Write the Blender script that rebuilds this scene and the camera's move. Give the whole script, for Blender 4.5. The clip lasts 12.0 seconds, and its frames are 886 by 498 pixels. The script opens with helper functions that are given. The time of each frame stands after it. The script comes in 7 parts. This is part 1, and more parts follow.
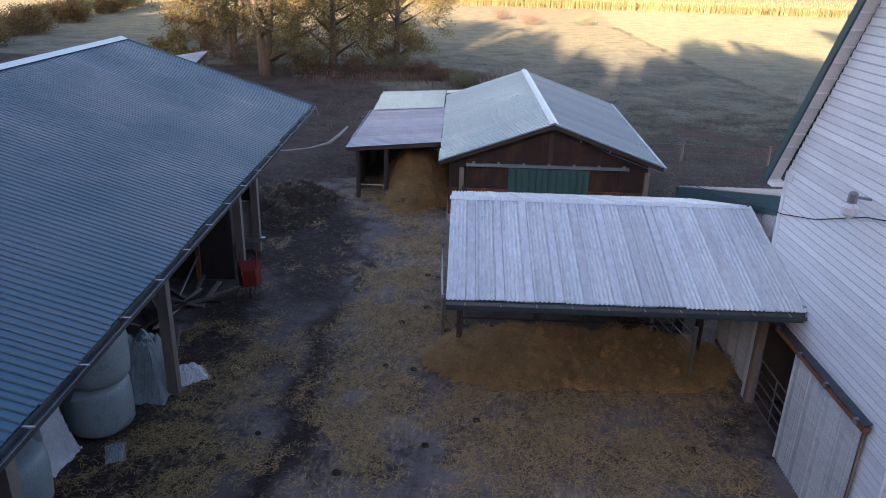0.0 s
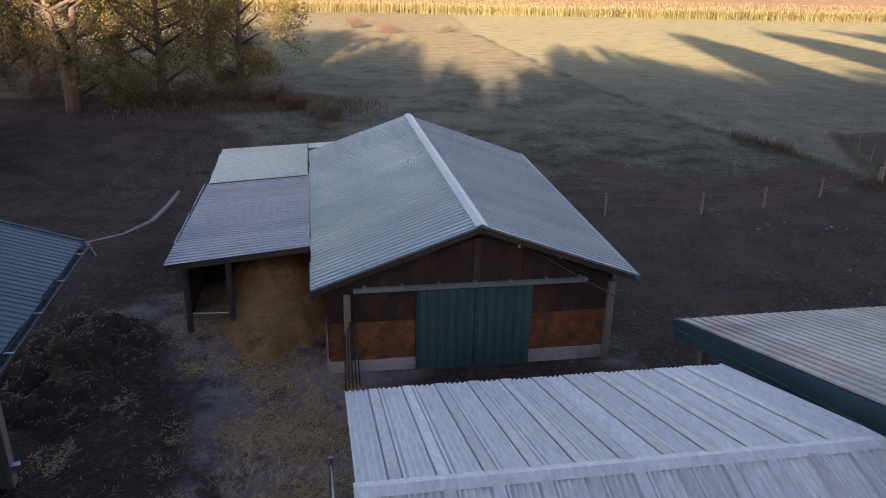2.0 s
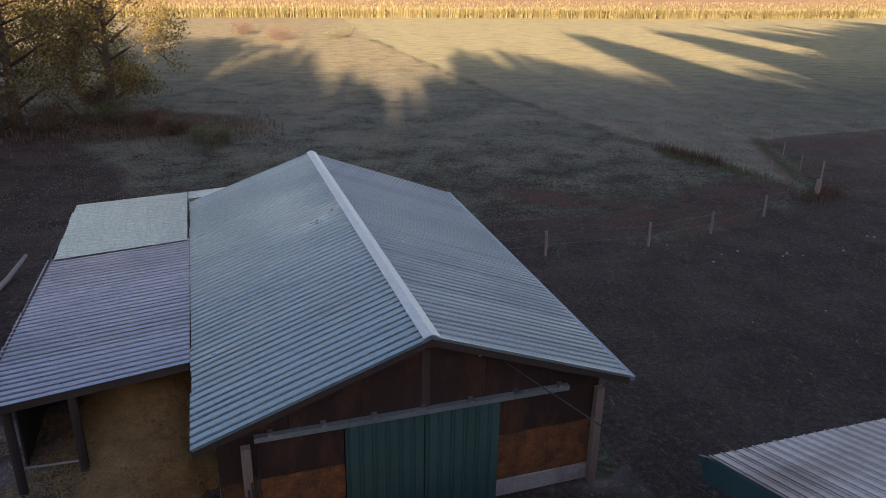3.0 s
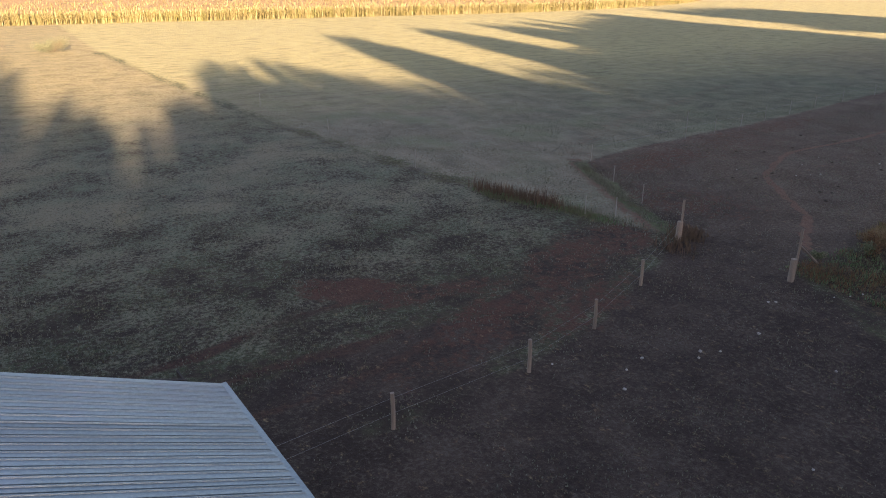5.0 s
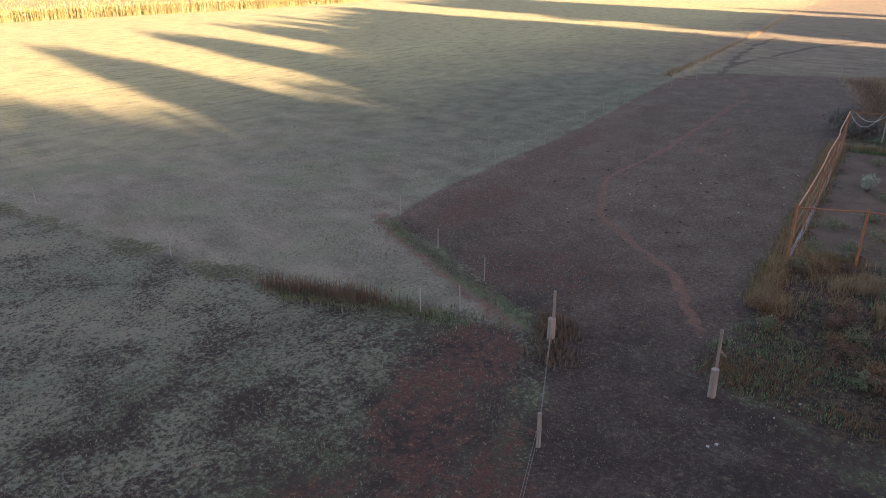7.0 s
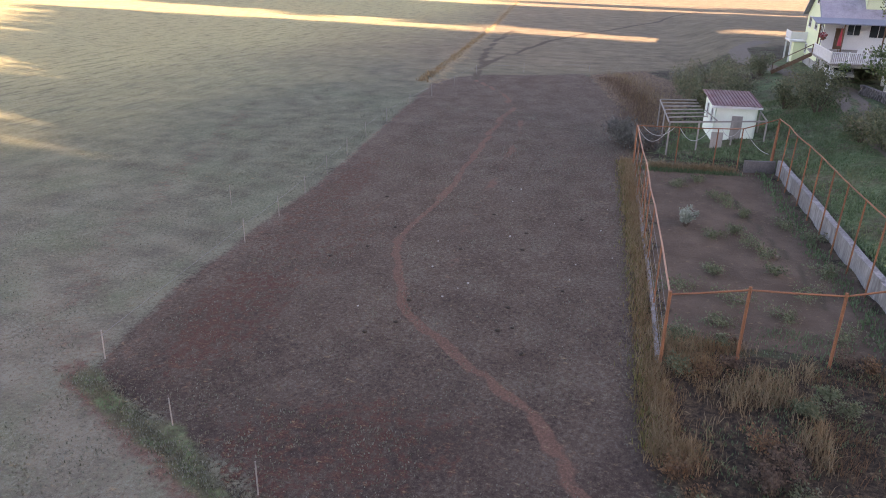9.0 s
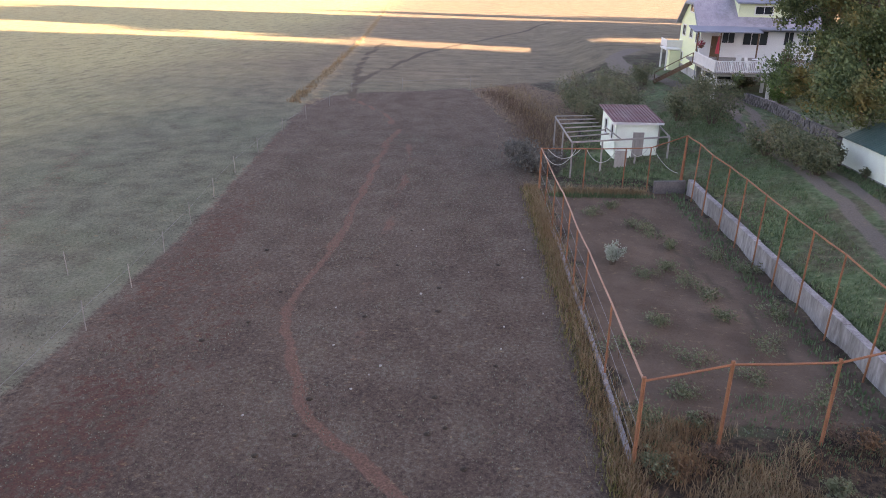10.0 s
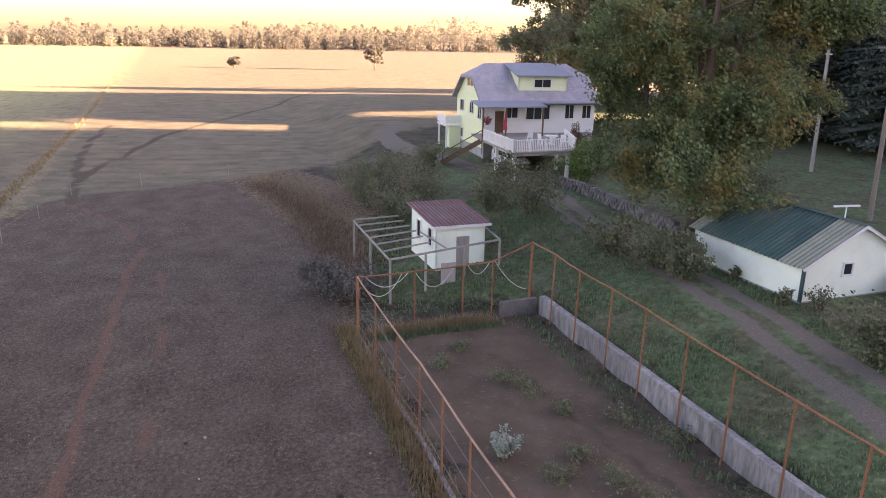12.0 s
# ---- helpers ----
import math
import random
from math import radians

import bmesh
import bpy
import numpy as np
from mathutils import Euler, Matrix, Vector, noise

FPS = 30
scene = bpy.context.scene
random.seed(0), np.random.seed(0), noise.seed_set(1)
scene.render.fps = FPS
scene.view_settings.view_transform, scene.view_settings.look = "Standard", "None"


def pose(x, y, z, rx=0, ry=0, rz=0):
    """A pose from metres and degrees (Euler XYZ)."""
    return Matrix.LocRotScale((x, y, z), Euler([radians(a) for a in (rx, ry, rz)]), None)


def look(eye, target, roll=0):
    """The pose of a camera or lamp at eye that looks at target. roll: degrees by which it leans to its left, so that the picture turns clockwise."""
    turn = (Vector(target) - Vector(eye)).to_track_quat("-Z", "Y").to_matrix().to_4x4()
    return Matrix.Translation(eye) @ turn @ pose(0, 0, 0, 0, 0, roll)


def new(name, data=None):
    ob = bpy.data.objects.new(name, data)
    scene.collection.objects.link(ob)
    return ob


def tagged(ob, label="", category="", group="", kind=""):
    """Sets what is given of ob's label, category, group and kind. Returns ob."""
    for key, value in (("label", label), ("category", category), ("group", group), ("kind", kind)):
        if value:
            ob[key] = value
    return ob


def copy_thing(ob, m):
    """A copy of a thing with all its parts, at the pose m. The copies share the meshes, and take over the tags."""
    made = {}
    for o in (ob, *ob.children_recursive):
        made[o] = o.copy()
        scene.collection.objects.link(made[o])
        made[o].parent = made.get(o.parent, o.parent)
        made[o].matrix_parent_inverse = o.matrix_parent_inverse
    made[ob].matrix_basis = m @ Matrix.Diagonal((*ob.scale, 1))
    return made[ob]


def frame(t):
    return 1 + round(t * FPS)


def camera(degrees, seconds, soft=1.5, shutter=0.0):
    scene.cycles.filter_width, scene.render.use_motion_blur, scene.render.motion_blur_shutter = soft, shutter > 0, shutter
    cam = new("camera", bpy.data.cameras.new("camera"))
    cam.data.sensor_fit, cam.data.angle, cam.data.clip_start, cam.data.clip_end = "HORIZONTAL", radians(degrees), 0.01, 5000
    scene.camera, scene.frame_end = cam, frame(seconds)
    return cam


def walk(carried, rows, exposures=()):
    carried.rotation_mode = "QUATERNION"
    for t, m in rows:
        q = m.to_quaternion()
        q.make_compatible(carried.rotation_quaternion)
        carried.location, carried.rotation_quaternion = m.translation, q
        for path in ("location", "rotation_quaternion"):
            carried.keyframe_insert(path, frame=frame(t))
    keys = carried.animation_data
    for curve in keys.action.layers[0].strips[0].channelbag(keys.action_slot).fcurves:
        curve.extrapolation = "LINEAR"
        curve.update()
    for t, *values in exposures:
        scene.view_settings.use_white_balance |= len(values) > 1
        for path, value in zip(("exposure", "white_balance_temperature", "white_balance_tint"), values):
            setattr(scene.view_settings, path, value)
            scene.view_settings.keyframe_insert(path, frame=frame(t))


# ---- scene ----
cam = camera(62.7, 12.0, soft=0.95)
PATH = [
    (0, (2.64, -0.751, 10.949), (2.428, 1.096, 10.214), 1.6),
    (0.5, (2.202, 1.695, 11.029), (2.043, 3.549, 10.296), 1.6),
    (1, (1.758, 4.337, 11.133), (1.676, 6.197, 10.404), 1.6),
    (1.5, (1.381, 7.022, 11.303), (1.402, 8.886, 10.577), 1.5),
    (2, (1.145, 9.848, 11.455), (1.298, 11.706, 10.732), 1.4),
    (2.5, (1.043, 12.728, 11.472), (1.326, 14.573, 10.753), 1.1),
    (3, (1.106, 15.661, 11.63), (1.518, 17.482, 10.913), 1.0),
    (3.2, (1.188, 16.884, 11.689), (1.652, 18.694, 10.974), 0.9),
    (4.8, (3.808, 26.856, 11.893), (4.725, 28.481, 11.171), 0.6),
    (5, (4.213, 28.017, 11.934), (5.183, 29.61, 11.213), 0.6),
    (5.5, (5.365, 30.763, 12.174), (6.464, 32.269, 11.449), 0.4),
    (6, (6.767, 33.4, 12.371), (7.986, 34.808, 11.64), 0.4),
    (6.5, (8.429, 35.877, 12.531), (9.76, 37.176, 11.794), 0.3),
    (7, (10.22, 38.18, 12.812), (11.654, 39.361, 12.07), 0.4),
    (7.2, (11.038, 39.065, 12.882), (12.511, 40.196, 12.141), 0.4),
    (8.8, (19.514, 44.967, 13.188), (21.243, 45.627, 12.431), 0.9),
    (9, (20.604, 45.606, 13.164), (22.355, 46.204, 12.404), 1.0),
    (9.5, (23.407, 47.069, 13.064), (25.204, 47.507, 12.303), 0.9),
    (10, (26.297, 48.36, 13.001), (28.138, 48.636, 12.269), 0.9),
    (10.5, (29.351, 49.456, 12.943), (31.227, 49.568, 12.257), 1.0),
    (11, (32.502, 50.328, 12.823), (34.395, 50.274, 12.181), 1.0),
    (11.5, (35.644, 50.914, 12.827), (37.54, 50.695, 12.229), 1.0),
    (12, (38.878, 51.24, 12.914), (40.763, 50.864, 12.36), 1.1),
]
EXPOSURES = [(0, 3.25, 6250, 31), (1.5, 2.75, 6450, 32), (3, 2.4, 6700, 33), (5.5, 2.95, 7000, 29), (7, 3.28, 7100, 33), (9.5, 3.85, 7320, 38), (12, 3.75, 7500, 41)]
walk(cam, [(t, look(eye, target, roll)) for t, eye, target, roll in PATH], EXPOSURES)

# ---- light: low morning sun from behind the farm, clear sky ----
SUN_EL, SUN_AZ = 11.0, 8.0          # degrees above the horizon; shadows fall towards (sin, cos) of SUN_AZ
world = bpy.data.worlds.new("sky")
scene.world = world
world.use_nodes = True
wn, wl = world.node_tree.nodes, world.node_tree.links
sky = wn.new("ShaderNodeTexSky")
sky.sky_type, sky.sun_disc = "NISHITA", False
sky.sun_elevation, sky.sun_rotation = radians(SUN_EL), radians(180 + SUN_AZ)
sky.dust_density, sky.air_density = 1.4, 1.0
wl.new(sky.outputs["Color"], wn["Background"].inputs["Color"])
wn["Background"].inputs["Strength"].default_value = 0.05
sun_data = bpy.data.lights.new("sun", "SUN")
sun_data.energy, sun_data.angle, sun_data.color = 5.0, radians(0.7), (1.0, 0.80, 0.50)
sun = new("sun", sun_data)
sun.matrix_world = look((0, 0, 60), (60 * math.sin(radians(SUN_AZ)), 60 * math.cos(radians(SUN_AZ)), 60 - 60 * math.tan(radians(SUN_EL))))


# ---- materials ----
def nodes_of(name):
    m = bpy.data.materials.new(name)
    m.use_nodes = True
    n, l = m.node_tree.nodes, m.node_tree.links
    return m, n, l, n["Principled BSDF"]


def noise_tex(n, l, vec, scale, detail=4.0, rough=0.6, stretch=None):
    t = n.new("ShaderNodeTexNoise")
    t.inputs["Scale"].default_value, t.inputs["Detail"].default_value, t.inputs["Roughness"].default_value = scale, detail, rough
    if stretch:
        mp = n.new("ShaderNodeMapping")
        mp.inputs["Scale"].default_value = stretch
        l.new(vec, mp.inputs["Vector"])
        vec = mp.outputs["Vector"]
    l.new(vec, t.inputs["Vector"])
    return t.outputs["Fac"]


def ramp(n, l, fac, lo, hi, a=0.0, b=1.0):
    r = n.new("ShaderNodeMapRange")
    r.inputs[1].default_value, r.inputs[2].default_value, r.inputs[3].default_value, r.inputs[4].default_value = lo, hi, a, b
    l.new(fac, r.inputs[0])
    return r.outputs[0]


def mix(n, l, fac, a, b, blend="MIX"):
    x = n.new("ShaderNodeMix")
    x.data_type, x.blend_type = "RGBA", blend
    for sock, v in ((x.inputs[0], fac), (x.inputs[6], a), (x.inputs[7], b)):
        if isinstance(v, (int, float)):
            sock.default_value = v
        elif isinstance(v, (tuple, list)):
            sock.default_value = (*v, 1.0)
        else:
            l.new(v, sock)
    return x.outputs[2]


def calc(n, l, op, a, b=0.0):
    x = n.new("ShaderNodeMath")
    x.operation, x.use_clamp = op, False
    for sock, v in ((x.inputs[0], a), (x.inputs[1], b)):
        if isinstance(v, (int, float)):
            sock.default_value = v
        else:
            l.new(v, sock)
    return x.outputs[0]


def bump(n, l, bsdf, height, dist, strength=1.0):
    b = n.new("ShaderNodeBump")
    b.inputs["Distance"].default_value, b.inputs["Strength"].default_value = dist, strength
    l.new(height, b.inputs["Height"])
    l.new(b.outputs["Normal"], bsdf.inputs["Normal"])


def surf(name, c1, c2, scale=3.0, rough=0.7, metal=0.0, fine=40.0, relief=0.004, stretch=None, stain=None, vary=0.0, island=0.0, sheen=0.5):
    """A surface with broad mottling between two colours, fine grain, stains and relief, in metres of its own object."""
    m, n, l, b = nodes_of(name)
    vec = n.new("ShaderNodeTexCoord").outputs["Object"]
    broad = noise_tex(n, l, vec, scale, 5.0, 0.6, stretch)
    small = noise_tex(n, l, vec, fine, 4.0, 0.7, stretch)
    col = mix(n, l, ramp(n, l, broad, 0.35, 0.68), c1, c2)
    col = mix(n, l, 0.35, col, mix(n, l, ramp(n, l, small, 0.3, 0.7), tuple(v * 0.55 for v in c1), tuple(min(1, v * 1.35) for v in c2)))
    if stain:
        blot = noise_tex(n, l, vec, scale * 0.37, 6.0, 0.7, stretch)
        col = mix(n, l, ramp(n, l, blot, 0.52, 0.72, 0.0, 0.8), col, stain)
    if vary:
        oi = n.new("ShaderNodeObjectInfo")
        col = mix(n, l, 1.0, col, mix(n, l, oi.outputs["Random"], (1 - vary,) * 3, (1 + vary * 0.6,) * 3), "MULTIPLY")
    if island:
        gi = n.new("ShaderNodeNewGeometry")
        col = mix(n, l, 1.0, col, mix(n, l, gi.outputs["Random Per Island"], (1 - island,) * 3, (1 + island * 0.7, 1 + island * 0.5, 1 + island * 0.2)), "MULTIPLY")
    l.new(col, b.inputs["Base Color"])
    l.new(ramp(n, l, broad, 0.3, 0.7, max(0.05, rough - 0.12), min(1.0, rough + 0.12)), b.inputs["Roughness"])
    b.inputs["Metallic"].default_value = metal
    b.inputs["Specular IOR Level"].default_value = sheen
    if relief:
        bump(n, l, b, small, relief)
    return m


def leafy(name, c1, c2, c3, rough=0.6, thin=0.3):
    """Foliage: each leaf or clump takes its own tone; thin, so that light comes through."""
    m, n, l, b = nodes_of(name)
    gi = n.new("ShaderNodeNewGeometry")
    rnd = gi.outputs["Random Per Island"]
    vec = n.new("ShaderNodeTexCoord").outputs["Object"]
    broad = noise_tex(n, l, vec, 0.35, 3.0)
    col = mix(n, l, ramp(n, l, rnd, 0.0, 1.0), c1, c2)
    col = mix(n, l, ramp(n, l, broad, 0.48, 0.66), col, c3)
    l.new(col, b.inputs["Base Color"])
    b.inputs["Roughness"].default_value = rough
    tr = n.new("ShaderNodeBsdfTranslucent")
    l.new(col, tr.inputs["Color"])
    ms = n.new("ShaderNodeMixShader")
    ms.inputs[0].default_value = thin
    l.new(b.outputs[0], ms.inputs[1])
    l.new(tr.outputs[0], ms.inputs[2])
    l.new(ms.outputs[0], n["Material Output"].inputs["Surface"])
    return m


M_TEAL = surf("teal roof paint", (0.012, 0.06, 0.10), (0.018, 0.082, 0.13), 0.5, 0.38, 0.0, 60, 0.0006, stain=(0.026, 0.078, 0.125), vary=0.05, sheen=0.45)
M_TIN = surf("galvanised sheet", (0.21, 0.27, 0.29), (0.28, 0.34, 0.36), 0.5, 0.45, 0.4, 14, 0.0004, stain=(0.29, 0.32, 0.36), vary=0.1)
M_TINWHITE = surf("pale weathered sheet", (0.57, 0.61, 0.63), (0.71, 0.75, 0.75), 0.8, 0.5, 0.15, 14, 0.0008, stretch=(1, 0.15, 1), stain=(0.46, 0.46, 0.48), vary=0.1)
M_TINBLUE = surf("aged violet grey sheet", (0.23, 0.275, 0.34), (0.33, 0.37, 0.43), 0.5, 0.4, 0.6, 14, 0.0004, stain=(0.42, 0.42, 0.48), vary=0.16)
M_TINDULL = surf("dull lap of old sheet", (0.50, 0.52, 0.54), (0.66, 0.68, 0.69), 1.2, 0.5, 0.2, 14, 0.0008, stretch=(1, 0.15, 1), stain=(0.30, 0.28, 0.28), vary=0.22)
M_TINMINT = surf("pale greenish sheet", (0.50, 0.62, 0.56), (0.62, 0.73, 0.66), 0.8, 0.5, 0.1, 14, 0.0008, stretch=(1, 0.15, 1), stain=(0.42, 0.50, 0.47), vary=0.1)
M_TINRUSTY = surf("rust-tinged lean-to sheet", (0.34, 0.315, 0.31), (0.46, 0.44, 0.43), 0.6, 0.45, 0.45, 12, 0.0006, stretch=(0.3, 1, 1), stain=(0.21, 0.15, 0.12), vary=0.16)
M_BARNROOF = surf("grey green barn sheet", (0.22, 0.33, 0.36), (0.29, 0.40, 0.43), 0.5, 0.38, 0.6, 12, 0.0004, stain=(0.28, 0.33, 0.35), vary=0.07)
M_RIDGE = surf("pale ridge cap", (0.52, 0.58, 0.56), (0.66, 0.70, 0.66), 1.5, 0.45, 0.3, 20, 0.001)
M_TRIM = surf("teal trim paint", (0.02, 0.062, 0.072), (0.03, 0.085, 0.095), 1.2, 0.5, 0.0, 30, 0.001)
M_DOOR = surf("green door sheet", (0.03, 0.085, 0.085), (0.045, 0.115, 0.11), 1.0, 0.5, 0.0, 30, 0.001, stain=(0.05, 0.075, 0.07))
M_GUTTER = surf("dull gutter metal", (0.05, 0.06, 0.07), (0.12, 0.13, 0.14), 2.0, 0.5, 0.6, 30, 0.001)
# brown of the upper plywood, darkened to carry the shade below the eaves
M_BROWNWALL = surf("shade-darkened brown plywood", (0.015, 0.009, 0.009), (0.04, 0.02, 0.016), 0.8, 0.8, 0.0, 20, 0.004, stretch=(1, 1, 0.4), stain=(0.17, 0.075, 0.03), vary=0.2)
M_RUSTWALL = surf("scuffed rusty plywood", (0.02, 0.011, 0.009), (0.26, 0.11, 0.036), 3.2, 0.85, 0.0, 24, 0.006, stain=(0.035, 0.022, 0.018), vary=0.25)
M_POST = surf("weathered timber post", (0.18, 0.145, 0.12), (0.30, 0.25, 0.21), 1.2, 0.85, 0.0, 30, 0.004, stretch=(4, 4, 0.4), vary=0.2)
M_DARKWOOD = surf("dark barn timber", (0.032, 0.025, 0.022), (0.065, 0.05, 0.043), 1.2, 0.85, 0.0, 30, 0.004, stretch=(3, 3, 0.4), vary=0.2)
M_CONCRETE = surf("old concrete", (0.28, 0.27, 0.27), (0.42, 0.41, 0.40), 1.1, 0.85, 0.0, 18, 0.006, stain=(0.13, 0.11, 0.10))
M_WHITE = surf("white clapboard paint", (0.84, 0.86, 0.89), (0.91, 0.92, 0.94), 1.0, 0.6, 0.0, 30, 0.002, stretch=(0.6, 0.6, 2), stain=(0.68, 0.67, 0.70), vary=0.1)
M_LAPSHADE = surf("painted shade under the laps", (0.46, 0.46, 0.50), (0.70, 0.70, 0.73), 2.0, 0.8, 0.0, 30, 0.0, stretch=(0.6, 0.6, 2))
M_STRAW = surf("golden straw", (0.33, 0.22, 0.10), (0.60, 0.44, 0.22), 2.0, 0.9, 0.0, 40, 0.02, island=0.35)
M_STRAWHEAP = surf("matted straw", (0.24, 0.135, 0.052), (0.56, 0.35, 0.14), 2.2, 0.95, 0.0, 26, 0.06, stain=(0.075, 0.046, 0.026))
M_MANURE = surf("dark manure", (0.022, 0.016, 0.012), (0.06, 0.045, 0.03), 2.0, 0.95, 0.0, 14, 0.05, stain=(0.12, 0.08, 0.04))
M_WRAP = surf("pale green bale wrap", (0.27, 0.34, 0.34), (0.36, 0.42, 0.42), 1.5, 0.35, 0.0, 20, 0.004)
M_TARP = surf("grey green tarpaulin", (0.18, 0.25, 0.26), (0.34, 0.40, 0.40), 2.5, 0.45, 0.0, 12, 0.01)
M_PLASTIC = surf("white plastic sheet", (0.6, 0.6, 0.63), (0.75, 0.75, 0.77), 2.5, 0.4, 0.0, 12, 0.01)
M_RED = surf("faded red paint", (0.20, 0.028, 0.02), (0.30, 0.045, 0.028), 2.0, 0.5, 0.0, 20, 0.002, stain=(0.12, 0.04, 0.03))
M_ORANGE = surf("orange machine paint", (0.5, 0.10, 0.02), (0.6, 0.14, 0.03), 2.0, 0.5, 0.0, 20, 0.002)
M_STEEL = surf("dull tube steel", (0.28, 0.28, 0.3), (0.42, 0.42, 0.44), 3.0, 0.45, 0.8, 30, 0.001)
M_RUST = surf("rusty orange pipe", (0.21, 0.088, 0.046), (0.34, 0.145, 0.07), 2.0, 0.75, 0.1, 30, 0.002, stain=(0.22, 0.09, 0.05), vary=0.15)
M_BLACK = surf("black rubber", (0.015, 0.015, 0.016), (0.03, 0.03, 0.03), 3.0, 0.7, 0.0, 30, 0.002)
M_WIRE = surf("galvanised wire", (0.2, 0.2, 0.21), (0.32, 0.32, 0.33), 5.0, 0.5, 0.8, 40, 0.0)
M_BARK = surf("grey brown bark", (0.075, 0.055, 0.042), (0.15, 0.115, 0.085), 2.0, 0.95, 0.0, 18, 0.03, stretch=(3, 3, 0.5))
M_INSIDE = surf("dim barn interior boards", (0.06, 0.045, 0.035), (0.11, 0.085, 0.065), 1.0, 0.9, 0.0, 20, 0.004, stretch=(3, 3, 0.5))


# ---- builders ----
class Geo:
    """Collects vertices and faces for one mesh."""

    def __init__(self):
        self.v, self.f = [], []

    def add(self, verts, faces):
        k = len(self.v)
        self.v += [tuple(p) for p in verts]
        self.f += [tuple(i + k for i in f) for f in faces]
        return self

    def box(self, x0, y0, z0, x1, y1, z1, m=None):
        p = [Vector((x, y, z)) for z in (z0, z1) for x, y in ((x0, y0), (x1, y0), (x1, y1), (x0, y1))]
        if m:
            p = [m @ q for q in p]
        return self.add(p, [(3, 2, 1, 0), (4, 5, 6, 7), (0, 1, 5, 4), (1, 2, 6, 5), (2, 3, 7, 6), (3, 0, 4, 7)])

    def beam(self, a, b, w, h=None, up=(0, 0, 1)):
        """A squared timber from a to b, w wide and h high."""
        a, b, h = Vector(a), Vector(b), h or w
        d = (b - a).normalized()
        up = Vector(up) if abs(d.dot(Vector(up))) < 0.98 else Vector((1, 0, 0))
        s = d.cross(up).normalized() * (w / 2)
        t = s.cross(d).normalized() * (h / 2)
        p = [q + i * s + j * t for q in (a, b) for i, j in ((-1, -1), (1, -1), (1, 1), (-1, 1))]
        return self.add(p, [(0, 1, 2, 3), (7, 6, 5, 4), (1, 0, 4, 5), (2, 1, 5, 6), (3, 2, 6, 7), (0, 3, 7, 4)])

    def tube(self, pts, radii, n=7, cap=True):
        """A round bar through pts."""
        pts = [Vector(p) for p in pts]
        radii = radii if isinstance(radii, (list, tuple)) else [radii] * len(pts)
        rows = []
        for i, p in enumerate(pts):
            d = (pts[min(i + 1, len(pts) - 1)] - pts[max(i - 1, 0)]).normalized()
            s = d.cross(Vector((0, 0, 1)) if abs(d.z) < 0.95 else Vector((1, 0, 0))).normalized()
            t = d.cross(s)
            rows.append([p + radii[i] * (math.cos(2 * math.pi * k / n) * s + math.sin(2 * math.pi * k / n) * t) for k in range(n)])
        faces = [(i * n + k, i * n + (k + 1) % n, (i + 1) * n + (k + 1) % n, (i + 1) * n + k) for i in range(len(pts) - 1) for k in range(n)]
        if cap:
            faces += [tuple(range(n))[::-1], tuple((len(pts) - 1) * n + k for k in range(n))]
        return self.add([q for r in rows for q in r], faces)

    def slab(self, outline, shift):
        """A flat outline with thickness: the outline and its copy moved by shift."""
        o, s = [Vector(p) for p in outline], Vector(shift)
        n = len(o)
        return self.add(o + [p + s for p in o], [tuple(range(n))[::-1], tuple(range(n, 2 * n))] + [(i, (i + 1) % n, n + (i + 1) % n, n + i) for i in range(n)])

    def mesh(self, name, material=None, smooth=False):
        me = bpy.data.meshes.new(name)
        me.from_pydata(self.v, [], self.f)
        if material:
            me.materials.append(material)
        if smooth:
            me.polygons.foreach_set("use_smooth", [True] * len(me.polygons))
        me.update()
        return me


def part(name, geo, material, parent, label="", smooth=False):
    me = geo.mesh(name, material, smooth) if isinstance(geo, Geo) else geo
    ob = new(name, me)
    ob.parent = parent
    return tagged(ob, label=label)


def thing(name, label, category, m=None, group="", kind=""):
    ob = new(name)
    if m:
        ob.matrix_world = m
    return tagged(ob, label, category, group, kind)


def solid(name, geo, material, label, category, m=None, group="", kind="", smooth=False):
    ob = new(name, geo.mesh(name, material, smooth))
    if m:
        ob.matrix_world = m
    return tagged(ob, label, category, group, kind)


def sheet_profile(width, kind):
    """Height of a roofing sheet across its width."""
    if kind == "wavy":
        band = width * 0.68
        n = max(12, int(band / 0.017))
        pts = [(band * i / n, 0.02 * math.cos(2 * math.pi * band * i / n / 0.098)) for i in range(n + 1)]
        return pts + [(band + 0.02, -0.008), (width - 0.05, -0.008), (width - 0.03, 0.022), (width, 0.022)]
    # broad raised ribs, flat pans and a narrow groove added for the ribs' shade lines
    fine_rib = kind == "shallow"
    pts, pitch = [], 0.17 if fine_rib else 0.25
    deep, rise, rib, lap = (0.012, 0.014, 0.068, 0.02) if fine_rib else (0.06, 0.02, 0.03, 0.05)
    count = max(1, round(width / pitch))
    pitch = width / count
    for i in range(count):
        s = i * pitch
        pts += [(s, 0.0), (s + 0.01, rise), (s + rib, rise), (s + rib + 0.008, 0.0), (s + rib + 0.012, -deep), (s + rib + 0.012 + lap, -deep), (s + rib + 0.018 + lap, 0.0)]
    pts.append((width, 0.0))
    return pts


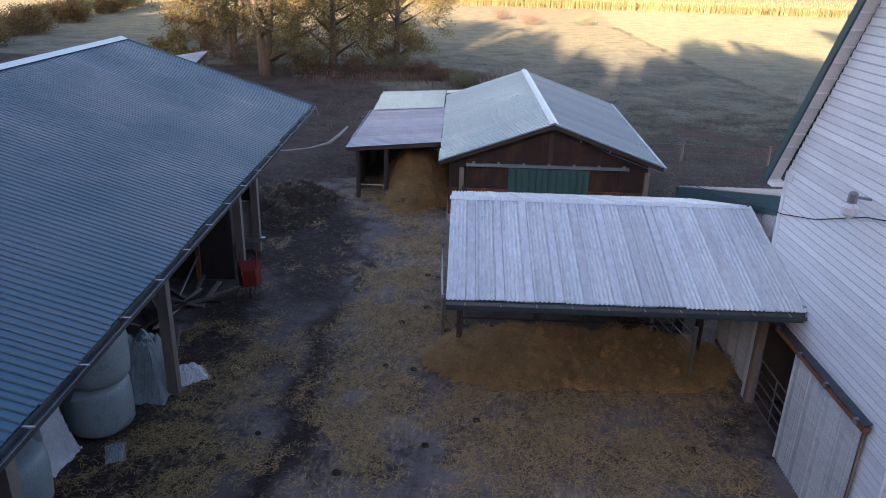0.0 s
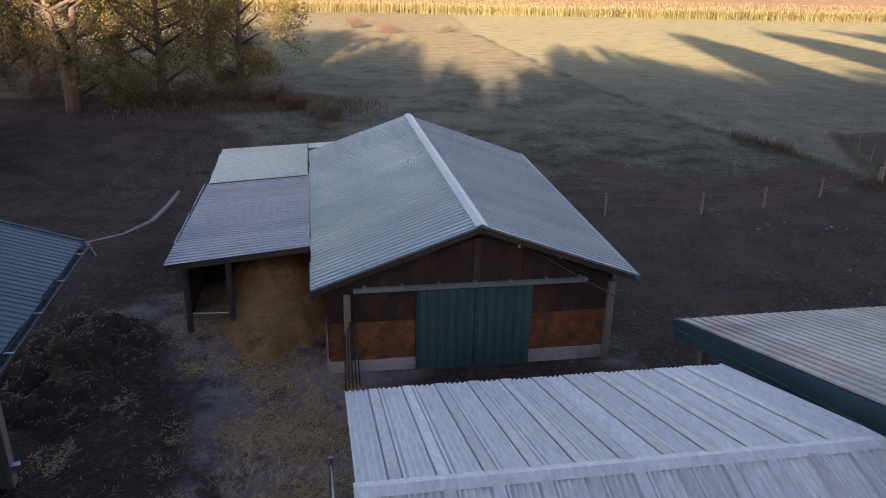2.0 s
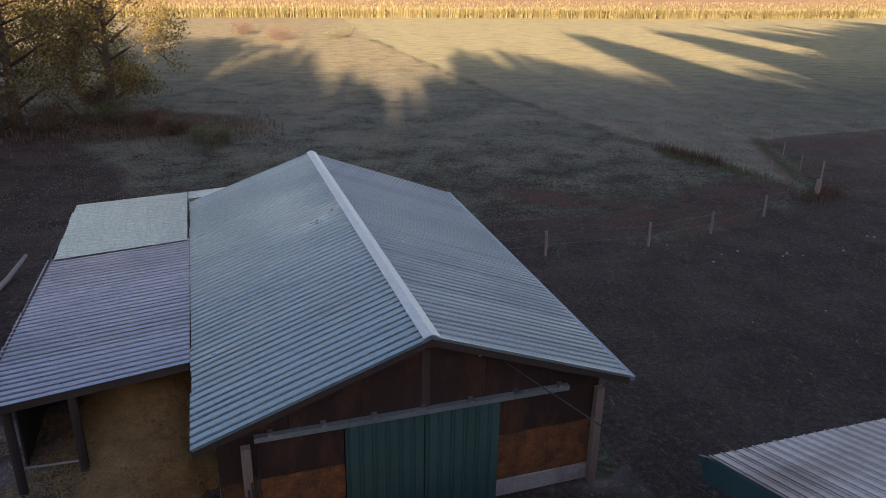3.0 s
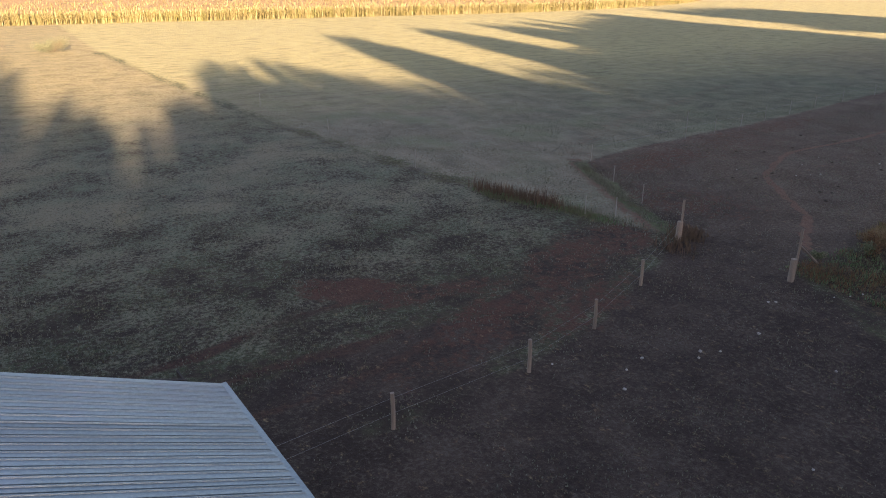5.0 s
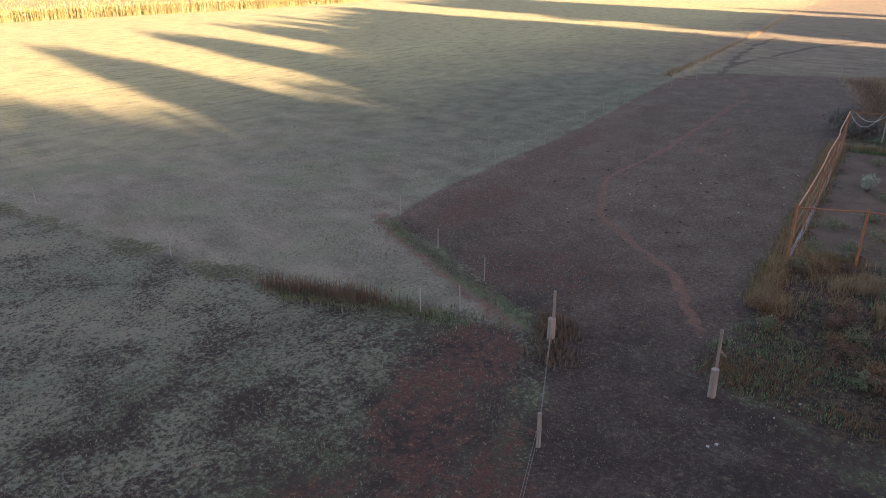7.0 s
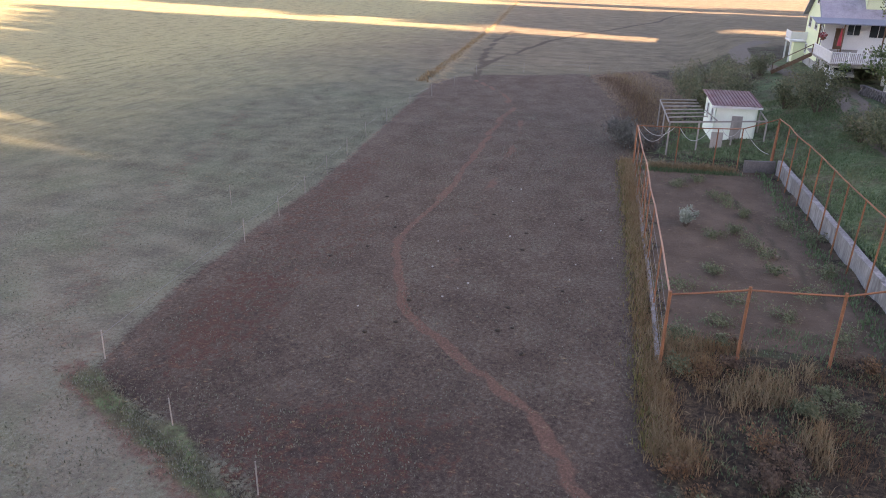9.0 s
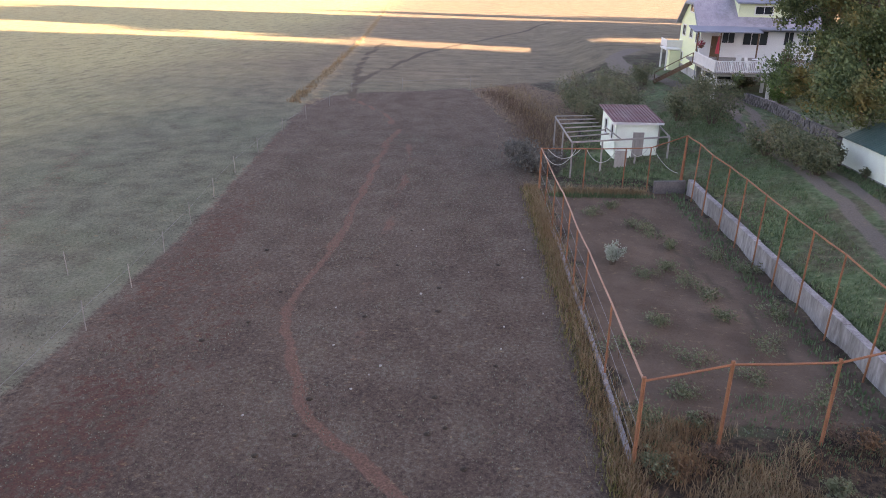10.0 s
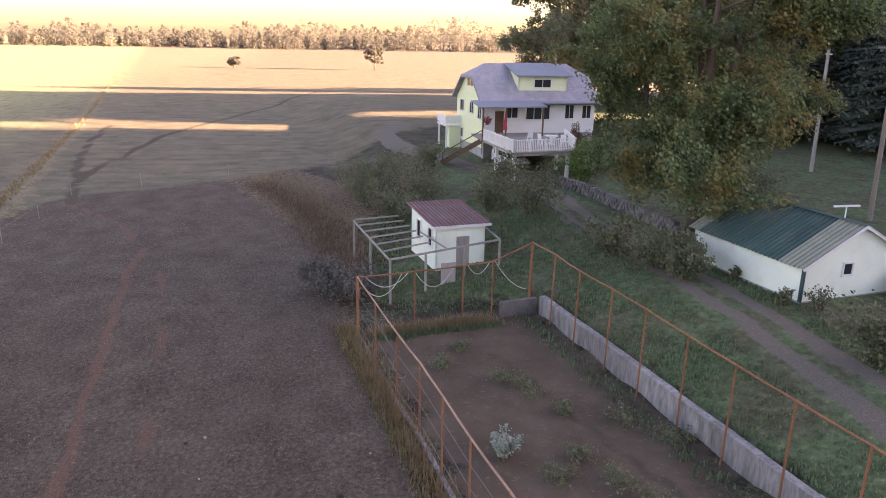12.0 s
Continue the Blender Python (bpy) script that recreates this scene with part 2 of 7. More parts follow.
def roof_sheets(parent, a, b, c, d, sheet, kind, material, name="roof_sheet", skip=()):
    """Sheets side by side from eave a-b up to ridge d-c (a below d, b below c); each laps the last a little and sits a little unevenly."""
    a, b, c, d = (Vector(p) for p in (a, b, c, d))
    length = (b - a).length
    count = max(1, round(length / sheet))
    up = (d - a).cross(b - a).normalized()
    up = up if up.z > 0 else -up
    w = length / count
    prof = sheet_profile(w + 0.03, kind)
    for i in range(count):
        if i in skip:
            continue
        p0, p1 = a.lerp(b, i / count), a.lerp(b, (i + 1) / count)
        q0, q1 = d.lerp(c, i / count), d.lerp(c, (i + 1) / count)
        g = Geo()
        lift = 0.004 + 0.004 * (i % 2) + random.uniform(0, 0.002)
        drop = (p0 - q0).normalized() * random.uniform(-0.025, 0.025)
        lo = [p0.lerp(p1, s / w) + up * (h + lift) + drop for s, h in prof]
        hi = [q0.lerp(q1, s / w) + up * (h + lift) for s, h in prof]
        n = len(prof)
        under = [q - up * 0.006 for q in lo], [q - up * 0.006 for q in hi]
        g.add(lo + hi + under[0], [(k, k + 1, n + k + 1, n + k) for k in range(n - 1)] + [(k + 1, k, 2 * n + k, 2 * n + k + 1) for k in range(n - 1)])
        part(name, g, material, parent)
        if kind == "wavy" and i < count - 1:
            strip = Geo()
            e = [p0.lerp(p1, f) + up * (lift + 0.012) + drop * 1.2 for f in (0.70, 0.955)] + [q0.lerp(q1, f) + up * (lift + 0.012) for f in (0.955, 0.70)]
            strip.slab(e, up * 0.006)
            part("lap_strip", strip, M_TINDULL, parent)


def boards(parent, outline, pitch, thick, material, along, up_vec, out, name="board", vary=0.0):
    """Lapped boards on a wall: outline is a list of (s, z) polygon corners; along/out are unit vectors; origin is the parent's."""
    zs = [z for _, z in outline]
    z = min(zs)
    while z < max(zs) - 0.02:
        z1 = min(z + pitch, max(zs))
        for lo, hi in spans(outline, (z + z1) / 2):
            g = Geo()
            e = Vector(along)
            o = Vector(out)
            w = random.uniform(-vary, vary)
            p = [e * lo + Vector((0, 0, z)), e * hi + Vector((0, 0, z)), e * hi + Vector((0, 0, z1 + 0.01)), e * lo + Vector((0, 0, z1 + 0.01))]
            q = [p[0] + o * (thick + w), p[1] + o * (thick + w), p[2] + o * 0.004, p[3] + o * 0.004]
            g.add(p + q, [(4, 5, 6, 7), (0, 1, 5, 4), (1, 2, 6, 5), (2, 3, 7, 6), (3, 0, 4, 7)])
            board = part(name, g, material, parent)
            # thin darker strip: the shade below each lap, drawn in colour
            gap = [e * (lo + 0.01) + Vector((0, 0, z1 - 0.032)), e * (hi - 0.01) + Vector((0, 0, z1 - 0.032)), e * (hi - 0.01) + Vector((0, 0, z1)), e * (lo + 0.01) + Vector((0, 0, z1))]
            part("lap_shade", Geo().slab([c + o * 0.002 for c in gap], o * 0.0095), M_LAPSHADE, board)
        z = z1


def spans(outline, z):
    """Where a level line at z runs inside an outline of (s, z) corners."""
    cuts = []
    for (s0, z0), (s1, z1) in zip(outline, outline[1:] + outline[:1]):
        if (z0 <= z) != (z1 <= z):
            cuts.append(s0 + (s1 - s0) * (z - z0) / (z1 - z0))
    cuts.sort()
    return list(zip(cuts[::2], cuts[1::2]))


# ---- ground ----
def step(a, b, t):
    t = np.clip((np.asarray(t, float) - a) / (b - a), 0, 1)
    return t * t * (3 - 2 * t)


def wall_line(x):
    return 37.45 + 0.137 * (x - 52.0)


def gz(x, y):
    """Height of the ground: a farmyard half a metre over the field, a raised lawn behind the kitchen garden, rising to the house."""
    x, y = np.asarray(x, float), np.asarray(y, float)
    yard = (0.45 + 0.47 * step(13, 29, y)) * (1 - step(33, 50, y)) * (1 - step(8, 25, x)) * step(-60, -25, x)
    behind = step(0.0, 0.45, wall_line(x) - 0.12 - y)
    slope = step(0, 7, wall_line(x) - y) * 1.25
    inside = step(40, 47, x) * (1 - step(72.5, 73.5, x))
    lawn = inside * behind * (0.9 + slope) * step(38, 52, x)
    far = step(72.5, 73.5, x) * (1 - step(160, 230, x))
    rise = far * (0.9 * step(0, 9, 49 - y) + slope) * step(-120, -60, y)
    rough = 0.05 * np.sin(x * 0.37 + 1.3 * np.sin(y * 0.21)) * np.cos(y * 0.31 + x * 0.11)
    return yard + lawn + rise + rough


def seg_dist(x, y, pts):
    best = np.full(np.shape(x), 1e9)
    for (x0, y0), (x1, y1) in zip(pts, pts[1:]):
        dx, dy = x1 - x0, y1 - y0
        t = np.clip(((x - x0) * dx + (y - y0) * dy) / (dx * dx + dy * dy), 0, 1)
        best = np.minimum(best, np.hypot(x - x0 - t * dx, y - y0 - t * dy))
    return best


def inside_of(x, y, pts, soft):
    """1 inside a polygon, 0 outside, soft metres wide at the edge."""
    odd = np.zeros(np.shape(x), bool)
    for (x0, y0), (x1, y1) in zip(pts, pts[1:] + pts[:1]):
        hit = ((y0 > y) != (y1 > y)) & (x < (x1 - x0) * (y - y0) / ((y1 - y0) or 1e-9) + x0)
        odd ^= hit
    d = seg_dist(x, y, pts + pts[:1]) * np.where(odd, 1, -1)
    return step(-soft, soft, d)


def blob(x, y, cx, cy, rx, ry, turn=0.0):
    c, s = math.cos(turn), math.sin(turn)
    u, v = (x - cx) * c + (y - cy) * s, -(x - cx) * s + (y - cy) * c
    return 1 - step(0.35, 1.0, np.hypot(u / rx, v / ry))


TRACK = [(34.5, 46.0), (38.7, 48.6), (40.2, 50.1), (41.2, 51.6), (42.3, 52.8), (43.8, 54.6), (45.1, 55.8), (48.0, 57.1), (51.1, 58.4), (53.9, 58.6), (56.9, 58.5), (61.7, 58.8), (68.2, 59.6), (77.0, 60.6), (86.1, 61.2), (93.4, 65.0), (99, 69)]
TRACK_B = [(47.0, 54.4), (49.1, 54.9), (53.3, 55.7), (58.3, 56.3), (66.4, 57.2), (75.2, 58.1), (79.9, 59.3)]
DITCH = [(36.2, 63.2), (34.4, 59.2), (33.0, 56.0), (31.2, 51.0)]
DITCH_LINE = [(17.7, 147.0), (21.0, 105.0), (22.4, 90.0), (24.4, 77.0), (26.0, 67.6), (27.2, 62.5), (28.6, 57.0), (29.8, 53.0), (31.0, 50.8)]
BEYOND = DITCH_LINE + [(36.3, 63.4), (43.0, 65.2), (48.0, 65.3), (59.6, 66.8), (84.0, 70.8), (97.0, 73.0), (108.0, 58.5), (114.0, 50.0), (122.0, 43.0), (132.0, 34.0), (190.0, -60.0), (400.0, -400.0), (3200.0, -400.0), (3200.0, 3200.0), (14.0, 3200.0)]
TRAILS = [[(4.0, 46.5), (6.8, 47.4), (9.0, 48.0), (14.2, 48.1), (17.5, 48.3), (21.7, 49.0), (26.0, 51.0)], [(7.0, 45.4), (10.6, 45.4), (13.2, 46.2), (15.3, 46.9), (18.0, 47.5), (22.0, 48.2)], [(2.0, 48.6), (5.2, 49.5), (8.7, 50.3), (13.0, 51.2), (16.0, 51.6)]]
FENCE_FIELD = [(38, 63.5), (43.0, 65.2), (48.2, 65.3), (52, 65.6), (59.9, 66.8), (69, 68.6), (84.0, 70.8), (97.0, 73.0), (102.5, 69.9), (105.0, 62.6), (108.6, 58.2)]
LANE_HALF = 1.35
LANE = [(44, 33.4), (52, 33.3), (57.8, 33.1), (62.1, 32.9), (66.6, 32.9), (76.1, 33.8), (81.4, 34.1), (88, 33.4), (95, 33.2), (101, 36), (108, 38.8), (116, 41.0), (124, 41.5), (134, 38)]
LAWN = [(73.5, 48), (80, 45.5), (88, 43.5), (97, 40.5), (103, 39.5), (112, 38.5), (124, 33), (150, 20), (200, -60), (120, -120), (30, -120), (40, 20), (45, 36), (72, 39.8)]
PADDOCK = [(8, 20), (8.6, 42.5), (11.7, 42.8), (20.9, 45.0), (30.6, 49.9), (33.4, 54.9), (36.5, 63.2), (43.0, 65.0), (59.6, 66.6), (84.0, 70.6), (97.0, 72.8), (101.8, 69.8), (104.8, 62.6), (108.2, 58.2), (93.7, 53.6), (85.5, 50.4), (79.1, 49.6), (70, 49.6), (44, 46.2), (31.5, 44.3), (27, 36), (24, 20)]
FURROW = [(66.5, 43.4), (61.5, 42.0), (56.5, 40.6), (50.5, 39.4)]
GARDEN = [(45.5, 45.2), (70.0, 48.6), (71.6, 40.1), (52, 37.6), (47, 37.2)]


def zone_values(x, y):
    wob = np.array([noise.noise(Vector((a * 0.35, b * 0.35, 0.0))) for a, b in zip(x, y)])
    wob2 = np.array([noise.noise(Vector((a * 0.9, b * 0.9, 7.0))) for a, b in zip(x, y)])
    xw, yw = x + 0.9 * wob, y + 0.9 * wob2
    yard = inside_of(xw, yw, [(-9, -40), (14, -40), (12, 20), (8.5, 28.5), (-0.8, 28.6), (-1.2, 34), (-5, 33.6), (-7.3, 31.6), (-9, 24)], 0.7)
    straw = np.maximum.reduce([blob(xw, yw, 4.6, 16.2, 6.0, 3.6, 0.1), 0.75 * blob(xw, yw, -1.2, 20, 2.0, 14), 0.8 * blob(xw, yw, 0.3, 15.6, 2.6, 3.0), blob(xw, yw, -2.6, 32.3, 3.4, 4.2),
                               0.55 * blob(xw, yw, -4.5, 13.5, 2.2, 6.5), 0.6 * blob(xw, yw, 4.4, 12.6, 5.0, 3.2), 0.5 * blob(xw, yw, -1.6, 29, 3.0, 4.0), 0.55 * blob(xw, yw, 2.5, 9, 3.0, 4.0)])
    straw = np.maximum(straw, 1.0 - step(0.3, 1.6, seg_dist(xw, yw, [(95.0, 72.6), (119.0, 77.1), (147.6, 81.5), (245.9, 100.0), (290.0, 108.0)])))
    straw = np.clip(straw * (1.0 + 0.9 * wob2), 0, 1)
    mud = inside_of(xw, yw, [(-70, 18), (-10, 18), (-7.3, 31.6), (-5, 33.6), (-5, 46), (-8, 60), (-14, 71), (-30, 76), (-70, 78)], 3.0)
    dirt = np.maximum.reduce([inside_of(x + 0.3 * wob2, y + 0.3 * wob, PADDOCK, 0.8), mud, 0.9 * blob(xw, yw, 13.5, 46.0, 8.0, 3.4, 0.1), 0.7 * blob(xw, yw, 6.5, 44.0, 8.0, 5.0, 0.1), 0.55 * blob(xw, yw, 24.5, 49.4, 6.5, 2.6, 0.42)])
    # real muck, plus darkening on the left that paints the hay barn's shadow
    muck_shade = np.maximum(blob(xw, yw, -2.6, 14.0, 0.75, 11.0, 0.06), 0.8 * blob(xw, yw, -5.2, 22.5, 1.6, 6.0, 0.1))
    muck_shade = np.maximum(muck_shade, 1.1 * np.maximum.reduce([blob(xw, yw, 4.9, 25.4, 7.0, 4.6, 0.1), blob(xw, yw, -6.3, 26.0, 3.0, 7.5, 0.1), 0.95 * blob(xw, yw, -5.6, 12.5, 2.8, 12.0, 0.1), 0.8 * blob(xw, yw, -4.6, 24.0, 2.2, 8.0, 0.1)])).clip(0, 1)
    dirt, yard = np.maximum(dirt, muck_shade), yard * (1 - 0.75 * muck_shade)
    red = np.maximum.reduce([blob(xw, yw, 14.9, 52.5, 3.4, 2.1, -0.5), 0.66 * blob(xw, yw, 24.5, 50.6, 7.0, 2.2, 0.5), 0.64 * blob(xw, yw, 18.5, 47.6, 6.0, 1.7, 0.2), 0.64 * blob(xw, yw, 22.0, 46.6, 5.5, 1.3, 0.38), 0.72 * blob(xw, yw, 28.3, 51.4, 3.4, 2.6, 0.5), 0.6 * blob(xw, yw, 18.0, 50.4, 5.0, 1.4, -0.1), 0.62 * blob(xw, yw, 42, 61.5, 7.0, 3.0, 0.2), 0.5 * blob(xw, yw, 56, 64.5, 16.0, 2.2, 0.13), 0.38 * blob(xw, yw, 50, 61.5, 9.0, 4.0, 0.15), 0.5 * blob(xw, yw, 36, 54, 4, 6, 0.4),
                             0.5 * blob(xw, yw, 17, 46.3, 8.0, 1.4, 0.25)])
    path = np.maximum.reduce([(1.1 + 0.5 * wob2) * (1 - step(0.02, 0.36, seg_dist(x + 0.35 * wob2, y + 0.35 * wob, TRACK))), (0.45 + 0.8 * wob) * (1 - step(0.05, 0.6, seg_dist(x + 0.3 * wob2, y + 0.3 * wob, TRACK_B))), 0.42 * (1 - step(0.1, 0.8, seg_dist(x, y + 0.4, FENCE_FIELD))),
                              0.38 * (1 - step(0.5, 1.9, seg_dist(xw, yw, [(36.4, 62.6), (38.8, 67.0), (46.5, 71.5), (57.8, 76.0), (74.4, 82.4)]))), 0.6 * (1 - step(0.2, 1.2, seg_dist(xw, yw, [(36.2, 64.0), (34.0, 59.2), (32.2, 55.2), (30.9, 51.7)])))])
    garden = inside_of(xw, yw, GARDEN, 0.5)
    green = inside_of(xw, yw, LAWN, 1.0)
    green = np.maximum(green, 0.62 * (1 - step(0.3, 0.9, seg_dist(xw, yw, DITCH))))
    lane_d = seg_dist(x + 0.3 * wob2, y + 0.3 * wob, LANE)
    lane = (1 - step(0.85, LANE_HALF, lane_d)) * (1 - 0.72 * (1 - step(0.2, 0.6, lane_d)) * (1 - step(88, 96, x)))
    foot = np.maximum.reduce([h * (1 - step(0.1, w, seg_dist(x + 0.25 * wob2, y + 0.25 * wob, c))) for h, w, c in ((0.9, 0.8, [(99, 69), (108.5, 71.1), (120.4, 74.1), (135.8, 76.7), (152.9, 78.3)]), (0.9, 0.9, [(108.5, 71.1), (122, 70.4), (140.9, 68.9), (157.8, 64.1), (182, 56.3), (222, 47)]),
                                                                     (0.45, 1.0, [(21, 99.9), (23.6, 79.9), (25.9, 67.1), (26.7, 61.3), (29.4, 56.1)]), (0.7, 0.45, FURROW))])
    beyond = inside_of(x + 0.5 * wob, y + 0.5 * wob2, BEYOND, 0.5)
    bank_d = seg_dist(x + 0.5 * wob2, y + 0.5 * wob, DITCH_LINE)
    bank = (1 - step(0.2, 1.5, bank_d)) * (0.52 + 0.6 * wob)
    trail = np.maximum.reduce([(0.66 + 0.7 * wob) * (1 - step(0.12, 0.55, seg_dist(x + 0.35 * wob2, y + 0.35 * wob, c))) for c in TRAILS])
    rank = np.maximum.reduce([inside_of(xw, yw, [(70, 49.5), (79, 49.7), (86, 50.6), (94, 53.8), (107.8, 57.8), (114, 52), (104, 47), (92, 46), (80, 47.6)], 1.2), blob(xw, yw, -16.0, 75.0, 22.0, 9.0, 0.1), inside_of(xw, yw, [(31.6, 44.2), (45, 45.4), (46.0, 36.5), (38, 34), (31, 38)], 0.8)])
    return np.stack([yard, straw, dirt, red], 1), np.stack([path, garden, green, np.maximum(lane, 0)], 1), np.stack([beyond, bank, trail, rank], 1), foot


def make_ground():
    def lines(*runs):
        return np.unique(np.round(np.concatenate([np.arange(a, b, s) for a, b, s in runs]), 3))
    xs = lines((-1500, -200, 100), (-200, -30, 10), (-30, -12, 1.5), (-12, 35, 0.5), (35, 64, 0.3), (64, 75, 0.5), (75, 115, 1.0), (115, 205, 1.6), (205, 260, 5), (260, 600, 20), (600, 3001, 150))
    ys = lines((-1200, -100, 100), (-100, -10, 10), (-10, 6, 1.0), (6, 30, 0.5), (30, 36, 0.3), (36, 48, 0.5), (48, 60, 0.3), (60, 70, 0.5), (70, 110, 1.0), (110, 260, 5), (260, 600, 20), (600, 3001, 150))
    gx, gy = np.meshgrid(xs, ys)
    x, y = gx.ravel(), gy.ravel()
    nx, ny = len(xs), len(ys)
    me = bpy.data.meshes.new("ground")
    idx = np.arange(nx * ny).reshape(ny, nx)
    quads = np.stack([idx[:-1, :-1], idx[:-1, 1:], idx[1:, 1:], idx[1:, :-1]], -1).reshape(-1, 4)
    me.from_pydata(np.stack([x, y, gz(x, y)], 1).tolist(), [], quads.tolist())
    za, zb, zc, foot = zone_values(x, y)
    for name, arr in (("zone_a", za), ("zone_b", zb), ("zone_c", zc)):
        at = me.attributes.new(name, "FLOAT_COLOR", "POINT")
        at.data.foreach_set("color", arr.astype(np.float32).ravel())
    at = me.attributes.new("foot", "FLOAT", "POINT")
    at.data.foreach_set("value", foot.astype(np.float32))
    me.polygons.foreach_set("use_smooth", [True] * len(me.polygons))
    me.materials.append(ground_material())
    me.update()
    return tagged(new("ground", me), "muddy farmyard, bare paddock and frosty pasture", "ground", kind="structure")


def ground_material():
    m, n, l, b = nodes_of("earth and grass")
    vec = n.new("ShaderNodeTexCoord").outputs["Object"]

    def attr(name, split=True):
        a = n.new("ShaderNodeAttribute")
        a.attribute_name = name
        if not split:
            return a.outputs["Fac"]
        s = n.new("ShaderNodeSeparateColor")
        l.new(a.outputs["Color"], s.inputs[0])
        return s.outputs[0], s.outputs[1], s.outputs[2], a.outputs["Alpha"]
    yard, straw, dirt, red = attr("zone_a")
    path, garden, green, lane = attr("zone_b")
    far_side, bank, trail, rank = attr("zone_c")
    foot = attr("foot", False)
    place = n.new("ShaderNodeSeparateXYZ")
    l.new(vec, place.inputs[0])
    wide = noise_tex(n, l, vec, 0.06, 5.0)
    mid = noise_tex(n, l, vec, 0.45, 6.0, 0.65)
    tuft = noise_tex(n, l, vec, 2.6, 5.0, 0.7)
    grit = noise_tex(n, l, vec, 14.0, 5.0, 0.75)
    blade = noise_tex(n, l, vec, 9.0, 4.0, 0.7, (1, 0.35, 1))
    speck = noise_tex(n, l, vec, 6.5, 4.0, 0.75)
    fine = noise_tex(n, l, vec, 24.0, 3.0, 0.7)
    drift = noise_tex(n, l, vec, 0.17, 5.0, 0.6)
    streaky = noise_tex(n, l, vec, 0.5, 5.0, 0.65, (1.0, 0.3, 1.0))

    def tilt(*terms):
        total = None
        for f, k in terms:
            e = calc(n, l, "MULTIPLY", calc(n, l, "SUBTRACT", f, 0.5), k)
            total = e if total is None else calc(n, l, "ADD", total, e)
        return total
    # grazed pasture: dark trodden soil, dull green sward and rimed tufts
    sod = mix(n, l, ramp(n, l, mid, 0.36, 0.64), (0.036, 0.026, 0.021), (0.082, 0.060, 0.044))
    sod = mix(n, l, ramp(n, l, tilt((mid, 1.0), (tuft, 1.0)), -0.06, 0.14, 0.0, 0.85), sod, (0.056, 0.076, 0.036))
    rime = calc(n, l, "ADD", tilt((speck, 1.5), (fine, 0.8), (mid, 0.75), (drift, 0.8), (tuft, 0.6)), ramp(n, l, place.outputs["Y"], 44.0, 68.0, -0.2, 0.12))
    col = mix(n, l, ramp(n, l, rime, -0.10, 0.16, 0.0, 0.92), sod, mix(n, l, ramp(n, l, drift, 0.4, 0.62), (0.155, 0.18, 0.135), (0.215, 0.205, 0.15)))
    col = mix(n, l, ramp(n, l, tilt((speck, 1.2), (fine, 0.7)), -0.22, -0.08, 0.8, 0.0), col, (0.026, 0.02, 0.016))
    # mown grass beyond the ditch: mauve tan and rimed, in faint swaths
    lea = mix(n, l, ramp(n, l, tilt((streaky, 1.0), (mid, 0.5)), -0.14, 0.14), (0.145, 0.13, 0.099), (0.24, 0.217, 0.162))
    lea = mix(n, l, ramp(n, l, tilt((drift, 1.0), (speck, 0.5)), -0.02, 0.16, 0.0, 0.85), lea, (0.15, 0.178, 0.105))
    lea = mix(n, l, ramp(n, l, tilt((speck, 1.3), (fine, 0.8), (mid, 0.6)), 0.0, 0.22, 0.0, 0.85), lea, mix(n, l, ramp(n, l, place.outputs["X"], 34.0, 70.0), (0.24, 0.245, 0.192), (0.225, 0.25, 0.185)))
    lea = mix(n, l, ramp(n, l, tilt((speck, 1.2), (fine, 0.8)), -0.24, -0.06, 0.7, 0.0), lea, (0.08, 0.068, 0.048))
    lea = mix(n, l, ramp(n, l, place.outputs["X"], 36.0, 60.0, 0.0, 0.72), lea, mix(n, l, ramp(n, l, tilt((speck, 1.0), (mid, 1.0)), -0.2, 0.2), (0.05, 0.06, 0.038), (0.165, 0.185, 0.125)))
    tawny = mix(n, l, ramp(n, l, tilt((streaky, 0.8), (speck, 0.9), (mid, 0.6)), -0.22, 0.22), (0.10, 0.082, 0.055), (0.255, 0.205, 0.14))
    lea = mix(n, l, ramp(n, l, calc(n, l, "SUBTRACT", place.outputs["X"], calc(n, l, "MULTIPLY", place.outputs["Y"], 0.3)), 62.0, 96.0, 0.0, 0.85), lea, tawny)
    col = mix(n, l, far_side, col, lea)
    # far meadow, paler and yellower than the grazed grass: sunlight put in its colour
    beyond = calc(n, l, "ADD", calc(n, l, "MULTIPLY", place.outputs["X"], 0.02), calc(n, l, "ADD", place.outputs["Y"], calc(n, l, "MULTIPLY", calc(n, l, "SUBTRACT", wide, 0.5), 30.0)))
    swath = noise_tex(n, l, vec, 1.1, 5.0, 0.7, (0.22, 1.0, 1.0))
    lit_meadow = mix(n, l, ramp(n, l, tuft, 0.35, 0.65), mix(n, l, ramp(n, l, mid, 0.36, 0.64), (0.24, 0.228, 0.095), (0.36, 0.33, 0.155)), (0.43, 0.41, 0.235))
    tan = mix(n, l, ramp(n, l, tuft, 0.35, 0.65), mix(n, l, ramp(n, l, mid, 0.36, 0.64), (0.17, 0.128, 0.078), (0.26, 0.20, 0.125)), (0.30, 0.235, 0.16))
    lit_meadow = mix(n, l, ramp(n, l, calc(n, l, "SUBTRACT", calc(n, l, "ADD", calc(n, l, "MULTIPLY", place.outputs["X"], 0.173), 57.4), calc(n, l, "ADD", place.outputs["Y"], calc(n, l, "MULTIPLY", calc(n, l, "SUBTRACT", mid, 0.5), 14.0))), -5.0, 5.0), lit_meadow, tan)
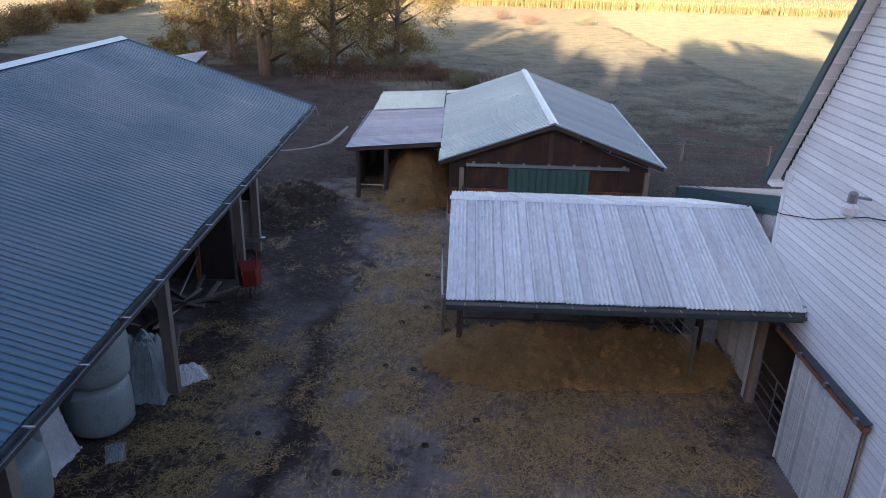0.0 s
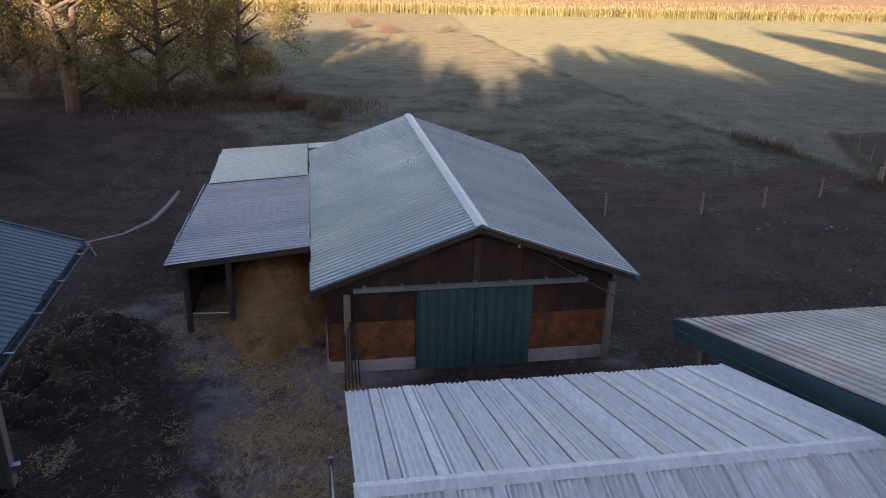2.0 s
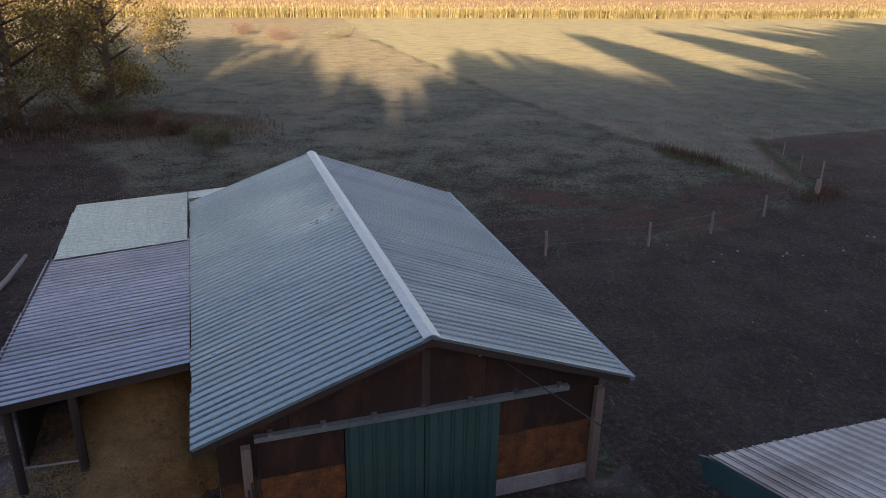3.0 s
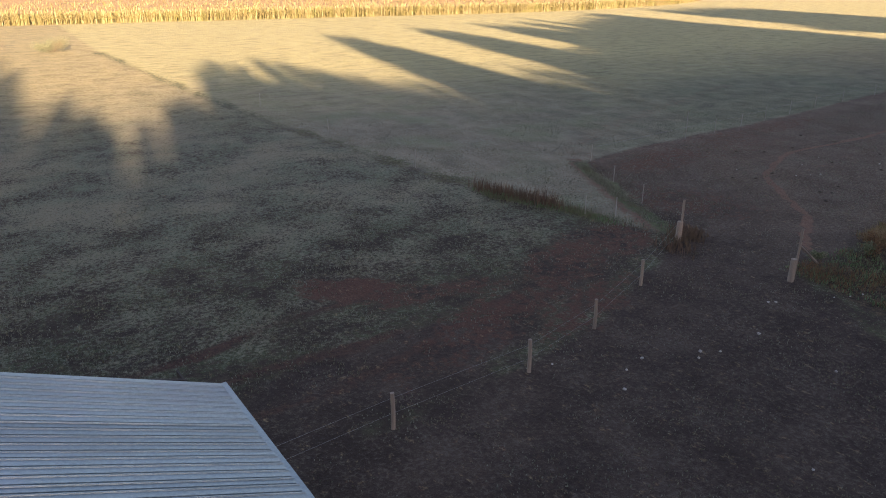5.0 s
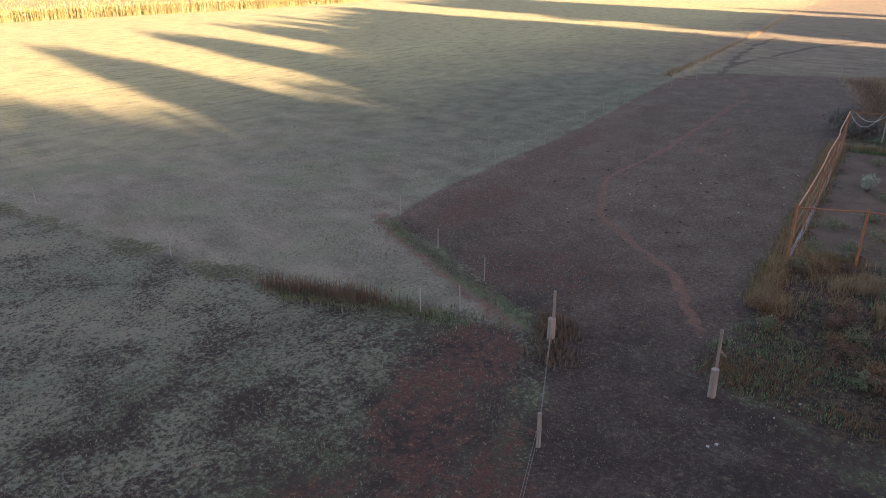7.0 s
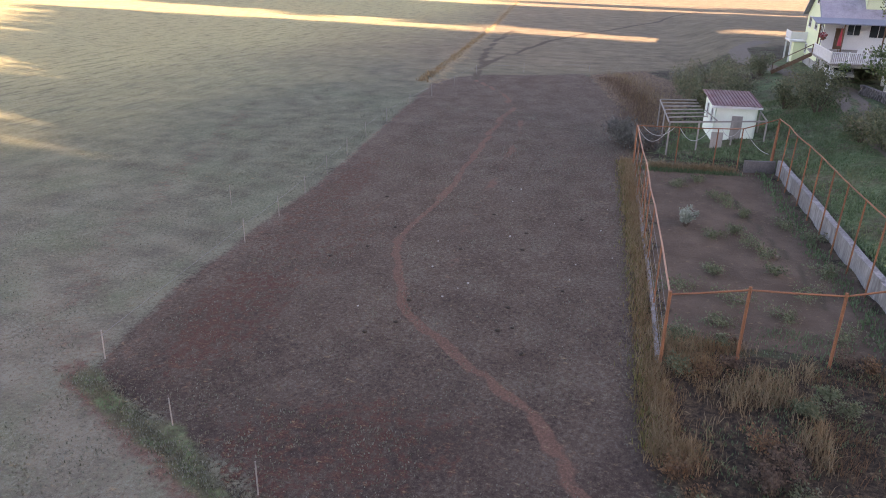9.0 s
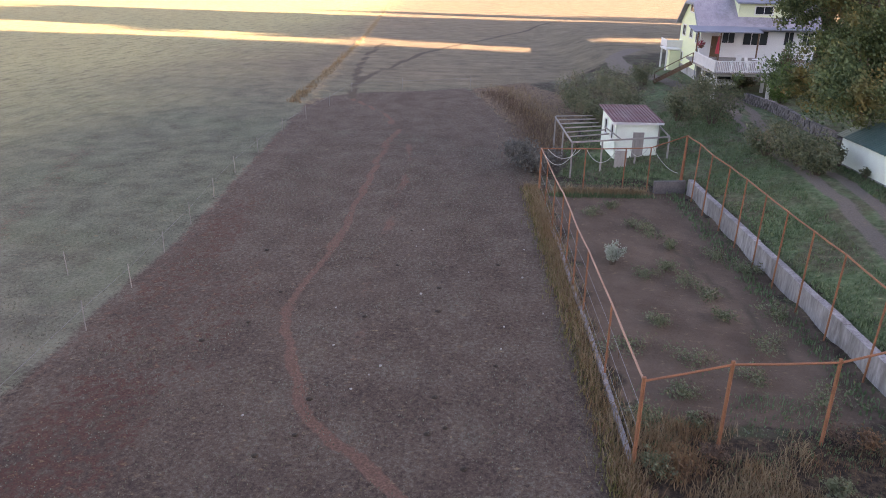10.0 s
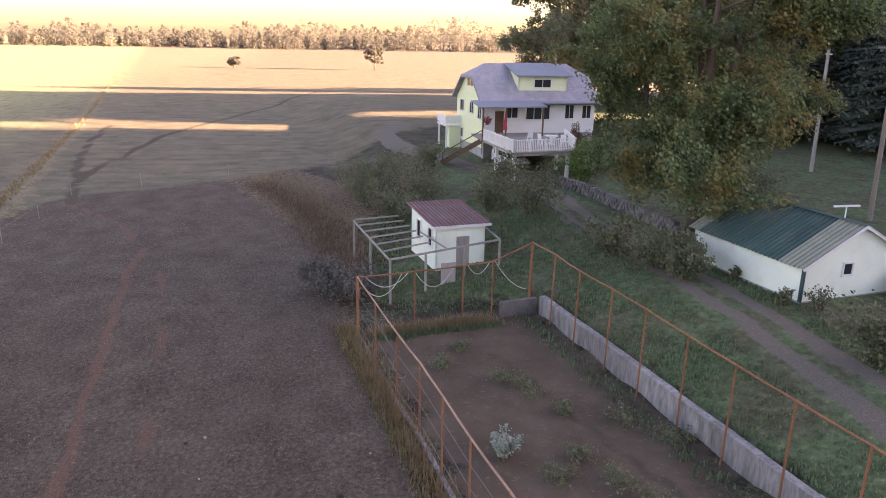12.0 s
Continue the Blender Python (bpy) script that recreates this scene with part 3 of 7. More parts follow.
    lit_meadow = mix(n, l, ramp(n, l, swath, 0.36, 0.5, 0.6, 0.0), lit_meadow, (0.085, 0.075, 0.045))
    lit_meadow = mix(n, l, ramp(n, l, grit, 0.34, 0.5, 0.5, 0.0), lit_meadow, (0.07, 0.06, 0.04))
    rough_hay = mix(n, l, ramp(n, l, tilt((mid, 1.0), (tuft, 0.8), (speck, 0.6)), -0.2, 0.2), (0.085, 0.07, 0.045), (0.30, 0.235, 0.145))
    col = mix(n, l, ramp(n, l, beyond, 82.0, 116.0, 0.0, 0.94), col, mix(n, l, ramp(n, l, far_side, 0.0, 1.0, 0.5, 1.0), rough_hay, lit_meadow))

    def over(mask, colour, edge=0.25):
        nonlocal col
        k = calc(n, l, "ADD", mask, calc(n, l, "MULTIPLY", calc(n, l, "SUBTRACT", tuft, 0.5), 1.4 * edge * 2))
        col = mix(n, l, ramp(n, l, k, 0.35, 0.65), col, colour)
    # bank of the ditch, green and weedy, and rough ground under dead weeds
    over(bank, mix(n, l, ramp(n, l, tilt((tuft, 1.0), (speck, 1.0)), -0.1, 0.12), (0.045, 0.042, 0.024), (0.115, 0.125, 0.068)), 0.9)
    thatch = ramp(n, l, tilt((tuft, 1.0), (speck, 1.0)), -0.12, 0.12)
    over(rank, mix(n, l, ramp(n, l, place.outputs["X"], 52.0, 72.0), mix(n, l, thatch, (0.026, 0.02, 0.015), (0.09, 0.064, 0.04)), mix(n, l, thatch, (0.075, 0.05, 0.036), (0.21, 0.15, 0.10))), 0.3)
    # paddock soil with hoof marks, dung and frosty tufts
    crumbs = tilt((speck, 1.4), (fine, 0.9), (mid, 0.5))
    soil = mix(n, l, ramp(n, l, tilt((mid, 1.0), (drift, 0.6)), -0.15, 0.15), (0.038, 0.025, 0.022), (0.068, 0.047, 0.039))
    soil = mix(n, l, ramp(n, l, crumbs, 0.03, 0.24, 0.0, 0.8), soil, (0.115, 0.10, 0.085))
    soil = mix(n, l, ramp(n, l, crumbs, -0.28, -0.08, 0.85, 0.0), soil, (0.024, 0.017, 0.015))
    drier = mix(n, l, ramp(n, l, tilt((mid, 0.7), (tuft, 0.6)), -0.2, 0.2), (0.082, 0.055, 0.044), (0.122, 0.09, 0.068))
    drier = mix(n, l, ramp(n, l, crumbs, 0.02, 0.22, 0.0, 0.8), drier, (0.168, 0.152, 0.118))
    drier = mix(n, l, ramp(n, l, crumbs, -0.26, -0.06, 0.8, 0.0), drier, (0.036, 0.026, 0.021))
    over(dirt, mix(n, l, ramp(n, l, place.outputs["X"], 30.0, 44.0), soil, drier))
    over(trail, mix(n, l, ramp(n, l, crumbs, -0.2, 0.2), (0.038, 0.023, 0.019), (0.095, 0.052, 0.04)), 0.5)
    rough_red = calc(n, l, "ADD", calc(n, l, "MULTIPLY", red, 0.93), calc(n, l, "MULTIPLY", calc(n, l, "SUBTRACT", mid, 0.5), 1.3))
    over(calc(n, l, "MINIMUM", rough_red, red), mix(n, l, ramp(n, l, grit, 0.35, 0.65), (0.056, 0.027, 0.022), (0.13, 0.062, 0.046)), 1.0)
    worn = mix(n, l, ramp(n, l, grit, 0.35, 0.65), (0.105, 0.058, 0.043), (0.215, 0.125, 0.092))
    over(path, worn, 0.35)
    over(green, mix(n, l, ramp(n, l, mid, 0.4, 0.6), mix(n, l, ramp(n, l, tuft, 0.35, 0.65), (0.06, 0.10, 0.045), (0.15, 0.21, 0.105)), mix(n, l, ramp(n, l, tuft, 0.35, 0.65), (0.075, 0.07, 0.04), (0.14, 0.14, 0.085))))
    over(garden, mix(n, l, ramp(n, l, mid, 0.35, 0.65), (0.098, 0.07, 0.051), (0.15, 0.11, 0.081)), 0.12)
    over(foot, (0.085, 0.07, 0.05))
    over(lane, mix(n, l, ramp(n, l, grit, 0.3, 0.7), (0.13, 0.108, 0.09), (0.22, 0.19, 0.163)), 0.22)
    concrete = mix(n, l, ramp(n, l, mid, 0.38, 0.62), (0.10, 0.08, 0.074), (0.225, 0.195, 0.19))
    concrete = mix(n, l, ramp(n, l, noise_tex(n, l, vec, 0.8, 6.0, 0.7), 0.5, 0.62), concrete, (0.06, 0.045, 0.036))
    concrete = mix(n, l, ramp(n, l, grit, 0.3, 0.5, 0.5, 0.0), concrete, (0.04, 0.03, 0.024))
    over(yard, concrete, 0.1)
    hay = mix(n, l, ramp(n, l, blade, 0.35, 0.7), (0.17, 0.125, 0.072), (0.46, 0.355, 0.205))
    broken = calc(n, l, "ADD", calc(n, l, "MULTIPLY", calc(n, l, "SUBTRACT", blade, 0.5), 2.2), calc(n, l, "MULTIPLY", calc(n, l, "SUBTRACT", tuft, 0.5), 2.4))
    k = calc(n, l, "ADD", straw, calc(n, l, "ADD", broken, calc(n, l, "MULTIPLY", calc(n, l, "SUBTRACT", grit, 0.5), 1.2)))
    col = mix(n, l, ramp(n, l, k, 0.3, 1.25, 0.0, 0.9), col, hay)
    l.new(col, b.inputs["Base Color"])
    wet = calc(n, l, "MULTIPLY", yard, ramp(n, l, mid, 0.4, 0.6, 0.35, 0.0))
    l.new(calc(n, l, "SUBTRACT", 0.95, wet), b.inputs["Roughness"])
    b.inputs["Specular IOR Level"].default_value = 0.25
    height = calc(n, l, "ADD", calc(n, l, "MULTIPLY", tuft, 0.6), calc(n, l, "ADD", calc(n, l, "MULTIPLY", speck, 0.6), calc(n, l, "MULTIPLY", fine, 0.2)))
    soft = calc(n, l, "SUBTRACT", 1.0, calc(n, l, "MULTIPLY", yard, 0.75))
    bump(n, l, b, calc(n, l, "MULTIPLY", height, soft), 0.22)
    return m


ground = make_ground()


# ---- farm buildings (one set of axes for shed, barn and white barn) ----
FARM = pose(8.70, 16.55, 0, 0, 0, 5.4)
BARN = pose(8.60, 16.60, 0, 0, 0, 5.65)
TEAL = pose(-4.9, 23.9, 0, 0, 0, 7.07)
UP = (0, 0, 1)


def tube_gate(parent_label, m, length, height, bars=5, group="tube gates"):
    gate = thing("tube_gate", parent_label, "gate", m, group)
    part("end_tube", Geo().tube([(0, 0, 0.25), (0, 0, height)], 0.025), M_STEEL, gate)
    part("end_tube", Geo().tube([(length, 0, 0.25), (length, 0, height)], 0.025), M_STEEL, gate)
    part("brace", Geo().tube([(length / 2, 0, 0.28), (length / 2, 0, height)], 0.02), M_STEEL, gate)
    for i in range(bars):
        z = 0.28 + (height - 0.3) * i / (bars - 1)
        part("rail", Geo().tube([(0, 0, z), (length, 0, z)], 0.021), M_STEEL, gate)
    part("hinge_post", Geo().tube([(-0.08, 0, -0.4), (-0.08, 0, height + 0.25)], 0.05), M_STEEL, gate)
    part("latch_post", Geo().tube([(length + 0.08, 0, -0.4), (length + 0.08, 0, height + 0.15)], 0.045), M_STEEL, gate)
    return gate


def feeding_shed():
    """Open-sided feeding shed with a corrugated gable roof."""
    s = thing("feeding_shed", "open feeding shed with pale corrugated gable roof", "shed", FARM)
    u0, u1, v0, v1, vr, ze, zr = -7.85, -0.06, -2.3, 5.7, 1.65, 4.1, 5.2
    roof_sheets(s, (u0, v0, ze), (u1, v0, ze), (u1, vr, zr), (u0, vr, zr), 0.64, "wavy", M_TINWHITE)
    roof_sheets(s, (u0, v1, ze + 0.02), (u1 - 0.3, v1, ze + 0.02), (u1 - 0.1, vr, zr), (u0, vr, zr), 0.64, "wavy", M_TINWHITE)
    cap = Geo()
    cap.slab([(u0 - 0.03, vr - 0.16, zr - 0.018), (u0 - 0.03, vr, zr + 0.035), (u0 - 0.03, vr + 0.16, zr - 0.018), (u0 - 0.03, vr, zr + 0.018)], (u1 - u0 - 0.05, 0, 0))
    part("ridge_cap", cap, M_TINWHITE, s)
    part("fascia", Geo().box(u0, v0 + 0.02, ze - 0.27, u1, v0 + 0.06, ze - 0.03), M_TRIM, s, "dark green fascia board")
    gut = Geo()
    gut.slab([(u0, v0 - 0.12, ze - 0.08), (u0, v0 - 0.11, ze - 0.16), (u0, v0 - 0.02, ze - 0.17), (u0, v0 + 0.015, ze - 0.06), (u0, v0 - 0.02, ze - 0.15), (u0, v0 - 0.10, ze - 0.14)], (u1 - u0, 0, 0))
    part("gutter", gut, M_GUTTER, s)
    for i in range(10):
        u = u0 + 0.4 + i * 0.78
        part("gutter_strap", Geo().box(u, v0 - 0.13, ze - 0.075, u + 0.03, v0 + 0.03, ze - 0.06), M_STEEL, s)
    for v in (1.4, 3.0, v1 - 0.4):
        z = ze + (zr - ze) * (1 - abs(v - vr) / (vr - v0)) - 0.2
        part("header_beam", Geo().box(u0 + 0.1, v - 0.05, z - 0.26, u1 - 0.1, v + 0.05, z - 0.02), M_DARKWOOD, s)
        for u in ((u0 + 0.35, u1 - 0.85) if v < 2 else (u0 + 0.35, -5.2, -2.7, u1 - 0.85)):
            part("post", Geo().box(u - 0.08, v - 0.08, 0.3, u + 0.08, v + 0.08, z), M_DARKWOOD, s)
    for i in range(9):
        u = u0 + 0.15 + i * 0.93
        part("rafter", Geo().beam((u, v0 + 0.05, ze - 0.1), (u, vr, zr - 0.1), 0.05, 0.14), M_DARKWOOD, s)
        part("rafter", Geo().beam((u, v1 - 0.05, ze - 0.08), (u, vr, zr - 0.1), 0.05, 0.14), M_DARKWOOD, s)
    for k in range(4):
        part("feed_rail", Geo().tube([(u0 + 0.35, 2.9, 0.75 + 0.28 * k), (u1 - 0.9, 2.9, 0.75 + 0.28 * k)], 0.03), M_DARKWOOD, s)
    # unseen rear wall, run up to the eave to block light from behind
    part("rear_wall", Geo().box(u0 + 0.3, v1 - 0.5, 0.5, u1 - 0.2, v1 - 0.44, 4.0), M_DARKWOOD, s, "dark boarded rear wall raised to keep the shed interior dark")
    part("flashing", Geo().box(u1 - 0.02, v0 + 0.1, ze + 0.0, u1 + 0.05, v0 + 0.2, ze + 0.08), M_STEEL, s)
    return s


def brown_barn():
    b = thing("cattle_barn", "brown plywood cattle barn with ribbed metal gable roof", "barn", BARN)
    u0, u1, um, v0, v1, ze, zr, zg = -8.34, 0.54, -3.9, 11.35, 26.5, 3.62, 5.21, 0.85
    roof_sheets(b, (u0, v1, ze), (u0, v0, ze), (um, v0, zr), (um, v1, zr), 0.92, "rib", M_BARNROOF)
    roof_sheets(b, (u1, v0, ze), (1.08, v1 - 1.2, ze), (um, v1 - 0.15, zr), (um, v0, zr), 0.92, "rib", M_TIN)
    part("gutter", Geo().beam((u1 + 0.05, v0 - 0.05, ze - 0.05), (1.13, v1 - 1.15, ze - 0.05), 0.11, 0.1), M_TIN, b, "galvanised eave gutter")
    for u in (u0, u1):
        part("rake_trim", Geo().beam((u, v0 - 0.02, ze + 0.01), (um, v0 - 0.02, zr + 0.01), 0.06, 0.06), M_BARNROOF, b)
    cap = Geo().slab([(um - 0.17, v0 - 0.03, zr + 0.0), (um, v0 - 0.03, zr + 0.075), (um + 0.17, v0 - 0.03, zr + 0.0), (um, v0 - 0.03, zr + 0.055)], (0, v1 - v0 + 0.06, 0))
    part("ridge_cap", cap, M_RIDGE, b)
    for a, c in (((u0, v0 + 0.02, ze - 0.1), (um, v0 + 0.02, zr - 0.1)), ((u1, v0 + 0.02, ze - 0.1), (um, v0 + 0.02, zr - 0.1)), ((u0, v1 - 0.02, ze - 0.1), (um, v1 - 0.02, zr - 0.1)), ((1.0, v1 - 1.25, ze - 0.1), (um, v1 - 0.2, zr - 0.1))):
        part("rake_board", Geo().beam(a, c, 0.04, 0.17), M_DARKWOOD, b)
    for u in (u0 + 0.03, u1 - 0.03):
        part("eave_board", Geo().box(u - 0.02, v0, ze - 0.2, u + 0.02, v1, ze - 0.03), M_DARKWOOD, b)
    w0, w1, wv, wb = u0 + 0.42, u1 - 0.5, v0 + 0.4, v1 - 0.45
    # front wall: plywood sheets over a low concrete stem wall
    zt = ze - 0.02
    edges = [w0, -7.2, -5.55, -2.3, -1.1, w1]
    slope = (zr - ze) / (um - u0)

    def top(u):
        return ze + slope * (u - u0) - 0.14 if u < um else ze + slope * (u1 - u) - 0.14
    for a, c in zip(edges, edges[1:]):
        if (a, c) != (-5.55, -2.3):
            part("stem_wall", Geo().box(a, wv - 0.05, zg - 0.7, c, wv + 0.14, zg + 0.42), M_CONCRETE, b, "whitewashed concrete footing")
            part("siding_panel", Geo().box(a + 0.005, wv - 0.01, zg + 0.42, c - 0.005, wv + 0.02, 2.42), M_RUSTWALL, b)
            part("siding_panel", Geo().box(a + 0.005, wv + 0.0, 2.43, c - 0.005, wv + 0.02, 3.35), M_BROWNWALL, b)
    cuts = [w0, -6.6, -5.2, um, -2.6, -1.2, w1]
    for a, c in zip(cuts, cuts[1:]):
        part("gable_panel", Geo().slab([(a + 0.004, wv - 0.005, 3.36), (c - 0.004, wv - 0.005, 3.36), (c - 0.004, wv - 0.005, top(c)), (a + 0.004, wv - 0.005, top(a))], (0, 0.03, 0)), M_BROWNWALL, b)
    for a, c in ((-5.55, -3.94), (-3.92, -2.3)):
        d = part("sliding_door", door_leaf(a, c, wv - 0.10, zg + 0.02, 3.32), M_DOOR, b, "dark green ribbed metal sliding door")
        part("door_edge", Geo().box(a, wv - 0.125, zg + 0.02, a + 0.05, wv - 0.095, 3.32), M_TRIM, d)
    part("door_track", Geo().box(-7.25, wv - 0.16, 3.36, -0.75, wv - 0.03, 3.47), M_TIN, b, "weathered grey door track")
    for i in range(7):
        part("track_bracket", Geo().box(-7.0 + i, wv - 0.17, 3.44, -6.9 + i, wv - 0.02, 3.53), M_STEEL, b)
    for u in (w0 + 0.5, w1 - 0.05):
        part("front_post", Geo().box(u - 0.09, wv - 0.22, zg - 0.5, u + 0.09, wv - 0.06, 3.3 if u < 0 else 3.5), M_POST, b)
    for u in (w0, w1):
        part("side_stem_wall", Geo().box(u - 0.07, wv + 0.14, zg - 0.7, u + 0.07, wb, zg + 0.42), M_CONCRETE, b)
        for i in range(6):
            a = wv + 0.16 + i * 2.35
            part("side_panel", Geo().box(u - 0.02, a, zg + 0.42, u + 0.02, a + 2.33, 3.55), M_BROWNWALL, b)
    part("rear_wall", Geo().slab([(w0, wb, zg - 0.5), (w1, wb, zg - 0.5), (w1, wb, top(w1)), (um, wb, zr - 0.14), (w0, wb, top(w0))], (0, 0.04, 0)), M_BROWNWALL, b)
    for i in range(14):
        v = v0 + 0.6 + i * 1.08
        for u in (u0, u1):
            part("rafter", Geo().beam((u, v, ze - 0.1), (um, v, zr - 0.1), 0.05, 0.14), M_DARKWOOD, b)
    for k, (u, z) in enumerate(((-2.75, 4.42), (-1.55, 4.05))):
        part("gable_vent", Geo().box(u - 0.03, wv - 0.03, z, u + 0.03, wv - 0.004, z + 0.09), M_RIDGE, b)
    part("gable_stud", Geo().box(um - 0.09, wv - 0.045, 3.5, um + 0.09, wv - 0.008, 4.75), M_DARKWOOD, b)
    return b


def door_leaf(a, c, v, z0, z1):
    g = Geo()
    prof = sheet_profile(c - a, "rib")
    n = len(prof)
    g.add([(a + s, v - max(h, -0.015) * 1.5, z) for z in (z0, z1) for s, h in prof] + [(a + s, v + 0.02, z) for z in (z0, z1) for s, h in prof],
          [(k, k + 1, n + k + 1, n + k) for k in range(n - 1)] + [(2 * n + k + 1, 2 * n + k, 3 * n + k, 3 * n + k + 1) for k in range(n - 1)] + [(n + k, n + k + 1, 3 * n + k + 1, 3 * n + k) for k in range(n - 1)])
    return g


def barn_lean_to():
    s = thing("cattle_lean_to", "low cattle lean-to roofed with mismatched metal sheets", "shed", BARN)
    roof_sheets(s, (-12.38, 22.4, 3.38), (-12.5, 14.25, 3.33), (-8.36, 14.6, 3.62), (-8.36, 22.6, 3.62), 0.9, "rib", M_TINBLUE)
    roof_sheets(s, (-12.2, 27.4, 3.55), (-12.2, 22.3, 3.44), (-8.42, 22.4, 3.67), (-8.42, 27.4, 3.75), 0.9, "rib", M_TINMINT)
    roof_sheets(s, (-8.4, 27.45, 3.74), (-8.4, 26.65, 3.74), (-5.6, 26.65, 3.9), (-5.6, 27.45, 3.9), 0.8, "rib", M_TINMINT)
    part("fascia", Geo().beam((-12.48, 14.28, 3.22), (-8.4, 14.62, 3.5), 0.05, 0.17), M_DARKWOOD, s)
    part("edge_board", Geo().beam((-12.44, 14.3, 3.25), (-12.2, 27.4, 3.42), 0.05, 0.16), M_DARKWOOD, s)
    for u, v in ((-12.0, 14.6), (-10.75, 14.6), (-12.0, 18.5), (-12.0, 22.8), (-12.0, 27.0), (-9.0, 27.0)):
        part("post", Geo().tube([(u, v, 0.2), (u, v, 3.3)], 0.1, 8), M_DARKWOOD, s)
    for i in range(7):
        part("rafter", Geo().beam((-12.2, 14.8 + 2 * i, 3.28), (-8.4, 14.8 + 2 * i, 3.52), 0.05, 0.14), M_DARKWOOD, s)
    part("feed_rail", Geo().tube([(-12.0, 14.7, 1.55), (-10.75, 14.7, 1.52)], 0.03), M_STEEL, s)
    # rear boards at full height and added side boards shut light out
    part("rear_boards", Geo().box(-12.1, 26.9, 0.2, -8.6, 26.95, 3.3), M_DARKWOOD, s)
    for i in range(4):
        part("side_panel", Geo().box(-12.14, 15.6 + 2.85 * i, 0.2, -12.1, 18.43 + 2.85 * i, 3.0), M_DARKWOOD, s, "dark boarding added to keep the lean-to interior dark")
    return s


def white_barn():
    b = thing("white_barn", "tall white clapboard barn with dark green trim", "barn", FARM)
    zb = 0.4
    out = [(0, zb), (0, 6.62), (-2.55, 10.9), (-6.0, 13.0), (-9.45, 10.9), (-12, 6.62), (-12, zb)]
    open0, open1, zt = -2.45, -0.28, 3.12
    core = Geo()
    for o in ([(0, zb), (open1, zb), (open1, zt), (open0, zt), (open0, zb), (-12, zb), (-12, 6.62), (-9.45, 10.9), (-6.0, 13.0), (-2.55, 10.9), (0, 6.62)],):
        core.slab([(0.02, v, z) for v, z in o], (0.14, 0, 0))
    part("gable_wall", core, M_INSIDE, b)
    for lo, hi, outline in ((0, 0, [(0, zt), (0, 6.62), (-2.55, 10.9), (-6.0, 13.0), (-9.45, 10.9), (-12, 6.62), (-12, zt)]), (0, 0, [(0, zb), (0, zt), (open1, zt), (open1, zb)]), (0, 0, [(open0, zb), (open0, zt), (-12, zt), (-12, zb)])):
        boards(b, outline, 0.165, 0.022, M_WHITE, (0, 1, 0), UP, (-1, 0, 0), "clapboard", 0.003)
    part("far_wall", Geo().box(0.02, -0.02, zb, 12, 0.12, 6.62), M_WHITE, b)
    part("near_wall", Geo().box(0.02, -12.1, zb, 12, -12, 6.62), M_WHITE, b)
    part("rear_wall", Geo().slab([(12, v, z) for v, z in out], (0.12, 0, 0)), M_WHITE, b)
    part("corner_board", Geo().box(-0.045, -0.12, zb, 0.0, 0.02, 6.6), M_WHITE, b)
    part("corner_board", Geo().box(-0.03, 0.02, zb, 0.12, 0.05, 6.6), M_WHITE, b)
    prof = [(0.35, 6.38), (-2.62, 11.12), (-6.0, 13.2), (-9.38, 11.12), (-12.35, 6.38)]
    for (va, za), (vb, zb2) in zip(prof, prof[1:]):
        part("roof_slope", Geo().slab([(-0.33, va, za), (12.5, va, za), (12.5, vb, zb2), (-0.33, vb, zb2)], (0, 0, 0.07)), M_TRIM, b, "dark green metal roof")
        part("rake_board", Geo().beam((-0.34, va, za - 0.04), (-0.34, vb, zb2 - 0.04), 0.05, 0.2), M_TRIM, b, "dark green rake board")
        part("soffit", Geo().slab([(-0.31, va, za - 0.05), (0.01, va, za - 0.05), (0.01, vb, zb2 - 0.05), (-0.31, vb, zb2 - 0.05)], (0, 0, 0.03)), M_WHITE, b)
    part("eave_return", Geo().box(-0.3, 0.03, 6.22, 0.0, 0.3, 6.34), M_WHITE, b)
    for k in range(12):
        v, z = -0.1 - 0.21 * k, 6.85 + 0.335 * k
        part("rake_bracket", Geo().box(-0.29, v - 0.012, z + 0.06, -0.03, v + 0.012, z + 0.085), M_WHITE, b)
    part("frieze", Geo().box(-0.05, -0.35, 6.45, -0.02, 0.0, 6.62), M_WHITE, b)
    # sliding door of corrugated sheet on an outside track, half open
    dr = part("sliding_door", Geo(), M_TINWHITE, b, "white corrugated sliding door, pushed open")
    for i in range(4):
        a, c = -5.3 + i * 0.71, -5.3 + (i + 1) * 0.71
        pr = sheet_profile(c - a + 0.02, "wavy")
        n = len(pr)
        g = Geo().add([(-0.13 - h, a + s, z) for z in (zb + 0.05, 3.16) for s, h in pr], [(k + 1, k, n + k, n + k + 1) for k in range(n - 1)])
        part("door_sheet", g, M_TINWHITE, dr)
    part("door_frame", Geo().box(-0.11, -5.3, zb + 0.08, -0.06, -2.46, zb + 0.2).box(-0.11, -5.3, 3.0, -0.06, -2.46, 3.16).box(-0.11, -5.3, zb, -0.06, -5.2, 3.16).box(-0.11, -2.56, zb, -0.06, -2.46, 3.16), M_POST, dr)
    part("door_track", Geo().box(-0.2, -5.4, 3.2, -0.07, -0.1, 3.3), M_RUST, b, "rusty steel door track")
    part("track_cover", Geo().slab([(-0.2, -5.4, 3.33), (-0.06, -5.4, 3.38), (-0.06, -5.4, 3.4), (-0.21, -5.4, 3.35)], (0, 5.3, 0)), M_GUTTER, b)
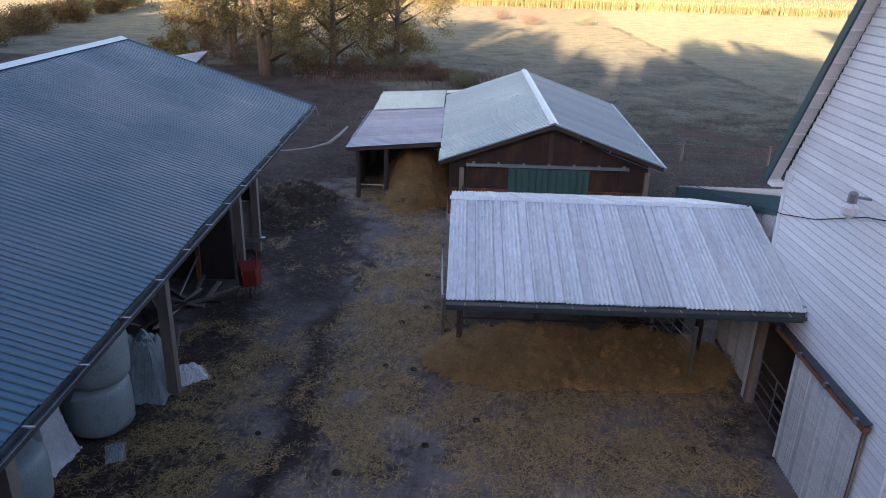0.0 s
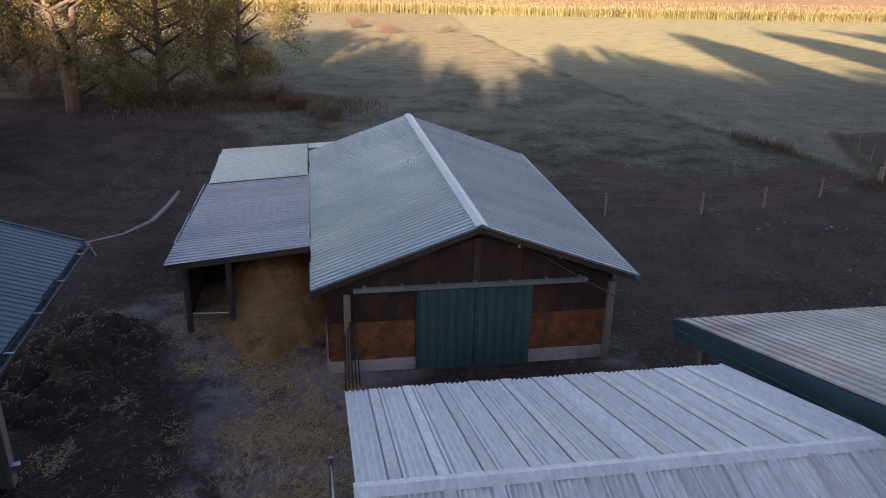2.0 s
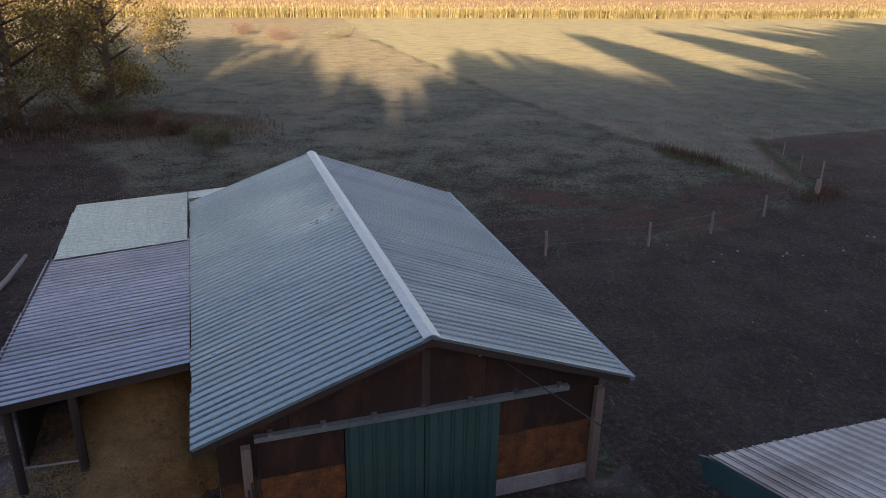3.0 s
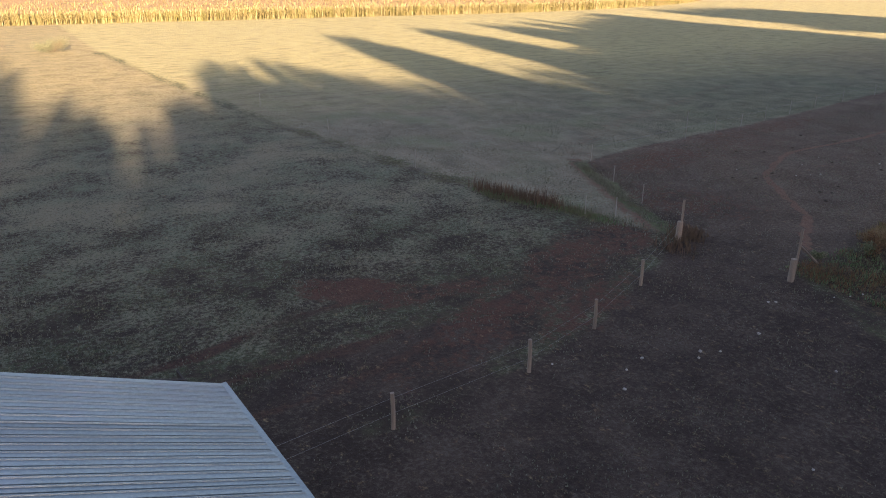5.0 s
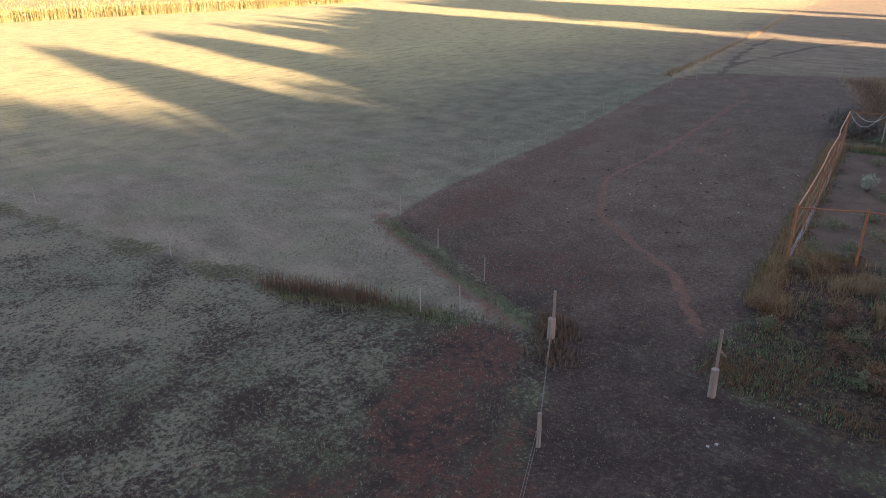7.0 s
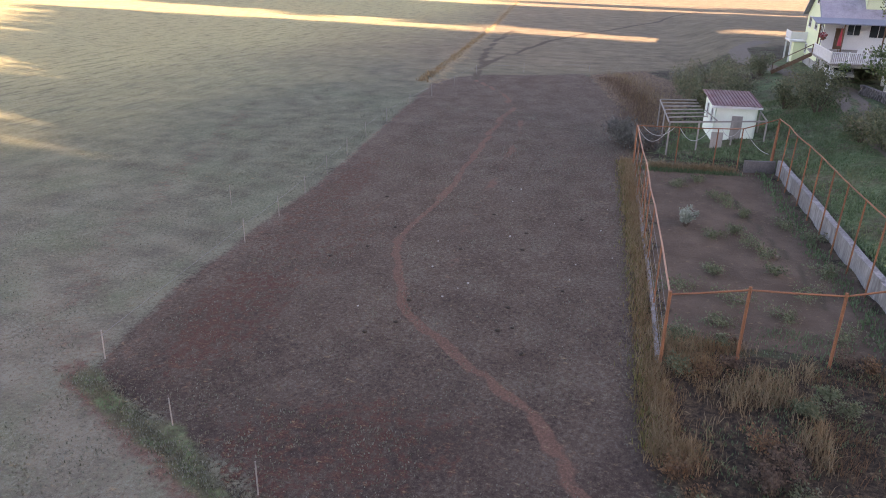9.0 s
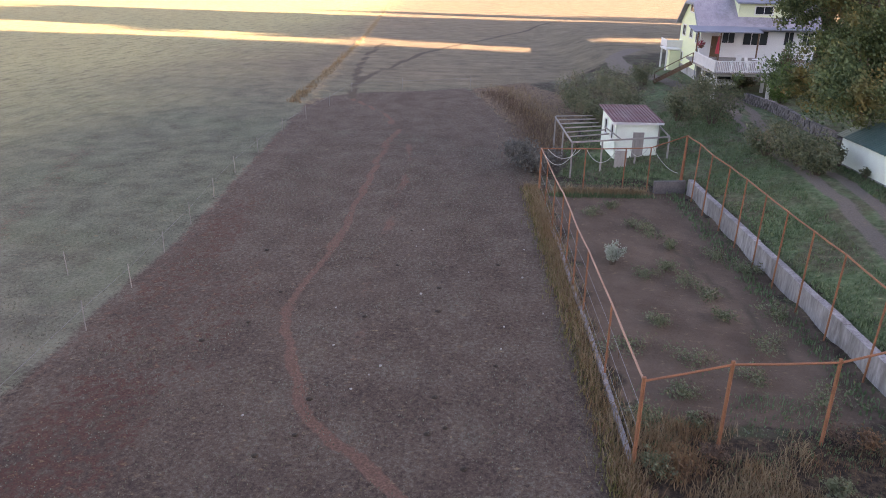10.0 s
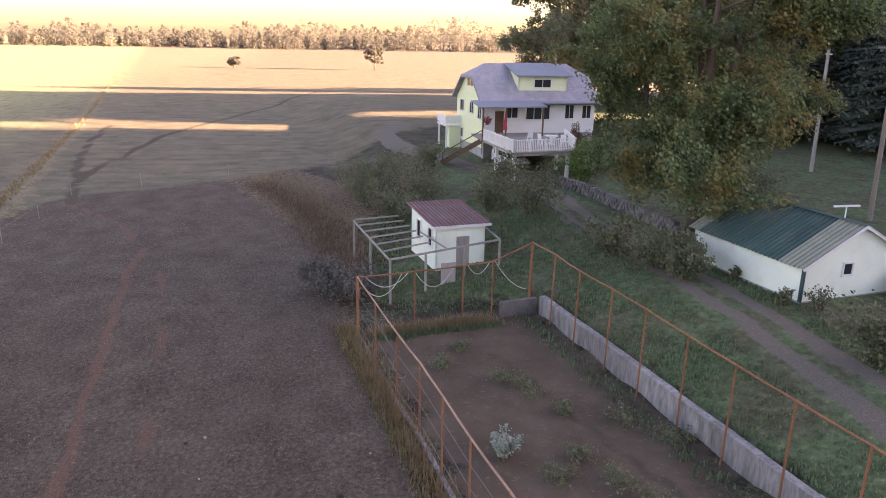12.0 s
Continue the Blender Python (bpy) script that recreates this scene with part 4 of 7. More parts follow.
    for i in range(5):
        part("track_bracket", Geo().box(-0.26, -5.2 + i * 1.2, 3.24, -0.05, -5.12 + i * 1.2, 3.36), M_STEEL, b)
    part("door_jamb", Geo().box(-0.06, open1 - 0.05, zb, 0.16, open1 + 0.1, zt), M_POST, b)
    part("foundation", Geo().box(-0.06, -12, 0.0, 0.2, open0, zb + 0.02), M_CONCRETE, b)
    part("inner_lining", Geo().box(0.18, -0.12, zb, 11.9, -0.06, 6.5), M_INSIDE, b)
    part("stall_wall", Geo().box(2.5, -6, zb, 2.56, 0, 3.2), M_INSIDE, b)
    part("floor", Geo().box(0.1, -11.9, 0.3, 12, -0.1, 0.45), M_CONCRETE, b)
    part("loft_floor", Geo().box(0.2, -11.9, 3.6, 12, -0.1, 3.7), M_INSIDE, b)
    lamp = part("yard_lamp", Geo().tube([(-0.36, -3.55, 6.66), (-0.36, -3.55, 6.78), (-0.36, -3.55, 6.9), (-0.36, -3.55, 6.98)], [0.02, 0.16, 0.15, 0.07], 12), M_PLASTIC, b, "yard light with a frosted bowl")
    part("lamp_cap", Geo().tube([(-0.36, -3.55, 6.98), (-0.36, -3.55, 7.16), (-0.36, -3.55, 7.2)], [0.09, 0.085, 0.04], 10), M_STEEL, lamp)
    part("lamp_arm", Geo().tube([(0.0, -3.55, 7.05), (-0.36, -3.55, 7.1)], 0.03), M_STEEL, lamp)
    part("conduit", Geo().tube([(-0.05, -6.1, 2.2), (-0.05, -6.1, 5.6)], 0.03), M_WHITE, b)
    return b


def green_lean_to():
    s = thing("barn_lean_to", "lean-to with ribbed grey roof and dark green fascia", "shed", FARM)
    u0, u1, v0, v1, z0, z1 = 0.17, 12.2, 0.15, 8.5, 5.95, 3.72
    roof_sheets(s, (u0, v1, z1), (u1, v1, z1), (u1, v0, z0), (u0, v0, z0), 0.92, "rib", M_TINRUSTY)
    part("fascia", Geo().slab([(u0 - 0.03, v0, z0 - 0.02), (u0 - 0.03, v1, z1 - 0.02), (u0 - 0.03, v1, z1 - 0.5), (u0 - 0.03, v0, z0 - 0.5)], (0.05, 0, 0)), M_TRIM, s, "deep dark green fascia")
    part("eave_board", Geo().box(u0, v1 - 0.05, z1 - 0.3, u1, v1, z1 - 0.03), M_TRIM, s)
    part("corner_bracket", Geo().slab([(u0 - 0.05, v1, z1 - 0.02), (u0 - 0.05, v1 + 0.18, z1 - 0.1), (u0 - 0.05, v1, z1 - 0.35)], (0.06, 0, 0)), M_TRIM, s)
    for v in (3.2, 7.6):
        for u in (0.45, 4.3, 8.2, 11.8):
            part("post", Geo().box(u - 0.08, v - 0.08, 0.2, u + 0.08, v + 0.08, z0 + (z1 - z0) * v / 8.5 - 0.3), M_POST, s)
    g = Geo()
    for k in range(4):
        pr = sheet_profile(0.72, "wavy")
        n = len(pr)
        a = 0.1 + 0.7 * k
        g.add([(u0 + 0.04 - h, a + q, z) for z in (0.5, z0 + (z1 - z0) * (a + 0.4) / 8.5 - 0.4) for q, h in pr], [(i + 1, i, n + i, n + i + 1) for i in range(n - 1)])
    part("side_sheet", g, M_TINWHITE, s, "white corrugated side wall")
    part("rear_wall", Geo().box(u0 + 4.2, 0.3, 0.3, u0 + 4.26, 8.2, 3.3), M_DARKWOOD, s)
    for i in range(9):
        v = 0.8 + i * 0.9
        part("purlin", Geo().box(u0 + 0.05, v - 0.03, z0 + (z1 - z0) * v / 8.5 - 0.17, u1 - 0.1, v + 0.03, z0 + (z1 - z0) * v / 8.5 - 0.04), M_DARKWOOD, s)
    return s


def teal_barn():
    b = thing("hay_barn", "large open hay barn with blue-green ribbed metal roof", "barn", TEAL)
    ze, zr, half, length = 6.17, 8.27, 6.35, 34.0
    roof_sheets(b, (0, 0, ze), (0, -length, ze), (-half, -length, zr), (-half, 0, zr), 0.92, "shallow", M_TEAL)
    roof_sheets(b, (-2 * half, -length, ze), (-2 * half, 0, ze), (-half, 0, zr), (-half, -length, zr), 0.92, "shallow", M_TEAL)
    part("ridge_cap", Geo().slab([(-half - 0.2, 0.04, zr - 0.02), (-half, 0.04, zr + 0.07), (-half + 0.2, 0.04, zr - 0.02), (-half, 0.04, zr + 0.045)], (0, -length - 0.05, 0)), M_RIDGE, b)
    for s in (0, -2 * half):
        part("rake_trim", Geo().beam((s, 0.03, ze - 0.06), (-half, 0.03, zr - 0.06), 0.05, 0.2), M_TRIM, b)
        part("eave_board", Geo().box(s - 0.04, -length, ze - 0.22, s + 0.0, 0, ze - 0.02), M_TRIM, b)
    gut = Geo().slab([(0.0, 0, ze - 0.03), (0.0, 0, ze - 0.13), (0.11, 0, ze - 0.13), (0.14, 0, ze - 0.03), (0.125, 0, ze - 0.03), (0.10, 0, ze - 0.115), (0.015, 0, ze - 0.115)], (0, -length, 0))
    part("gutter", gut, M_GUTTER, b, "dented metal gutter")
    part("gutter_end", Geo().tube([(0.07, 0.0, ze - 0.05), (0.14, 0.12, ze - 0.35)], 0.04), M_STEEL, b)
    for i in range(26):
        part("gutter_strap", Geo().box(0.0, -0.6 - 1.3 * i, ze - 0.03, 0.15, -0.57 - 1.3 * i, ze - 0.015), M_STEEL, b)
    for v in (-0.35, -2.6, -9.4, -16.2, -23.0, -29.8):
        part("post", Geo().box(-2.3, v - 0.13, 0.2, -2.04, v + 0.13, ze + 0.45), M_POST, b)
        part("knee_brace", Geo().beam((-2.15, v, 4.6), (-0.5, v, ze - 0.1), 0.06, 0.14), M_DARKWOOD, b)
        part("rear_post", Geo().box(-10.6, v - 0.12, 0.2, -10.36, v + 0.12, ze + 0.5), M_DARKWOOD, b)
        part("truss", Geo().beam((0, v, ze - 0.12), (-half, v, zr - 0.12), 0.1, 0.2).beam((-2 * half, v, ze - 0.12), (-half, v, zr - 0.12), 0.1, 0.2).beam((-2 * half + 2, v, ze + 0.3), (-2, v, ze + 0.3), 0.08, 0.2), M_DARKWOOD, b)
    for i in range(8):
        u = -0.35 - 0.8 * i
        z = ze + (zr - ze) * (-u / half)
        part("purlin", Geo().box(u - 0.03, -length + 0.1, z - 0.13, u + 0.03, -0.1, z - 0.02), M_DARKWOOD, b)
    part("rear_wall", Geo().box(-10.7, -length, 0.2, -10.6, 0, ze + 0.4), M_INSIDE, b)
    part("gable_wall", Geo().slab([(-2.3, -0.25, 2.7), (-2.3, -0.25, ze + 0.55), (-half, -0.25, zr - 0.2), (-10.6, -0.25, ze + 0.4), (-10.6, -0.25, 0.2), (-7, -0.25, 0.2), (-7, -0.25, 2.7)], (0, 0.05, 0)), M_DARKWOOD, b)
    part("block_wall", Geo().box(-6.9, -0.32, 0.2, -2.35, -0.12, 2.68), M_CONCRETE, b, "grey concrete block end wall")
    part("bay_wall", Geo().box(-10.5, -2.75, 0.2, -2.4, -2.67, 5.2), M_DARKWOOD, b)
    return b


def far_shed():
    s = thing("field_shed", "old field shed with patched metal roof", "shed", pose(-25.9, 61.3, 0.1, 0, 0, 17.5))
    roof_sheets(s, (-4.9, -9.0, 2.3), (-4.9, 0.2, 2.3), (0.3, 0.2, 3.05), (0.3, -9.0, 3.05), 0.9, "rib", M_TIN)
    roof_sheets(s, (-4.9, -16.5, 2.25), (-4.9, -9.0, 2.25), (0.3, -9.0, 2.98), (0.3, -16.5, 2.98), 0.9, "rib", M_TINBLUE)
    for i in range(6):
        part("post", Geo().tube([(0.1, -0.2 - i * 3.2, -0.3), (0.1, -0.2 - i * 3.2, 2.95)], 0.09), M_POST, s)
    part("rear_wall", Geo().box(-4.8, -16.4, -0.3, -4.7, 0, 2.2), M_DARKWOOD, s)
    part("eave_board", Geo().box(0.2, -16.5, 2.7, 0.25, 0.2, 2.9), M_DARKWOOD, s)
    part("inner_wall", Geo().box(-1.6, -16.4, -0.3, -1.5, 0, 2.6), M_DARKWOOD, s)
    part("end_wall", Geo().slab([(-4.7, -16.4, -0.3), (0.1, -16.4, -0.3), (0.1, -16.4, 2.9), (-4.7, -16.4, 2.2)], (0, 0.08, 0)), M_DARKWOOD, s)
    return s


feeding_shed()
brown_barn()
barn_lean_to()
white_barn()
green_lean_to()
teal_barn()
far_shed()


# ---- trees and far woods ----
LEAF_YELLOW = leafy("yellow green autumn leaves", (0.08, 0.07, 0.028), (0.29, 0.235, 0.065), (0.15, 0.10, 0.045), 0.7, 0.4)
LEAF_OAK = leafy("dark green turning leaves", (0.05, 0.09, 0.04), (0.18, 0.235, 0.10), (0.26, 0.20, 0.07), 0.6, 0.35)
LEAF_DARK = leafy("deep green leaves", (0.10, 0.12, 0.075), (0.235, 0.25, 0.14), (0.26, 0.19, 0.09), 0.6, 0.45)
LEAF_VINE = leafy("russet hedge leaves", (0.11, 0.065, 0.03), (0.27, 0.17, 0.065), (0.15, 0.15, 0.05), 0.7, 0.4)
LEAF_BUSH = leafy("dull green shrub leaves", (0.07, 0.095, 0.05), (0.20, 0.21, 0.12), (0.20, 0.16, 0.10))
LEAF_WEED = leafy("pale garden weeds", (0.09, 0.11, 0.055), (0.19, 0.21, 0.12), (0.14, 0.12, 0.07))
LEAF_GREY = leafy("grey green shrub leaves", (0.085, 0.085, 0.075), (0.19, 0.185, 0.165), (0.12, 0.10, 0.09))
# distance haze is put into this pale, low-contrast leaf colour
LEAF_FAR = leafy("far autumn foliage paled for haze", (0.15, 0.145, 0.13), (0.195, 0.185, 0.15), (0.16, 0.15, 0.14), 0.95, 0.6)
LEAF_FIR = leafy("fir needles", (0.055, 0.08, 0.066), (0.11, 0.14, 0.11), (0.085, 0.10, 0.08))
LEAF_FRESH = leafy("bright clipped leaves", (0.07, 0.14, 0.03), (0.14, 0.22, 0.06), (0.10, 0.13, 0.05))


def leaf_quads(g, centre, radius, count, size, rnd, flat=0.8):
    """Leaves of random turn round a centre, appended to g."""
    for _ in range(count):
        d = Vector((rnd.gauss(0, 1), rnd.gauss(0, 1), rnd.gauss(0, flat)))
        p = centre + d.normalized() * radius * rnd.random() ** 0.45
        a = Vector((rnd.gauss(0, 1), rnd.gauss(0, 1), rnd.gauss(0, 1))).normalized()
        b = a.orthogonal().normalized()
        c = a.cross(b)
        s = size * rnd.uniform(0.6, 1.3)
        k = len(g.v)
        g.v += [tuple(p + s * 0.5 * b), tuple(p + s * 0.32 * c), tuple(p - s * 0.5 * b), tuple(p - s * 0.32 * c)]
        g.f.append((k, k + 1, k + 2, k + 3))


def broadleaf(name, label, m, height, spread, base, leaves, size, foliage, seed, trunk=0.35, stems=1, clusters=90, lean=0.0, category="tree", top_bias=0.0, group="", tight=1.0):
    """Trunk (or several stems), limbs and twigs, and a crown of leaf clusters round the twigs' ends with gaps between."""
    rnd = random.Random(seed)
    t = thing(name, label, category, m, group)
    wood, twigs, crown, ends = Geo(), Geo(), Geo(), []
    for st in range(stems):
        ang = 2 * math.pi * st / max(stems, 1) + rnd.random()
        out = spread * (0.22 if stems > 1 else 0.05)
        pts, rad = [], []
        for i in range(7):
            f = i / 6
            bend = f ** 1.3 * out
            pts.append(Vector((math.cos(ang) * bend + rnd.uniform(-0.1, 0.1) * height * 0.06 * f + lean * f, math.sin(ang) * bend + rnd.uniform(-0.1, 0.1) * height * 0.06 * f, height * 0.86 * f - 0.3)))
            rad.append(trunk * (1.25 if i == 0 else 1.0) * (1 - 0.85 * f) / (1.3 if stems > 1 else 1))
        wood.tube(pts, rad, 9)
        limbs = max(6, 16 // stems)
        for k in range(limbs):
            f = base + (0.95 - base) * (k + rnd.random()) / limbs
            i = min(5, int(f * 6))
            p = pts[i].lerp(pts[i + 1], f * 6 - i)
            a = k * 2.4 + rnd.random() * 0.8
            reach = spread * (0.55 + 0.45 * math.sin(math.pi * min(1, 0.25 + 0.75 * (1 - f) + top_bias))) * rnd.uniform(0.7, 1.05)
            q = p + Vector((math.cos(a) * reach * 0.55, math.sin(a) * reach * 0.55, reach * rnd.uniform(0.1, 0.45)))
            e = p + Vector((math.cos(a) * reach, math.sin(a) * reach, reach * rnd.uniform(-0.15, 0.45)))
            r = trunk * (1 - 0.8 * f) * 0.5
            twigs.tube([p, q, e], [r, r * 0.55, r * 0.2], 6)
            ends += [q, e, q.lerp(e, 0.5)]
            for _ in range(3):
                w = q.lerp(e, rnd.random())
                tip = w + Vector((rnd.gauss(0, 1), rnd.gauss(0, 1), rnd.uniform(-0.2, 1.1))).normalized() * spread * rnd.uniform(0.18, 0.35)
                twigs.tube([w, tip], [r * 0.3, r * 0.1], 4)
                ends.append(tip)
        ends.append(pts[-1])
    per = max(4, leaves // clusters)
    for _ in range(clusters):
        e = rnd.choice(ends)
        leaf_quads(crown, e + Vector((rnd.gauss(0, 1), rnd.gauss(0, 1), rnd.gauss(0, 0.8))) * spread * 0.09, spread * rnd.uniform(0.11, 0.24) * tight, per, size, rnd)
    part("trunk", wood, M_BARK, t, smooth=True)
    part("branchwork", twigs, M_BARK, t, smooth=True)
    part("crown", crown, foliage, t)
    return t


def fir(name, label, m, height, spread, seed, group="", dense=42, feathery=False):
    rnd = random.Random(seed)
    t = thing(name, label, "tree", m, group)
    part("trunk", Geo().tube([(0, 0, -0.5), (0, 0, height * 0.5), (0, 0, height * 0.98)], [height * 0.014, height * 0.009, 0.04], 8), M_BARK, t)
    g = Geo()
    tiers = dense
    for i in range(tiers):
        f = i / (tiers - 1)
        z = height * (0.1 + 0.9 * f)
        reach = spread * (1 - f) ** 0.75 * rnd.uniform(0.75, 1.1) + 0.25
        for k in range(16 if feathery else 9):
            a = rnd.random() * 6.283
            droop = -0.25 * reach
            d = Vector((math.cos(a), math.sin(a), 0))
            n = Vector((-d.y, d.x, 0))
            w = 0.1 * reach + 0.1 if feathery else 0.32 * reach + 0.35
            p = Vector((0, 0, z))
            q = p + d * reach + Vector((0, 0, droop))
            k0 = len(g.v)
            g.v += [tuple(p), tuple(p.lerp(q, 0.55) + n * w + Vector((0, 0, -0.3))), tuple(q), tuple(p.lerp(q, 0.55) - n * w + Vector((0, 0, -0.3)))]
            g.f.append((k0, k0 + 1, k0 + 2, k0 + 3))
            for _ in range(12 if feathery else 3):
                leaf_quads(g, p.lerp(q, rnd.uniform(0.2, 1.0)) + Vector((0, 0, -0.25)), 0.5 + 0.12 * reach, 1, 0.5 if feathery else 0.9, rnd)
    part("crown", g, LEAF_FIR, t)
    return t


def at(x, y, turn=0.0, dz=0.0, scale=1.0):
    return pose(x, y, float(gz(x, y)) + dz, 0, 0, turn) @ Matrix.Scale(scale, 4)


def shelter_wood():
    """Tall firs behind the farm: they keep the low sun off the yard and throw the pointed shadows on the field."""
    label = "tall dark fir in the shelter belt behind the farm"
    src = [fir("fir_tree", label, at(-70, -66), 30, 6.2, 11, "shelter belt"), fir("fir_tree", label, at(-61, -70), 31, 6.6, 12, "shelter belt"), fir("fir_tree", label, at(-53, -64), 32, 6.0, 13, "shelter belt")]
    rnd = random.Random(5)
    ca, sa, tan = math.cos(radians(SUN_AZ)), math.sin(radians(SUN_AZ)), math.tan(radians(SUN_EL))

    def across(x, y):
        return x * ca - y * sa, x * sa + y * ca
    # where the belt's shade ends on the field, and the gap that lets a strip of sun through
    edge = sorted(across(x, y) for x, y in ((-130, 150), (-75, 146), (-50, 128), (-32, 106), (-15, 104), (2, 108), (8, 96), (11, 85), (15, 94), (21, 100), (27, 100), (36, 100), (45, 99), (53, 94), (60, 98), (67, 100), (80, 106), (96, 114), (112, 138), (128, 156), (150, 180), (230, 196)))
    gap = across(154, 83)[0]
    spots = []
    for row, y0 in enumerate((-52, -60, -68, -76)):
        for i in range(78):
            x, y = -112 + i * 4.4 + row * 1.1 + rnd.uniform(-0.5, 0.5), y0 + rnd.uniform(-2.5, 2.5)
            side, back = across(x, y)
            h = (float(np.interp(side, [e[0] for e in edge], [e[1] for e in edge])) - back) * tan * rnd.uniform(0.97, 1.015)
            if abs(side - gap) > 6.2 * h / 31 + 0.9 and side < 200:
                spots.append((x, y, h / 31))
    for tx, ty in ((5, 138), (-6, 150), (-20, 146), (29.5, 133), (34.8, 127), (37.5, 109), (41, 112), (59, 161), (57, 140), (82, 165), (77, 150), (98, 158), (104, 166), (112, 164), (121, 168), (132, 172), (236, 120), (238, 60)):
        for shift, less in ((0.0, 0.0), (2.6, 2.2), (-2.0, 3.4), (4.6, 4.6)):
            y = -62 + rnd.uniform(-5, 5)
            side, back = across(tx + shift, ty)
            x = (side + y * sa) / ca
            spots.append((x, y, ((back - across(x, y)[1]) * tan - less) / 31))
    for k, (x, y, s) in enumerate(spots):
        copy_thing(src[k % 3], at(x, y, rnd.uniform(0, 360), 0, s))


def grove():
    label = "dark leafy tree in the grove behind the house"
    src = [broadleaf("grove_tree", label, at(131, 14.5), 24, 9.0, 0.1, 26000, 0.45, LEAF_DARK, 21, 0.5, 1, 420, group="grove", tight=0.7),
           broadleaf("grove_tree", label, at(155.5, 6), 27, 9.5, 0.08, 26000, 0.48, LEAF_DARK, 22, 0.5, 2, 420, group="grove", tight=0.7),
           broadleaf("grove_tree", "autumn-tinted tree in the grove behind the house", at(122, 10, 40), 21, 7.5, 0.12, 22000, 0.4, LEAF_OAK, 23, 0.45, 1, 360, group="grove", tight=0.7)]
    src_fir = fir("grove_fir", "dark fir in the grove behind the lawn", at(104, -9), 25, 6.0, 51, "grove firs", 60, True)
    for x, y, s in ((97, -15, 1.0), (111, -13, 1.1), (91, -21, 1.05), (118, -6, 1.0), (84, -26, 1.1)):
        copy_thing(src_fir, at(x, y, 40 * x, 0, s))
    rnd = random.Random(8)
    for k, (x, y, s) in enumerate(((166, -4, 1.1), (127, -6, 1.0), (124, -17, 1.15), (113, 2, 0.75), (156, -24, 1.1), (114, -22, 1.0), (104, -26, 1.0), (122, -36, 1.1), (112, -40, 1.1), (95, -34, 1.0), (172, -18, 1.1), (86, -38, 1.05), (123, 22, 0.62))):
        copy_thing(src[k % 3], at(x, y, rnd.uniform(0, 360), 0, s * rnd.uniform(0.95, 1.08)))


def oak():
    broadleaf("maple_tree", "big spreading maple turning yellow and orange beside the garage", at(76.6, 28.7), 18.5, 9.3, 0.14, 150000, 0.21, LEAF_OAK, 31, 0.6, 3, 1500, top_bias=0.55, tight=0.42)


def left_trees():
    rows = ((-12.4, 80.0, 12.5, 5.4, 41, 0.45, 1), (-18.2, 75.2, 13, 5.8, 42, 0.5, 1), (-23.6, 69.9, 14, 6.2, 43, 0.75, 2), (-18.5, 95, 12.5, 5.4, 44, 0.42, 1), (-31, 80, 13, 6.0, 45, 0.5, 2), (-29, 97, 13, 6.0, 46, 0.5, 1), (-38, 88, 12, 5.5, 47, 0.5, 1))
    for x, y, h, s, seed, r, st in rows:
        broadleaf("cottonwood_tree", "yellowing cottonwood with bare lower limbs in rough grass", at(x, y), h, s * 1.15, 0.12, 19000, 0.19, LEAF_YELLOW, seed, r, st, 650, group="field edge trees", tight=0.75)


def far_woods():
    """The wood along the far edge of the valley."""
    rnd = random.Random(77)
    g, w = Geo(), Geo()
    for i in range(500):
        x = rnd.uniform(820, 960) + (rnd.random() < 0.25) * 80
        y = -280 + i * 2.1 + rnd.uniform(-4, 4)
        big = 1.0 + 0.55 * max(0, noise.noise(Vector((y * 0.012, 3, 0)))) * 2
        h = rnd.uniform(9, 24) * big * (1.15 if y < 120 else 0.9)
        r = h * rnd.uniform(0.2, 0.32)
        w.tube([(x, y, -1), (x, y, h * 0.5)], [0.5, 0.25], 4)
        for _ in range(80):
            f = rnd.random()
            rr = r * math.sin(math.pi * min(1, 0.16 + 0.8 * f)) * rnd.uniform(0.5, 1.1)
            a = rnd.random() * 6.283
            leaf_quads(g, Vector((x + math.cos(a) * rr, y + math.sin(a) * rr, h * (0.02 + 0.98 * f))), 1.5, 5, 1.5, rnd)
    solid("far_wood", g, LEAF_FAR, "autumn wood along the far side of the valley, leaves paled for haze", "wood", kind="stuff")
    solid("far_wood_trunks", w, M_BARK, "trunks of the far valley wood", "wood", kind="stuff")
    for x, y, h, s in ((352, 19.5, 11.5, 4.2), (360, 77, 4.5, 2.6)):
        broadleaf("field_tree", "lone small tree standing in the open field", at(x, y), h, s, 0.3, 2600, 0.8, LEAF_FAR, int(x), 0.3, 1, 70)


